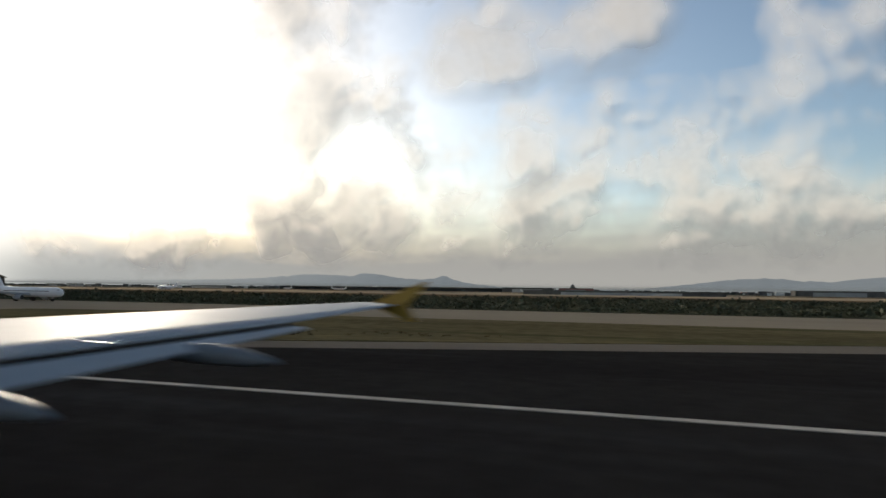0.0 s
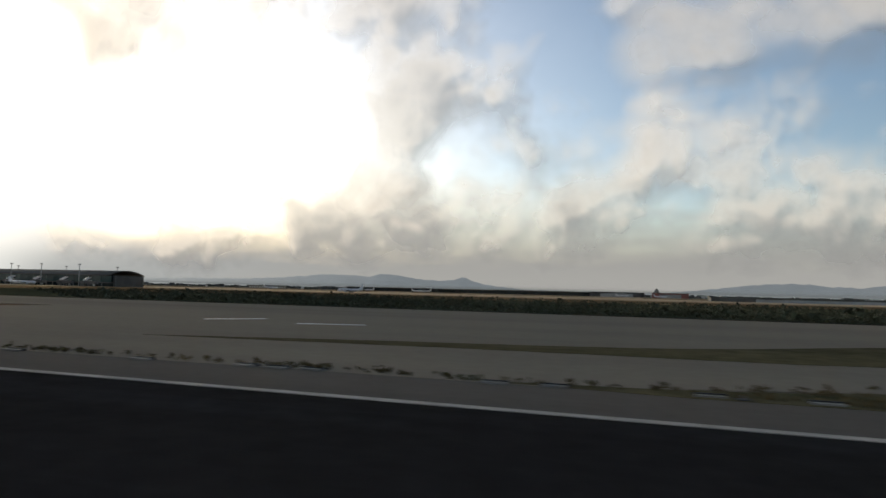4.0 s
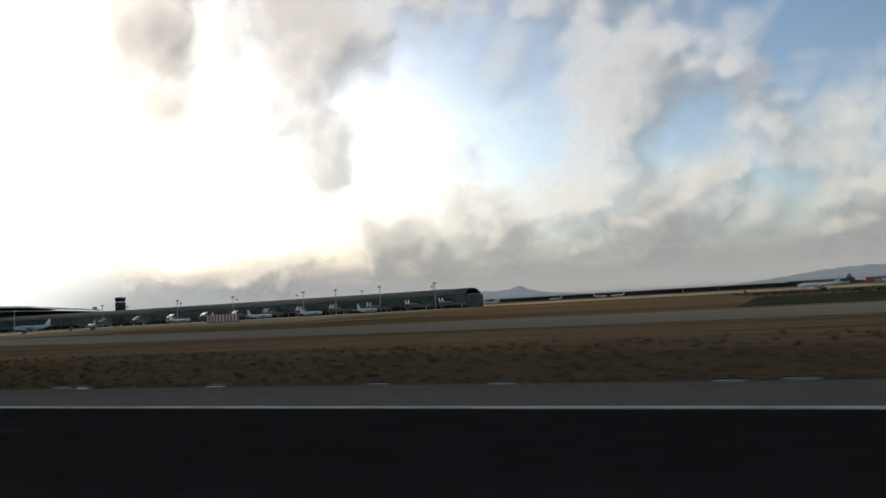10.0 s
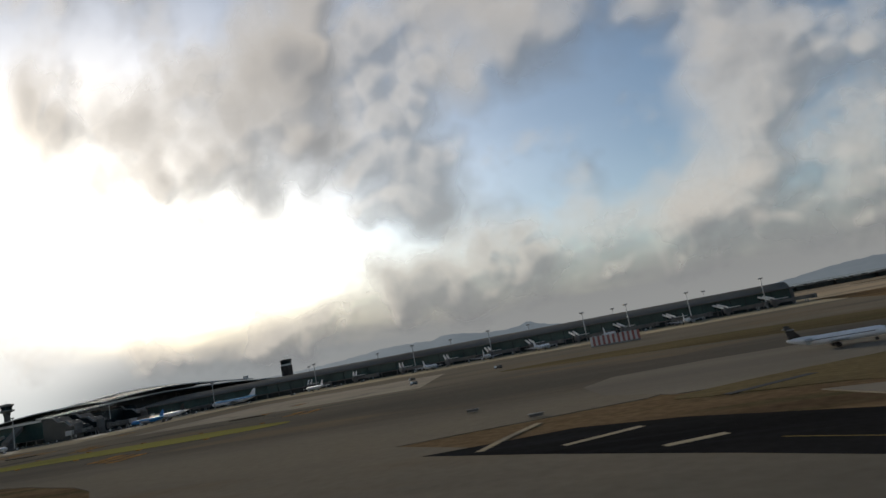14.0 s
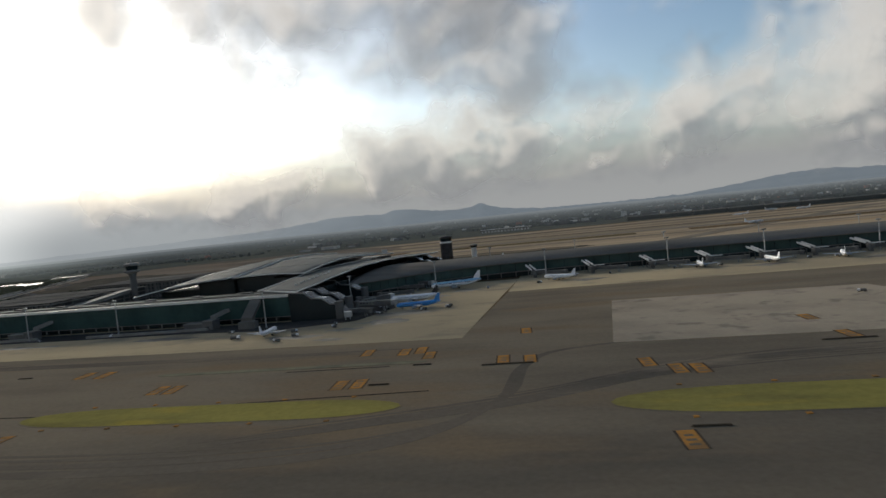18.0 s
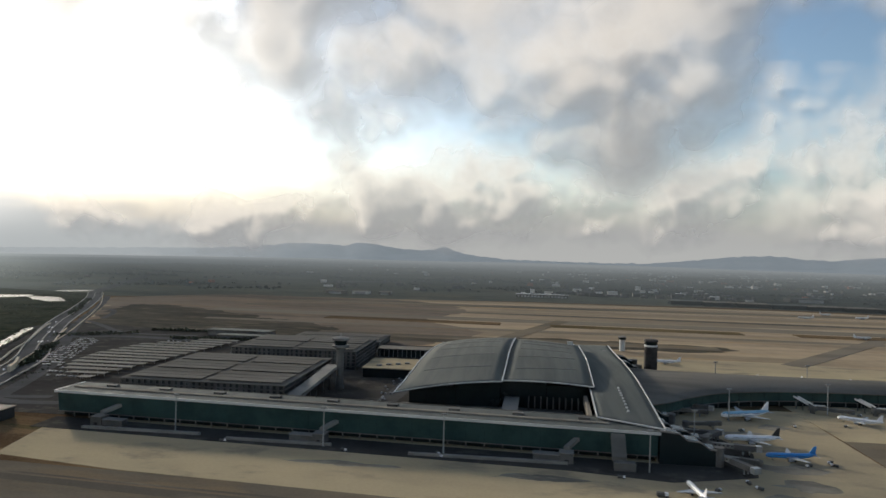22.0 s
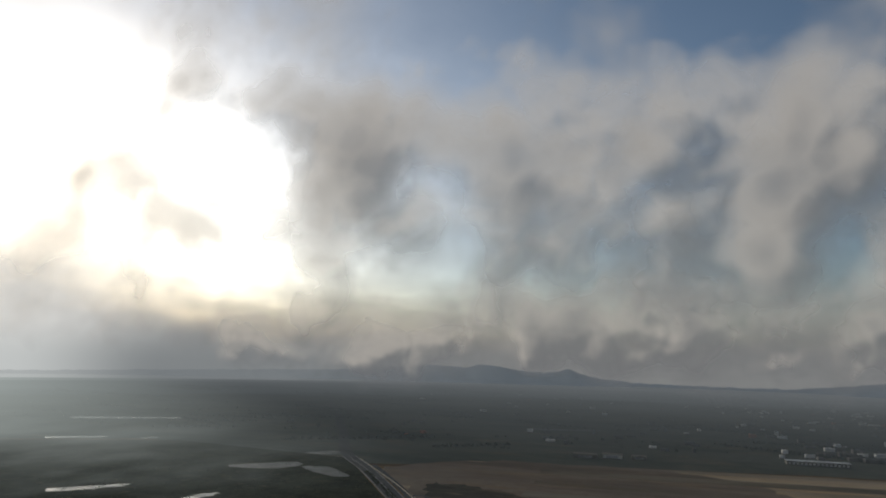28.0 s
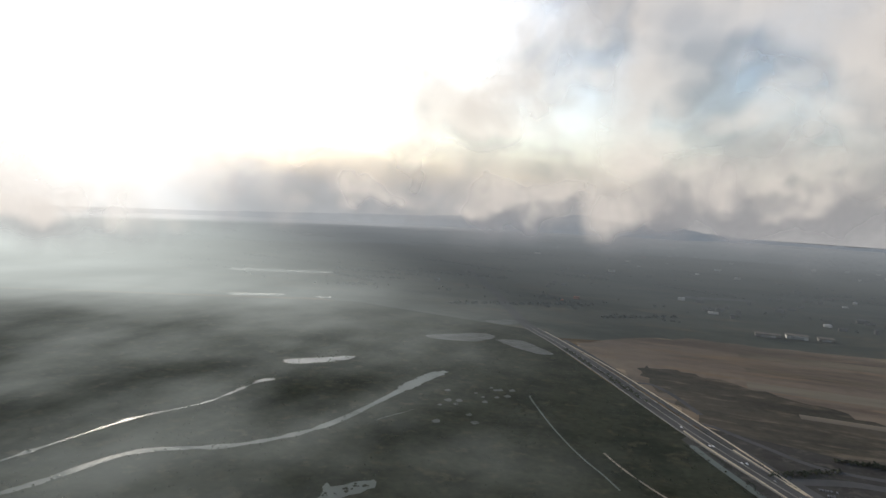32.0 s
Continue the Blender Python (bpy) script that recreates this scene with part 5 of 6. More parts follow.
part("cab_glass", lathe(bmesh.new(), [(5.6, 41.6), (6.6, 46.0)], 20), GLASS2, tw)
part("roof", lathe(bmesh.new(), [(8.0, 46.0), (8.2, 48.0), (4.4, 49.0), (0.5, 49.3)], 24), CONC_MID, tw)
part("antenna", lathe(bmesh.new(), [(0.25, 49.2), (0.08, 53)], 6), STEEL, tw)
tw = thing("far_tower", "distant dark control tower with a wide head", "control tower", "", "", place(-249, 2002, 0))
part("shaft", lathe(bmesh.new(), [(4.5, 0), (3.6, 11)], 14), CONC_DARK, tw)
part("head", lathe(bmesh.new(), [(3.6, 11), (9.5, 13), (9.5, 16), (6, 16.5), (6.5, 21), (3, 24), (1, 26)], 16), CONC_DARK, tw)


# ---- garages and landside ----
def garage(x0, x1, y0, y1, z):
    g = thing("parking_garage", "wide dark concrete parking garage with pale roof canopies", "parking garage", "parking garages", "", place(0, 0))
    for k in range(4):
        part("deck", boxes((x0, x1, y0, y1, k * z / 5 + 3.0, k * z / 5 + 4.0)), CONC_DARK, g)
    # solid core painted dark for the shade inside the open decks
    part("core", boxes((x0 + 0.9, x1 - 0.9, y0 + 0.9, y1 - 0.9, 0, z - 0.9)), GARAGE_SHADE, g, "dark core in place of shaded parking decks")
    n = 12
    for i in range(n + 1):
        for y in (y0 + 0.3, y1 - 1.1):
            part("pier_column", boxes((x0 + (x1 - x0 - 1) * i / n, x0 + (x1 - x0 - 1) * i / n + 1, y, y + 0.8, 0, z - 0.8)), CONC_DARK, g)
    for i in range(6):
        for x in (x0 + 0.3, x1 - 1.3):
            part("pier_column", boxes((x, x + 1, y0 + (y1 - y0 - 1) * i / 5, y0 + (y1 - y0 - 1) * i / 5 + 0.8, 0, z - 0.8)), CONC_DARK, g)
    part("roof_deck", boxes((x0 - 0.5, x1 + 0.5, y0 - 0.5, y1 + 0.5, z - 0.8, z)), ROOF_DECK, g)
    for k in range(26):
        part("wall_fin", boxes((x0 + 2 + k * (x1 - x0 - 4) / 26, x0 + 4.6 + k * (x1 - x0 - 4) / 26, y0 + 0.2, y0 + 0.85, 2, z - 0.9)), CONC_DARK, g)
    ny = max(2, round((y1 - y0) / 46))
    for i in range(2):
        for j in range(ny):
            for k in range(3):
                a = x0 + 4 + i * (x1 - x0 - 4) / 2
                b = a + (x1 - x0 - 12) / 2
                c = y0 + 4 + j * (y1 - y0 - 6) / ny + k * ((y1 - y0 - 6) / ny - 5) / 3
                part("canopy", boxes((a, b, c, c + ((y1 - y0 - 6) / ny - 5) / 3 - 1.2, z + 1.1, z + 1.4)), ROOF_DECK, g)
                part("canopy_wall", boxes((a + 1, b - 1, c + 3, c + 3.4, z, z + 1.1)), CONC_DARK, g)
    return g


garage(-1922, -1780, 518, 655, 20.0)
garage(-1908, -1766, 702, 806, 20.0)
garage(-1898, -1772, 856, 930, 9.0)
rp = thing("garage_ramp", "long pale covered ramp beside the garage", "ramp", "", "", place(0, 0))
bm = bmesh.new()
prism(bm, [(-1777, 516), (-1766, 516), (-1760, 610), (-1771, 610)], 10, 13)
for vert in bm.verts:
    if vert.co.y > 600:
        vert.co.z += 9
part("deck", bm, CONC_MID, rp)
for k in range(6):
    y = 520 + 16 * k
    part("leg", boxes((-1772 + k, -1771 + k, y, y + 1, 0, 10.2 + 1.4 * k)), CONC_DARK, rp)
cb = thing("court_block", "low block with a pale flat roof and a glass front", "building", "", "", place(0, 0))
part("wall", boxes((-1750, -1698, 668, 728, 0, 9)), GLASS2, cb)
part("roof", boxes((-1751, -1697, 667, 729, 9, 10)), CONCRETE, cb)
for k in range(4):
    part("roof_unit", boxes((-1738 + k * 9, -1733 + k * 9, 678 + k * 6, 683 + k * 6, 10, 11.5)), CONC_MID, cb)
cb = thing("glass_block", "long dark glass block behind the garages", "building", "", "", place(0, 0))
part("wall", boxes((-1762, -1696, 800, 822, 0, 9)), GLASS2, cb)
part("roof", boxes((-1763, -1695, 798, 824, 9, 10)), ROOF_PALE, cb)
for k in range(12):
    part("mullion", boxes((-1760 + k * 5.6, -1759.4 + k * 5.6, 799.6, 800, 0, 9)), STEEL, cb)
for x0, x1, y0, y1, z in ((-2040, -1945, 915, 935, 8), (-2010, -1930, 880, 896, 6)):
    cb = thing("dark_shed", "long low dark shed beside the access road", "shed", "dark sheds", "", place(0, 0))
    part("wall", boxes((x0, x1, y0, y1, 0, z)), CONC_DARK, cb)
    part("roof", boxes((x0 - 1, x1 + 1, y0 - 1, y1 + 1, z, z + 0.6)), ROOF, cb)
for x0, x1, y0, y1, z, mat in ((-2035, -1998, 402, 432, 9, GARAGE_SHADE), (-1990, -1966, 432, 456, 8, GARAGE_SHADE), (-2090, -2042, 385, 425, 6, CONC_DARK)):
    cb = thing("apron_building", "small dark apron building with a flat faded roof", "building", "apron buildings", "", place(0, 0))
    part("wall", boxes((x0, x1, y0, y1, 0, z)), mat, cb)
    part("roof", boxes((x0 - 0.6, x1 + 0.6, y0 - 0.6, y1 + 0.6, z, z + 0.7)), RED_ROOF, cb)
    for k in range(6):
        part("window", boxes((x0 + 2 + k * (x1 - x0 - 4) / 6, x0 + 5 + k * (x1 - x0 - 4) / 6, y0 - 0.1, y0 + 0.2, 3, 5)), GLASS2, cb)
    part("roof_unit", boxes((x0 + 4, x0 + 10, y0 + 6, y0 + 12, z + 0.7, z + 2.6)), CONC_MID, cb)

# roads
HIGHWAY = smooth_line([(-2030, 380), (-2058, 500), (-2092, 592), (-2133, 680), (-2206, 790), (-2322, 978), (-2457, 1228), (-2578, 1440), (-2706, 1650), (-2903, 2120), (-3300, 3000), (-3900, 4300)], 4)
solid("highway", strip(HIGHWAY, 15, -0.3, 0.12), ROAD, "grey divided highway past the marsh", "road", "", "structure")
solid("slip_road", strip([(x + 34, y - 2) for x, y in HIGHWAY[4:30]], 7, -0.3, 0.14), ROAD, "grey slip road beside the highway", "road", "", "structure")
for o, nm in ((-15.6, "outer"), (0.0, "middle"), (15.6, "inner")):
    solid("crash_barrier", strip([(x + o * 0.86, y + o * 0.5) for x, y in HIGHWAY[:32]], 0.7, 0.0, 1.3 if o else 0.9), CONC_MID, "long pale concrete crash barrier", "barrier", "", "structure")
solid("viaduct_wall", strip(smooth_line([(-2326, 965), (-2298, 913), (-2223, 789), (-2187, 720), (-2156, 668), (-2125, 612), (-2096, 560), (-2070, 500)]), 0.8, 0.0, 1.9), PARAPET, "pale sunlit parapet wall along the highway", "wall", "", "structure")
solid("viaduct_wall", strip(smooth_line([(-2630, 1552), (-2444, 1264), (-2286, 980), (-2208, 831), (-2153, 712), (-2126, 656)]), 0.6, 0.0, 1.5), PARAPET, "pale low parapet wall along the highway", "wall", "", "structure")
solid("viaduct_wall", strip(smooth_line([(-2128, 656), (-2108, 628), (-2095, 604)]), 1.2, 0.0, 6.0), PARAPET, "tall pale retaining wall of the highway bridge", "wall", "", "structure")
solid("viaduct_wall", strip(smooth_line([(-2265, 920), (-2225, 850), (-2198, 806)]), 0.9, 0.0, 1.4), PARAPET, "pale low wall between the carriageways", "wall", "", "structure")
for pts, w in (([(-2075, 560), (-2052, 520), (-2010, 500), (-1960, 505), (-1935, 540), (-1930, 620), (-1935, 760), (-1950, 880)], 6), ([(-2095, 600), (-2070, 545), (-2030, 516), (-1985, 520)], 5), ([(-2232, 830), (-2190, 850), (-2120, 870), (-2000, 856), (-1930, 842), (-1770, 836), (-1690, 838), (-1684, 780), (-1690, 700), (-1702, 600), (-1712, 480)], 9), ([(-2330, 1000), (-2290, 1010), (-2230, 960), (-2160, 905), (-2050, 900)], 5), ([(-2420, 1180), (-2380, 1200), (-2340, 1150), (-2300, 1060)], 5)):
    solid("access_road", strip(smooth_line(pts), w, -0.3, 0.1), ROAD, "grey curving airport access road", "road", "", "structure")
solid("marsh_path", strip(smooth_line([(-2425, 830), (-2400, 790), (-2354, 734), (-2301, 687), (-2205, 589), (-2150, 540), (-2100, 440)]), 1.5, -0.2, 0.06), PATCH, "pale sandy path across the marsh", "path", "", "structure")

# solar canopies of the car park
for k in range(15):
    y = 586 + 18.6 * k
    x1 = -2000 + (y - 560) * 0.12
    x0 = float(np.interp(y, [586, 606, 622, 651, 713, 772, 805, 820, 850], [-2011, -2036, -2051, -2068, -2080, -2073, -2071, -2024, -2020]))
    th = thing("car_canopy", "long pale canopy over parked cars", "car canopy", "car park canopies", "", place(0, 0))
    part("roof", boxes((x0, x1, y, y + 11, 3.0, 3.3)), CANOPY, th)
    part("gutter", boxes((x0, x1, y - 0.3, y, 2.8, 3.3)), CONC_DARK, th)
    for i in range(6):
        x = x0 + 2 + (x1 - x0 - 4) * i / 5
        part("post", boxes((x - 0.15, x + 0.15, y + 4.8, y + 5.1, 0, 3.0)), STEEL, th)


def car_mesh(bm, x, y, a, l=4.3):
    c, s = math.cos(a), math.sin(a)
    for (ax, bx, ay, by, z0, z1, t) in ((-l / 2, l / 2, -0.88, 0.88, 0.25, 0.85, 0), (-l * 0.3, l * 0.28, -0.8, 0.8, 0.85, 1.4, 0.35)):
        vs = []
        for z, q in ((z0, 0), (z1, t)):
            for px, py in ((ax + q, ay + q * 0.3), (bx - q, ay + q * 0.3), (bx - q, by - q * 0.3), (ax + q, by - q * 0.3)):
                vs.append(bm.verts.new((x + px * c - py * s, y + px * s + py * c, z)))
        for f in ((4, 5, 6, 7), (0, 1, 5, 4), (1, 2, 6, 5), (2, 3, 7, 6), (3, 0, 4, 7), (3, 2, 1, 0)):
            bm.faces.new([vs[i] for i in f])


rnd = random.Random(4)
bm = bmesh.new()
for j in range(14):
    for i in range(26):
        x, y = -2150 + i * 3.0 + j * 0 + (j * -6), 650 + j * 14
        if rnd.random() < 0.7 and x < -2074 and x > -2085 - (y - 600) * 0.42:
            car_mesh(bm, x, y, 1.57)
for j in range(14):
    for i in range(20):
        x, y = -2062 + i * 3.2, 599.6 + 18.6 * j
        if rnd.random() < 0.6 and x < -2008 + (y - 560) * 0.14:
            car_mesh(bm, x, y, 1.57)
for j in range(40):
    car_mesh(bm, -1717 + rnd.random() * 20, 485 + rnd.random() * 260, 1.57)
solid("parked_cars", bm, CARS, "rows of small parked cars in mixed colours", "cars", "", "stuff")
for i in range(22):
    k = rnd.randrange(6, 24)
    x, y = HIGHWAY[k]
    bm = bmesh.new()
    car_mesh(bm, 0, 0, 0)
    cr = thing("car", "small light-coloured car on the highway", "car", "cars on the highway", "", place(x + rnd.uniform(-9, 9), y + rnd.uniform(-4, 4), 0.12, 120))
    part("body", bm, AIR_WHITE if i % 3 else CARS, cr)
    for sx in (-1.35, 1.35):
        for sy in (-0.8, 0.8):
            part("wheel", lathe(bmesh.new(), [(0.3, -0.1), (0.3, 0.1)], 8, "x", (0, 0, 0)), BLACK, cr).matrix_basis = pose(sx * S, sy * S, 0.3 * S, 0, 0, 90)

# ---- water ----
solid("canal", strip(smooth_line([(-2318, 914), (-2296, 868), (-2262, 806), (-2226, 738), (-2184, 660), (-2150, 592), (-2122, 535), (-2095, 470)]), [1.5] + [5.2] * 60, -0.2, 0.08), WATER, "narrow pale canal reflecting the sky", "canal", "", "structure")
solid("river", strip(smooth_line([(-2975, 430), (-2960, 475), (-2934, 575), (-2845, 645), (-2785, 748), (-2760, 905), (-2752, 985), (-2742, 1050), (-2728, 1092)], 8), [5.5 + 3 * noise.noise(Vector((i * 0.5, 0, 0))) + 3.5 * noise.noise(Vector((i * 1.7, 3, 0))) + (7 if i > 44 else 0) - (6 if i > 60 else 0) for i in range(80)], -0.2, 0.06), WATER, "winding pale river through the marsh", "river", "", "structure")
solid("side_channel", strip(smooth_line([(-3044, 460), (-3040, 500), (-3031, 572), (-3018, 660), (-2981, 750), (-2976, 830), (-2975, 896)], 8), [max(0.5, 2.6 + 5.5 * noise.noise(Vector((i * 0.41, 5, 0)))) for i in range(60)], -0.2, 0.06), WATER, "narrow broken side channel of open water", "channel", "", "structure")
solid("inlet", strip(smooth_line([(-2560, 1024), (-2552, 1000), (-2500, 890), (-2452, 805), (-2420, 760), (-2398, 725)]), [2, 1.6, 1.6] + [1.3] * 60, -0.2, 0.06), WATER, "thin curved water channel in the marsh", "channel", "", "structure")
for i, (pts, am) in enumerate((
        ([(-3016, 1012), (-2926, 1100), (-2918, 1074), (-2985, 996)], 4), ([(-2735, 800), (-2712, 852), (-2704, 872), (-2716, 838)], 4),
        ([(-2737, 487), (-2717, 512), (-2699, 542), (-2688, 567), (-2698, 600), (-2685, 597), (-2658, 630), (-2647, 614), (-2661, 586), (-2678, 561), (-2692, 534), (-2706, 505), (-2683, 498), (-2701, 470), (-2716, 462)], 4),
        ([(-2650, 420), (-2636, 447), (-2613, 468), (-2630, 493), (-2606, 508), (-2598, 529), (-2593, 550), (-2568, 519), (-2540, 484), (-2536, 461), (-2518, 446), (-2522, 429), (-2540, 440), (-2550, 459), (-2567, 460), (-2574, 447), (-2562, 432), (-2586, 418), (-2620, 400)], 5),
        ([(-2715, 1402), (-2660, 1420), (-2580, 1340), (-2600, 1318), (-2660, 1350)], 5), ([(-2870, 1350), (-2780, 1440), (-2730, 1440), (-2740, 1370), (-2830, 1330)], 6),
        ([(-2980, 885), (-2968, 905), (-2958, 898), (-2968, 880)], 2), ([(-3560, 1570), (-3440, 1640), (-3420, 1620), (-3520, 1545)], 4), ([(-3330, 1660), (-3290, 1690), (-3280, 1670), (-3310, 1650)], 3),
        ([(-2800, 1600), (-2740, 1660), (-2700, 1640), (-2740, 1580)], 5), ([(-3900, 2050), (-3600, 2200), (-3560, 2160), (-3850, 2000)], 8), ([(-2300, 2500), (-2100, 2560), (-2080, 2520), (-2280, 2450)], 8))):
    slab("pond", ragged(pts, am, i * 3.1), 0.07, MUD if i in (4, 5, 9, 11) else WATER, "still shallow pond with a ragged edge", "pond", "structure", -0.2)
for k in range(17):
    x, y = rnd.uniform(-2690, -2590), rnd.uniform(830, 1050)
    r = rnd.uniform(2, 7)
    slab("pond", ragged([(x - r, y), (x, y + r * 1.6), (x + r, y), (x, y - r)], 1.5, k), 0.07, MUD, "small pool of open marsh water", "pond", "structure", -0.2)

# reed beds that break up the open water
for k in range(46):
    if k < 26:
        u = rnd.random()
        x, y, r = -2588 + 62 * u + rnd.uniform(-12, 12), 548 - 100 * u, rnd.uniform(1.2, 4)
    else:
        u = rnd.random()
        x, y, r = -2716 + 66 * u ** 2 + rnd.uniform(-8, 8), 475 + 150 * u, rnd.uniform(1.2, 3)
    slab("reed_bed", ragged([(x - r, y), (x, y + r * 1.5), (x + r, y), (x, y - r)], r * 0.6, k * 1.7), 0.16, MARSH, "dark reed bed standing in shallow water", "reeds", "structure", -0.2)
# darker ground and hedges at the edge of the brown field
slab("dark_field_ground", ragged([(-2270, 985), (-2345, 1130), (-2400, 1290), (-2350, 1340), (-2194, 1262), (-2057, 1170), (-1925, 1096), (-1880, 1010), (-1960, 925), (-2140, 915)], 26, 4.0), 0.0, DARK_FIELD, "dark grey-brown ground beside the highway", "field", "structure", -0.3)
slab("dark_field_ground", ragged([(-1800, 1000), (-1500, 1030), (-1300, 1010), (-1320, 950), (-1600, 935), (-1790, 950)], 20, 6.0), 0.0, DARK_FIELD, "dark grey-brown ground on the airfield", "field", "structure", -0.3)


# ---- vegetation ----
def leafy(points, size, seed, per=7, mat=None):
    """Clumps of small leaf-like faces."""
    r = random.Random(seed)
    vs, fs = [], []
    for x, y, z0, s in points:
        for _ in range(per):
            cx, cy, cz = x + r.gauss(0, 0.42) * s, y + r.gauss(0, 0.42) * s, z0 + s * r.uniform(0.12, 0.95)
            q = s * r.uniform(0.28, 0.5) * size
            a, b = r.uniform(0, 6.28), r.uniform(-0.9, 0.9)
            u = Vector((math.cos(a), math.sin(a), 0)) * q
            w = Vector((-math.sin(a) * math.sin(b), math.cos(a) * math.sin(b), math.cos(b))) * q
            o = Vector((cx, cy, cz))
            n = len(vs)
            vs += [o - u * 0.9 - w * 0.3, o + u * 0.2 - w, o + u - w * 0.1, o + u * 0.4 + w * 0.9, o - u * 0.6 + w * 0.7]
            fs.append((n, n + 1, n + 2, n + 3, n + 4))
    me = bpy.data.meshes.new("leaves")
    me.from_pydata([tuple(q * S) for q in vs], [], fs)
    me.materials.append(mat or LEAF)
    return me


pts = []
for k in range(16000):
    x, y = rnd.uniform(-640, 300), 158 + 330 * rnd.random() ** 1.6
    if y < 158 + max(0, -420 - x) * 0.75:
        continue
    pts.append((x, y, 0, rnd.uniform(0.35, 0.9) * (1.0 if rnd.random() < 0.98 else 2.4)))
tagged(new("scrub", leafy(pts, 1.0, 5, 6)), "dark low scrub and weeds beyond the taxiway", "scrub", "", "stuff")
pts = []
weeds = []
for k in range(14000):
    x, y = rnd.uniform(-760, 40), 34.4 + 32 * rnd.random() ** 1.8
    if -500 < x < -290 and y < 52 or -345 < x < -186 and y > 36 + max(0, x + 245) * 0.45 or x > -75 and y < 42 + (x + 75) * 0.4:
        continue
    pts.append((x, y, 0, rnd.uniform(0.12, 0.34)))
for k in range(420):
    u, v = rnd.random(), rnd.gauss(0, 2.2)
    weeds.append((-212 + 62 * u + v * 0.5, 40 + 26 * u ** 0.75 + v, 0, rnd.uniform(0.2, 0.55) * (1.6 if rnd.random() < 0.08 else 1.0)))
tagged(new("verge_weeds", leafy(weeds, 1.0, 33, 6)), "dark green weeds along the edge of the grass verge", "weeds", "", "stuff")
tagged(new("verge_grass", leafy(pts, 1.0, 21, 5, TUFT)), "dry yellow-brown grass tufts beside the runway shoulder", "grass", "", "stuff")
pts = []
for x, y in HIGHWAY[2:34]:
    for k in range(5):
        pts.append((x + 26 + rnd.uniform(-3, 3), y + rnd.uniform(-20, 20), 0, rnd.uniform(0.8, 1.8)))
for k in range(420):
    s = rnd.random()
    pts.append((-2318 + 196 * s + rnd.choice((-12, 12)) + rnd.gauss(0, 2), 914 - 380 * s, 0, rnd.uniform(0.6, 1.3)))
for k in range(1600):
    x, y = rnd.uniform(-3100, -2180), rnd.uniform(380, 1500)
    if x < -2125 - (y - 592) * 0.575:
        pts.append((x, y, 0, rnd.uniform(0.8, 2.0)))
for x, y in smooth_line([(-2975, 430), (-2934, 575), (-2845, 645), (-2785, 748), (-2760, 905), (-2742, 1050)], 22):
    pts.append((x + rnd.choice((-14, 15)) + rnd.gauss(0, 2), y + rnd.gauss(0, 2), 0, rnd.uniform(0.7, 1.6)))
for (ax, ay), (bx, by), n in (((-2141, 942), (-1964, 950), 200), ((-2070, 866), (-1950, 882), 130), ((-2230, 850), (-2140, 905), 70), ((-2560, 1395), (-2380, 1085), 120), ((-2108, 640), (-2180, 780), 120)):
    for k in range(n):
        u = rnd.random()
        pts.append((ax + (bx - ax) * u + rnd.gauss(0, 2.5), ay + (by - ay) * u + rnd.gauss(0, 3.5), 0, rnd.uniform(1.5, 4.0)))
for k in range(2600):
    x, y = rnd.uniform(-3000, -2200), rnd.uniform(400, 1300)
    if x < -2135 - (y - 592) * 0.575 and noise.noise(Vector((x * 0.012, y * 0.012, 3))) > 0.12:
        pts.append((x, y, 0, rnd.uniform(0.8, 2.2)))
tagged(new("marsh_bushes", leafy([p for p in pts if p[0] < -2120 or p[1] > 560], 1.0, 8)), "dark bushes along the canal and river", "bushes", "", "stuff")
pts = []
for k in range(95):
    x, y, a = rnd.uniform(-5200, 3200), 1850 + 3600 * rnd.random() ** 1.7, rnd.gauss(0.0, 0.35)
    n = rnd.randrange(20, 90)
    for q in range(n):
        s = (q - n / 2) * 7
        pts.append((x + s * math.cos(a) + rnd.gauss(0, 5), y + s * math.sin(a) + rnd.gauss(0, 7), -1, rnd.uniform(4, 9)))
pts += [(rnd.uniform(-5200, 3200), 1900 + 3800 * rnd.random() ** 1.5, -1, rnd.uniform(3, 8)) for k in range(1500)]
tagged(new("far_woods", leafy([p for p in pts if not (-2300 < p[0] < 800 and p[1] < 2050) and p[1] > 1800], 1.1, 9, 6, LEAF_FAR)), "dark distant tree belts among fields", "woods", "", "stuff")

# ---- far town, old terminal, north runway ----
solid("north_runway", strip([(-2210, 1290), (1900, 1180)], 28, -0.3, 0.03), TAXIWAY, "long pale north runway", "runway", "", "structure")
for level, (a, b, w, mat, nm) in enumerate((((-2200, 1420), (1500, 1310), 16, TARMAC, "taxiway"), ((-2150, 1130), (1900, 1040), 12, TAXIWAY, "taxiway"), ((-2200, 1560), (-300, 1640), 30, TARMAC, "apron"), ((-1250, 860), (-700, 1500), 14, TAXIWAY, "taxiway"), ((-1650, 900), (-1500, 1300), 14, TARMAC, "taxiway"), ((-1900, 1000), (-1300, 985), 20, TARMAC, "taxiway"))):
    solid("north_taxiway", strip([a, b], w, -0.3, 0.1 + 0.05 * level), mat, "grey taxiway on the brown field", "taxiway", "", "structure")
for k in range(9):
    a = -1950 + 420 * k
    solid("grass_strip", strip([(a, 1215 - k * 10), (a + 330, 1206 - k * 10)], 20, -0.3, 0.5), LAWN if k % 2 else GRASS, "ochre dry grass strip between taxiways", "grass", "", "structure")
ot = thing("old_terminal", "long low dark terminal with a pale flat roof far off", "terminal", "", "", place(0, 0))
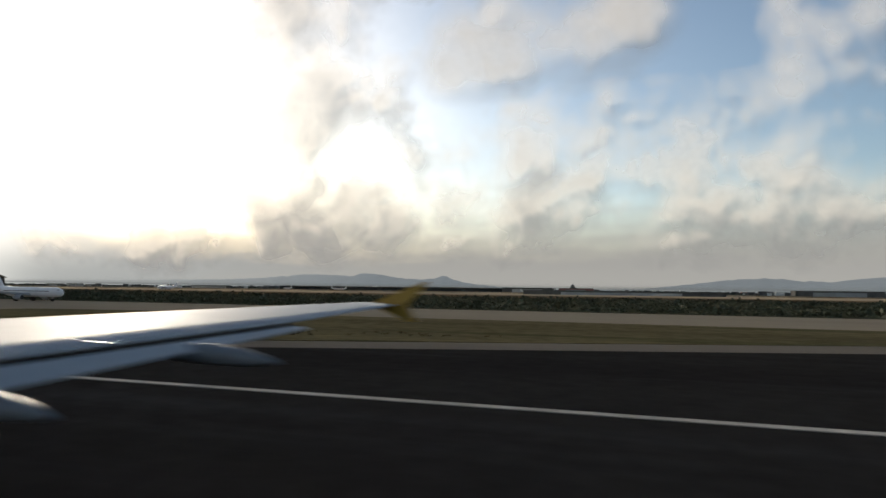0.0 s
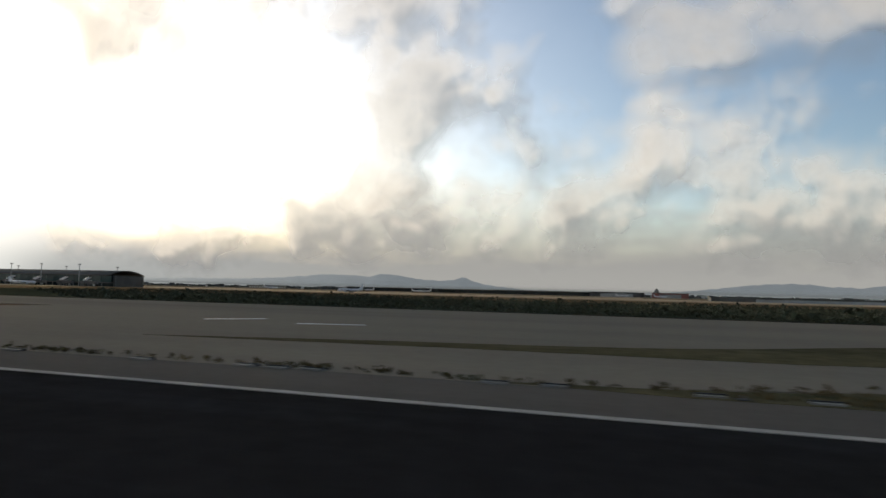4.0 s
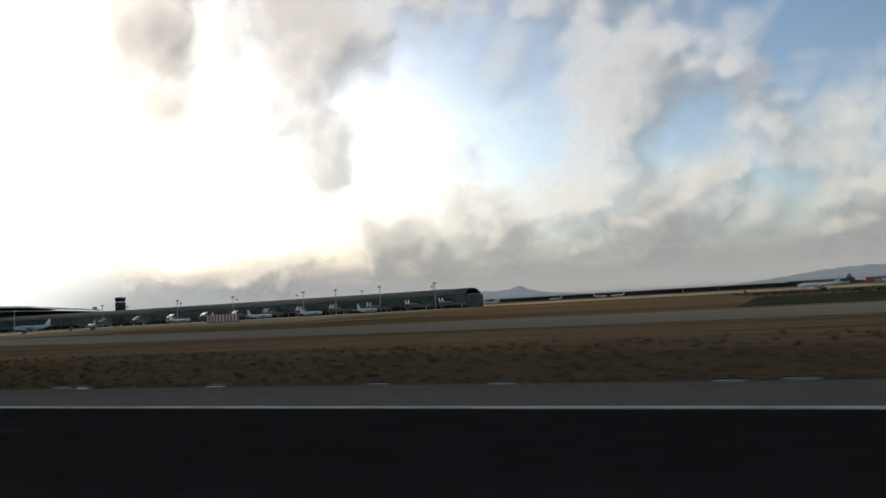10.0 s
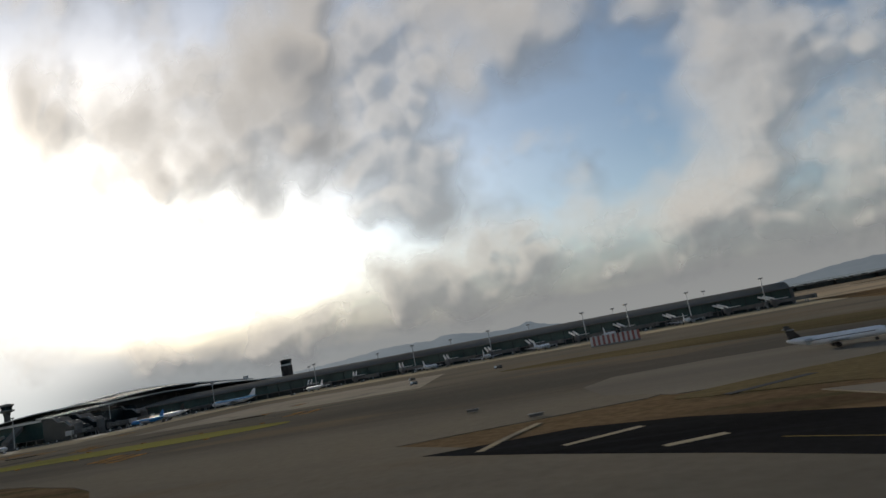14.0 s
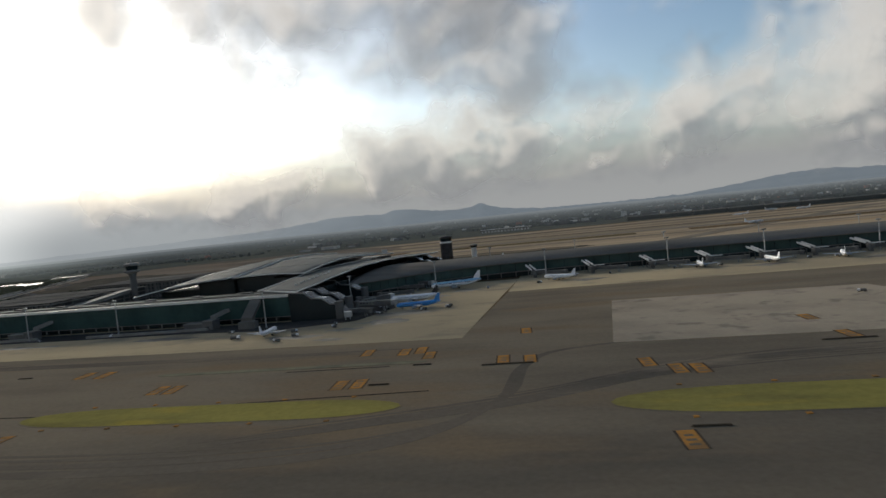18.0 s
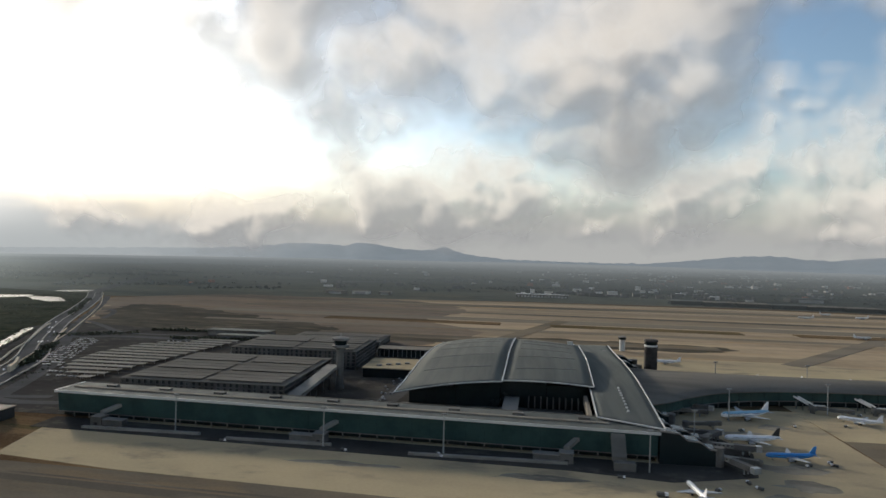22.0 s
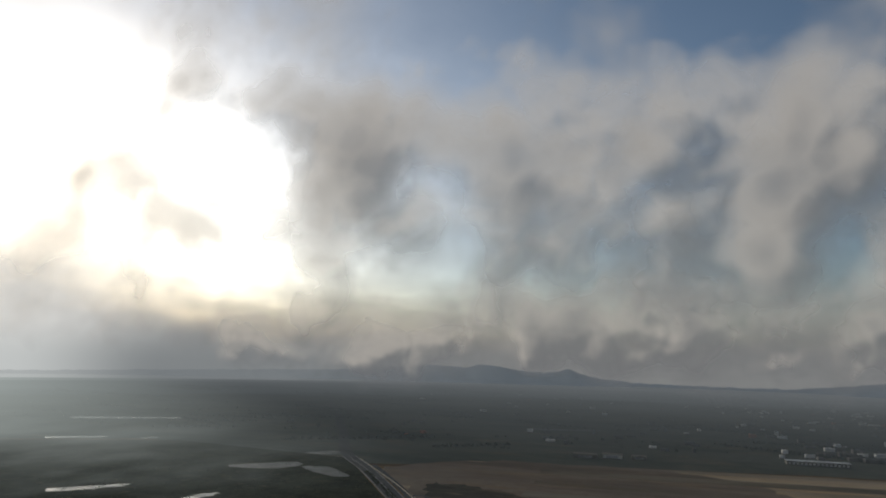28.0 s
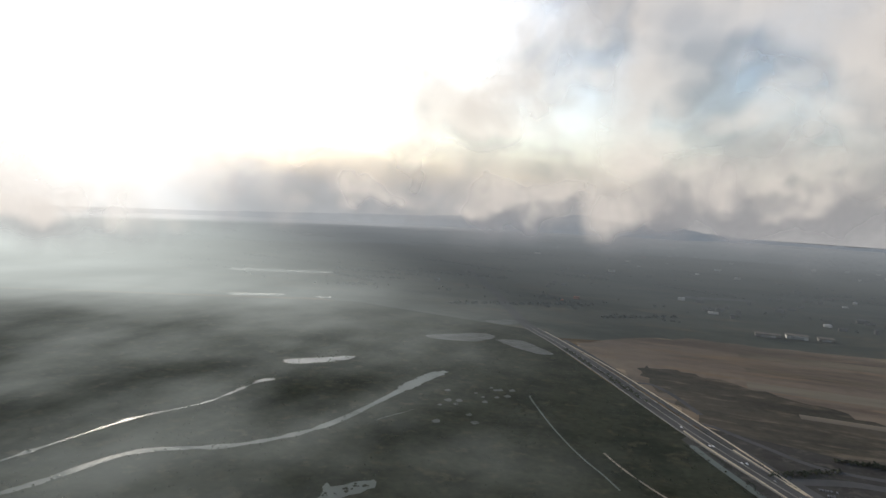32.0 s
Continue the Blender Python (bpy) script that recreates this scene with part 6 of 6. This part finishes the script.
for k in range(9):
    x = -1170 + 84 * k
    part("wing", boxes((x, x + 82, 1850 - 14 * k, 1890 - 14 * k, 0, 10)), GLASS2, ot)
    part("roof", boxes((x - 1, x + 83, 1846 - 14 * k, 1893 - 14 * k, 10, 11.2)), ROOF_PALE if k % 3 else ROOF, ot)
hg = thing("cargo_shed", "long white shed with a row of bright bays", "shed", "", "", place(0, 0))
part("wall", boxes((-1590, -1440, 1938, 1960, 0, 9)), CONC_MID, hg)
part("roof", boxes((-1592, -1438, 1934, 1964, 9, 10)), FASCIA, hg)
for k in range(15):
    part("bay_door", boxes((-1587 + 9.8 * k, -1581 + 9.8 * k, 1937.4, 1938, 0.5, 6)), FASCIA, hg)
for x, y, w, d, h, mat in ((-2135, 1822, 60, 22, 8, CONC_MID), (-2060, 1840, 50, 26, 9, FASCIA), (-1985, 1850, 36, 24, 7, CONC_MID), (-420, 1800, 140, 60, 12, CONC_DARK), (-260, 1790, 90, 40, 12, RED_WHITE), (300, 1700, 180, 60, 12, CONC_DARK), (560, 1650, 120, 40, 12, CONC_MID), (-760, 2100, 120, 50, 12, CONC_DARK), (-180, 900, 260, 60, 5, CONC_DARK)):
    hg = thing("hangar", "distant low hangar with a flat roof", "hangar", "distant hangars", "", place(x, y, 0))
    part("wall", boxes((0, w, 0, d, 0, h)), mat, hg)
    part("roof", boxes((-1, w + 1, -1, d + 1, h, h + 1)), ROOF_PALE if mat is not CONC_DARK else ROOF, hg)
    part("door", boxes((w * 0.2, w * 0.8, -0.4, 0, 0, h * 0.75)), STEEL, hg)
bm = bmesh.new()
for k in range(5200):
    x = rnd.uniform(-3200, 3800)
    y = 2050 + 3800 * rnd.random() ** 1.3
    if x < -1500 and rnd.random() < 0.75 or noise.noise(Vector((x * 0.0035, y * 0.0035, 6))) < 0.02:
        continue
    w, d, h = rnd.uniform(8, 34), rnd.uniform(8, 22), rnd.uniform(4, 13) * (1.15 if rnd.random() < 0.06 else 1)
    box(bm, x, x + w, y, y + d, -1, h)
solid("far_town", bm, TOWN, "distant pale town houses and sheds among trees", "town", "", "stuff")
st = thing("striped_screen", "faded red and white striped blast screen on the apron", "screen", "", "", place(-1030, 429, 0, -1))
part("base", boxes((0, 31, -1.4, 1.4, 0, 0.8)), CONC_MID, st)
for k in range(20):
    part("panel", boxes((0.2 + k * 1.54, 1.7 + k * 1.54, -0.4, 0.4, 0.8, 6.4)), RED_WHITE if k % 2 else FASCIA, st)

# ---- lamp masts ----
def mast(x, y, h):
    m = thing("lamp_mast", "tall slim grey floodlight mast on the apron", "lamp mast", "apron lamp masts", "", place(x, y, 0))
    part("pole", lathe(bmesh.new(), [(0.55, 0), (0.3, h)], 8), STEEL, m)
    part("head_frame", boxes((-2.0, 2.0, -0.25, 0.25, h, h + 0.5)), STEEL, m)
    for k in range(4):
        part("floodlight", boxes((-1.9 + k * 1.0, -1.2 + k * 1.0, -0.6, 0.2, h - 0.7, h)), CONC_MID, m)
    return m


m0 = mast(-1721, 431, 26)
for x, y in ((-1640, 431), (-1469, 478), (-1511, 418), (-1833, 445), (-1219, 606), (-1326, 600), (-1051, 606), (-1012, 606), (-960, 604), (-900, 604), (-1140, 604), (-1420, 560), (-1390, 700), (-1300, 702), (-1210, 702), (-1120, 702), (-1030, 702), (-940, 702)):
    copy_thing(m0, place(x, y, 0))


# ---- aircraft ----
def airliner(label, length=37.6, span=34.0, body=AIR_WHITE, tail=AIR_WHITE, belly=None, rear_engines=False, m=None):
    a = thing("airliner", label, "aircraft", "parked aircraft", "", m or place(0, 0))
    r = length * 0.053
    zc = r + length * 0.045
    prof = [(0.05, 0.5), (0.35, 0.493), (0.62, 0.478), (0.82, 0.455), (0.96, 0.42), (1.0, 0.37), (1.0, -0.2), (0.93, -0.29), (0.7, -0.39), (0.4, -0.47), (0.15, -0.5)]
    bm = bmesh.new()
    lathe(bm, [(q * r, h * length) for q, h in prof], 18, "x", (0, 0, zc))
    for vert in bm.verts:
        t = vert.co.x / length
        if t < -0.2:
            vert.co.z += (-0.2 - t) * length * 0.12
        if t > 0.42:
            vert.co.z -= (t - 0.42) * length * 0.1
    if belly:
        low = bm.copy()
        bmesh.ops.delete(low, geom=[f for f in low.faces if f.calc_center_median().z > zc + r * 0.45], context="FACES")
        bmesh.ops.delete(bm, geom=[f for f in bm.faces if f.calc_center_median().z <= zc + r * 0.45], context="FACES")
        part("belly", low, belly, a, "white lower fuselage", True)
    part("fuselage", bm, body, a, "", True)
    part("window_band", boxes((-length * 0.28, length * 0.36, -r * 1.004, r * 1.004, zc + r * 0.12, zc + r * 0.26)), AIR_DARK, a)
    part("cockpit_glass", boxes((length * 0.452, length * 0.468, -r * 0.62, r * 0.62, zc + r * 0.28, zc + r * 0.52)), AIR_DARK, a)

    def fin(name, pts, thick, mat, mirror=1, up=False, lift=0.0, z=0.0):
        bm = bmesh.new()
        n = len(pts)
        half = n // 2
        vs = []
        for side in (-1, 1):
            for x, s in pts:
                tk = thick * (0.35 if s > 0.5 * max(p[1] for p in pts) else 1.0)
                if up:
                    vs.append(bm.verts.new((x, side * tk, z + s)))
                else:
                    vs.append(bm.verts.new((x, mirror * s, z + lift * s + side * tk)))
        bm.faces.new(vs[:n])
        bm.faces.new(vs[n:][::-1])
        for i in range(n):
            j = (i + 1) % n
            bm.faces.new((vs[i], vs[n + i], vs[n + j], vs[j]))
        bmesh.ops.recalc_face_normals(bm, faces=bm.faces)
        return part(name, bm, mat, a)

    L, sp = length, span / 2
    for mir in (1, -1):
        fin("wing", [(0.11 * L, 0.6 * r), (-0.09 * L, 0.6 * r), (-0.1 * L, 0.4 * sp), (-0.155 * L, sp), (-0.115 * L, sp)], r * 0.22, AIR_GREY, mir, lift=0.09, z=zc - r * 0.55)
        fin("tailplane", [(-0.4 * L, 0.2), (-0.475 * L, 0.2), (-0.49 * L, sp * 0.37), (-0.465 * L, sp * 0.37)], r * 0.1, AIR_GREY, mir, lift=0.08, z=zc + r * (2.9 if rear_engines else 0.45) + (0 if not rear_engines else 0.0))
        ex, ey, ez = (-0.3 * L, r * 1.5, zc + r * 0.35) if rear_engines else (0.07 * L, 0.34 * sp, zc - r * 1.05)
        er = r * (0.36 if rear_engines else 0.52)
        en = part("engine", lathe(bmesh.new(), [(er * 0.5, -er * 2.4), (er * 0.85, -er * 1.2), (er, 0), (er, er * 1.4), (er * 0.86, er * 1.9)], 14, "x", (ex, mir * ey, ez)), AIR_GREY, a, "", True)
        part("intake", lathe(bmesh.new(), [(er * 0.8, er * 1.86), (er * 0.8, er * 1.95)], 14, "x", (ex, mir * ey, ez)), AIR_DARK, en)
        part("pylon", boxes((ex - er * 1.4, ex + er, mir * ey - er * 0.15 - (0 if not rear_engines else mir * er), mir * ey + er * 0.15, min(ez, zc - r * 0.5), max(ez + er * (1.3 if not rear_engines else 0.2), zc - r * 0.4) if not rear_engines else ez + er * 0.2)), AIR_GREY, a)
        gy = mir * length * 0.1
        part("main_leg", boxes((-0.035 * L - 0.2, -0.035 * L + 0.2, gy - 0.2, gy + 0.2, 0.5, zc - r * 0.5)), STEEL, a)
        part("main_wheel", lathe(bmesh.new(), [(0.6, -0.45), (0.62, -0.3), (0.62, 0.3), (0.6, 0.45)], 12, "x"), BLACK, a).matrix_basis = pose(-0.035 * L * S, gy * S, 0.62 * S, 0, 0, 90)
    fin("tail_fin", [(-0.33 * L, 0), (-0.475 * L, 0), (-0.5 * L, 3.1 * r), (-0.45 * L, 3.1 * r)], r * 0.14, tail, up=True, z=zc + r * 0.75)
    part("nose_leg", boxes((0.36 * L - 0.15, 0.36 * L + 0.15, -0.15, 0.15, 0.4, zc - r * 0.8)), STEEL, a)
    part("nose_wheel", lathe(bmesh.new(), [(0.4, -0.3), (0.4, 0.3)], 12, "x"), BLACK, a).matrix_basis = pose(0.36 * L * S, 0, 0.4 * S, 0, 0, 90)
    return a


airliner("white twin-jet airliner taxiing with a plain tail", 26.8, 25, m=place(-172.5, 141, 0.02, 0))
airliner("white regional jet with rear engines and dark stripes", 21, 17, tail=AIR_DARK, rear_engines=True, m=place(-948, 170, 0.05, 1))
airliner("bright blue narrow airliner with a white lower tail end", 33, 30, body=AIR_BLUE, tail=AIR_BLUE, m=place(-1411.5, 460.5, 0.05, 184))
airliner("white airliner with a black and gold tail", 39, 35, tail=AIR_DARK, m=place(-1423.5, 497, 0.05, 183))
airliner("large airliner with a pale blue upper body and white tail", 45, 42, body=AIR_PALEBLUE, tail=AIR_WHITE, belly=AIR_WHITE, m=place(-1404, 570, 0.05, 199))
airliner("small white jet parked nose-in at the pier head", 28, 25, m=place(-1492, 384, 0.05, 96))
w1 = airliner("white airliner parked beside the long pier", 32, 30, m=place(-1313, 573, 0.05, 150))
for x, y, r in ((-1088, 580, 75), (-1029, 585, 78), (-1335, 716, -80), (-1290, 720, -85), (-1245, 715, -90), (-1158, 716, -88), (-1060, 716, -92), (-1140, 583, 95), (-1196, 584, 88), (-965, 584, 80), (-1407, 836, 170), (-950, 1540, 165), (-860, 1650, 20), (-812, 1580, 190), (-1010, 1180, 10), (-330, 1690, 10), (-240, 1680, 15), (60, 1640, 5), (-560, 640, 176)):
    copy_thing(w1, place(x, y, 0.05, r))


# ---- ground vehicles on the apron ----
def ground_vehicle():
    gv = thing("ground_vehicle", "small pale airport service truck on the apron", "vehicle", "apron vehicles", "", place(-1512, 378, 0.05))
    part("chassis", boxes((-3.2, 3.2, -1.1, 1.1, 0.5, 0.9)), BLACK, gv)
    part("cab", boxes((1.4, 3.1, -1.1, 1.1, 0.9, 2.4)), AIR_WHITE, gv)
    part("load_box", boxes((-3.1, 1.1, -1.15, 1.15, 0.9, 2.5)), CONC_DARK, gv)
    part("windscreen", boxes((3.1, 3.16, -0.9, 0.9, 1.6, 2.2)), AIR_DARK, gv)
    for sx in (-2, 2.1):
        for sy in (-1.0, 1.0):
            part("wheel", lathe(bmesh.new(), [(0.5, -0.15), (0.5, 0.15)], 10, "x"), BLACK, gv).matrix_basis = pose(sx * S, sy * S, 0.5 * S, 0, 0, 90)
    return gv


def boarding_bridge(x0, y0, x1, y1, z, w=1.7):
    """A covered bridge from the pier to an aircraft's door."""
    l, a = math.hypot(x1 - x0, y1 - y0), math.degrees(math.atan2(y1 - y0, x1 - x0))
    b = thing("boarding_bridge", "grey covered boarding bridge on wheeled legs", "jet bridge", "boarding bridges", "", place(x0, y0, 0.05, a))
    part("rotunda", lathe(bmesh.new(), [(2.4, 0), (2.4, 0.4), (1.0, 0.5), (1.0, z), (2.6, z), (2.6, z + 3.2), (2.0, z + 3.6)], 14), CONC_DARK, b)
    part("inner_tunnel", boxes((2, l * 0.55, -w, w, z, z + 2.9)), CONC_MID, b)
    part("outer_tunnel", boxes((l * 0.5, l - 2, -w - 0.3, w + 0.3, z - 0.2, z + 3.2)), CONC_DARK, b)
    part("cab", boxes((l - 2.4, l + 1.2, -w - 0.9, w + 0.9, z - 0.3, z + 3.4)), STEEL, b)
    for k in range(5):
        part("window", boxes((4 + k * l * 0.08, 5.4 + k * l * 0.08, -w - 0.03, w + 0.03, z + 1.3, z + 2.2)), AIR_DARK, b)
    for sy in (-1.6, 1.6):
        leg = part("leg", boxes((l * 0.8 - 0.3, l * 0.8 + 0.3, sy - 0.3, sy + 0.3, 0.8, z)), STEEL, b)
        part("wheel", lathe(bmesh.new(), [(0.55, -0.3), (0.55, 0.3)], 10, "x"), BLACK, leg).matrix_basis = pose(l * 0.8 * S, sy * S, 0.56 * S, 0, 0, 90)
    return b


for x0, y0, x1, y1 in ((-1462, 470, -1430, 464), (-1466, 452, -1449, 416), (-1452, 592, -1428, 578), (-1464, 482, -1444, 503)):
    boarding_bridge(x0, y0, x1, y1, 4.0)
# lanes darkened by tyres on the tarmac
for i, (pts, half) in enumerate((([(-1985, 352), (-1800, 338), (-1600, 326), (-1450, 318), (-1370, 316)], 9), ([(-1980, 190), (-1700, 178), (-1500, 168), (-1400, 172), (-1345, 190), (-1322, 225), (-1318, 270), (-1300, 300), (-1230, 312), (-1080, 300)], 12), ([(-1420, 186), (-1320, 222), (-1240, 262), (-1100, 276), (-960, 270)], 9))):
    line = smooth_line(pts, 8)
    for k in range(15):
        a = rnd.randrange(0, max(1, len(line) // 2))
        b = min(len(line), a + rnd.randrange(len(line) // 4, len(line) // 2 + 2))
        off = half * rnd.gauss(0, 0.45)
        streak = [(x + off * 0.4, y + off) for x, y in line[a:b]]
        wide = rnd.uniform(0.5, 2.0)
        taper = [wide * (0.15 + math.sin(math.pi * (q + 0.5) / len(streak))) for q in range(len(streak))]
        solid("tyre_streak", strip(streak, taper, 0.0, 0.044 + 0.006 * i + 0.0004 * k), TYRED, "tarmac streak darkened by tyre rubber", "stain", "", "structure")
# dark fuel and tyre stains on the concrete by the stands
for i, (cx, cy, rx, ry) in enumerate(((-1418, 441, 26, 9), (-1424, 409, 20, 9), (-1440, 388, 13, 6), (-1412, 478, 22, 5), (-1425, 520, 24, 8), (-1390, 545, 18, 7), (-1470, 372, 22, 6), (-1440, 356, 12, 4), (-1580, 396, 30, 5), (-1700, 398, 40, 5), (-1290, 560, 16, 9), (-1150, 566, 18, 8), (-1060, 566, 18, 8))):
    slab("apron_stain", ragged([(cx - rx, cy), (cx, cy + ry), (cx + rx, cy), (cx, cy - ry)], ry * 0.8, i * 2.3), 0.058 + 0.0006 * i, STAINED, "dark fuel-stained patch of apron concrete", "stain", "structure", 0.0)
gv = ground_vehicle()
for k, (x, y) in enumerate(((-1470, 376), (-1478, 392), (-1440, 445), (-1434, 452), (-1388, 452), (-1455, 500), (-1388, 458), (-1640, 424), (-1643, 428), (-1705, 424), (-1790, 428), (-1330, 560), (-1270, 590), (-1180, 586), (-1143, 400), (-1075, 360), (-1119, 341), (-1300, 590), (-1000, 600), (-1530, 404), (-1420, 530), (-1440, 540), (-1456, 408), (-1453, 399), (-1475, 361), (-1405, 449), (-1436, 446), (-1373, 551), (-1447, 478), (-1452, 520), (-1300, 600), (-1216, 590), (-1110, 590))):
    c = copy_thing(gv, place(x, y, 0.05, 37 * k))
    c.scale = (0.7, 0.7, 0.7)


# ---- the wing that stands beside the window at the start ----
wing = thing("aircraft_wing", "pale grey airliner wing with a yellow wingtip fence and lowered flaps", "aircraft wing", "", "", place(0, 0))


def wing_z(lat):
    return 4.0 + (lat - 5.3) * 0.04


def lead(lat):
    return -7.75 - 0.51 * (15.6 - lat)


def trail(lat):
    return -6.8 + (lat - 5.3) * 0.098 if lat < 10.4 else -6.3 - (lat - 10.4) * 0.02


def loft(sections):
    bm = bmesh.new()
    rr = [[bm.verts.new(q) for q in s] for s in sections]
    n = len(rr[0])
    for a, b in zip(rr, rr[1:]):
        for i in range(n):
            bm.faces.new((a[i], a[(i + 1) % n], b[(i + 1) % n], b[i]))
    bm.faces.new(rr[0][::-1])
    bm.faces.new(rr[-1])
    bmesh.ops.recalc_face_normals(bm, faces=bm.faces)
    return bm


FOIL = [(0.0, 0.0), (0.02, 0.35), (0.08, 0.66), (0.2, 0.92), (0.38, 1.0), (0.6, 0.8), (0.82, 0.42), (1.0, 0.08), (1.0, -0.1), (0.8, -0.2), (0.5, -0.55), (0.25, -0.7), (0.08, -0.5), (0.02, -0.25)]


def foil(lat, x0, x1, z, thick):
    return [(x0 + (x1 - x0) * u, lat, z + thick * w) for u, w in FOIL]


def crest(lat):
    return 0.06 + 0.009 * (15.6 - lat)


part("wing_panel", loft([foil(l, lead(l), trail(l), wing_z(l), crest(l)) for l in [1.6, 3, 5, 7, 9, 10.4, 11.5, 13, 14.5, 15.6]]), AIR_GREY, wing, "pale grey upper skin", True)


def flap_x(lat):
    return -6.4 + (lat - 5.1) * 0.075


def flap_z(lat):
    return 3.75 + (lat - 5.1) * 0.066


part("flap", loft([[(trail(l) + 0.03, l, wing_z(l) - 0.07), (trail(l) + 0.12, l, wing_z(l) - 0.07), (flap_x(l), l, flap_z(l)), (flap_x(l), l, flap_z(l) - 0.02), (trail(l) + 0.1, l, wing_z(l) - 0.17), (trail(l) + 0.03, l, wing_z(l) - 0.12)] for l in (1.6, 4, 6.5, 9, 10.4)]), AIR_GREY, wing, "lowered pale grey flap")
part("slot", loft([[(trail(l) - 0.1, l, wing_z(l) - 0.08), (trail(l) + 0.05, l, wing_z(l) - 0.09), (trail(l) + 0.05, l, wing_z(l) - 0.05), (trail(l) - 0.1, l, wing_z(l) - 0.03)] for l in (1.6, 6, 10.4)]), AIR_DARK, wing, "dark slot ahead of the flap")
for l in (5.0, 6.7, 8.5):
    part("spoiler_joint", loft([[(trail(q) - b, q, wing_z(q) + h) for b, h in ((0.03, -0.02), (0.03, crest(q) * 0.1 + 0.001), (0.9, crest(q) * 0.41 + 0.001), (0.9, 0.0))] for q in (l, l + 0.014)]), AIR_DARK, wing)
for l, tipx, tz in ((7.8, -4.95, 3.8), (4.6, -5.25, 3.62)):
    bm = bmesh.new()
    lathe(bm, [(0.02, 0.0), (0.07, -0.22), (0.115, -0.55), (0.14, -1.1), (0.11, -1.8), (0.02, -2.4)], 14, "x", (tipx, l, 0))
    for vert in bm.verts:
        vert.co.z = vert.co.z * 1.1 + tz + 0.07 * min(tipx - vert.co.x, 1.0)
    part("flap_fairing", bm, FAIRING, wing, "slim blue-grey flap track fairing", True)
bm = bmesh.new()
vs = [[bm.verts.new((x, 15.62 + o, z)) for x, z in ((-7.2, 4.42), (-5.72, 5.0), (-5.55, 5.02), (-6.15, 4.42), (-5.9, 4.0), (-6.05, 3.98))] for o in (0.0, 0.05)]
bm.faces.new(vs[0])
bm.faces.new(vs[1][::-1])
for i in range(6):
    bm.faces.new((vs[0][i], vs[1][i], vs[1][(i + 1) % 6], vs[0][(i + 1) % 6]))
bmesh.ops.recalc_face_normals(bm, faces=bm.faces)
part("wingtip_fence", bm, AIR_YELLOW, wing, "golden yellow wingtip fence")
part("gear_leg", boxes((-9.2, -8.9, 2.2, 2.5, 0.6, 3.4)), STEEL, wing)
for sy in (1.9, 2.8):
    part("gear_wheel", lathe(bmesh.new(), [(0.52, -0.2), (0.58, -0.1), (0.58, 0.1), (0.52, 0.2)], 14, "x"), BLACK, wing).matrix_basis = pose(-9.05 * S, sy * S, 0.6 * S, 0, 0, 90)
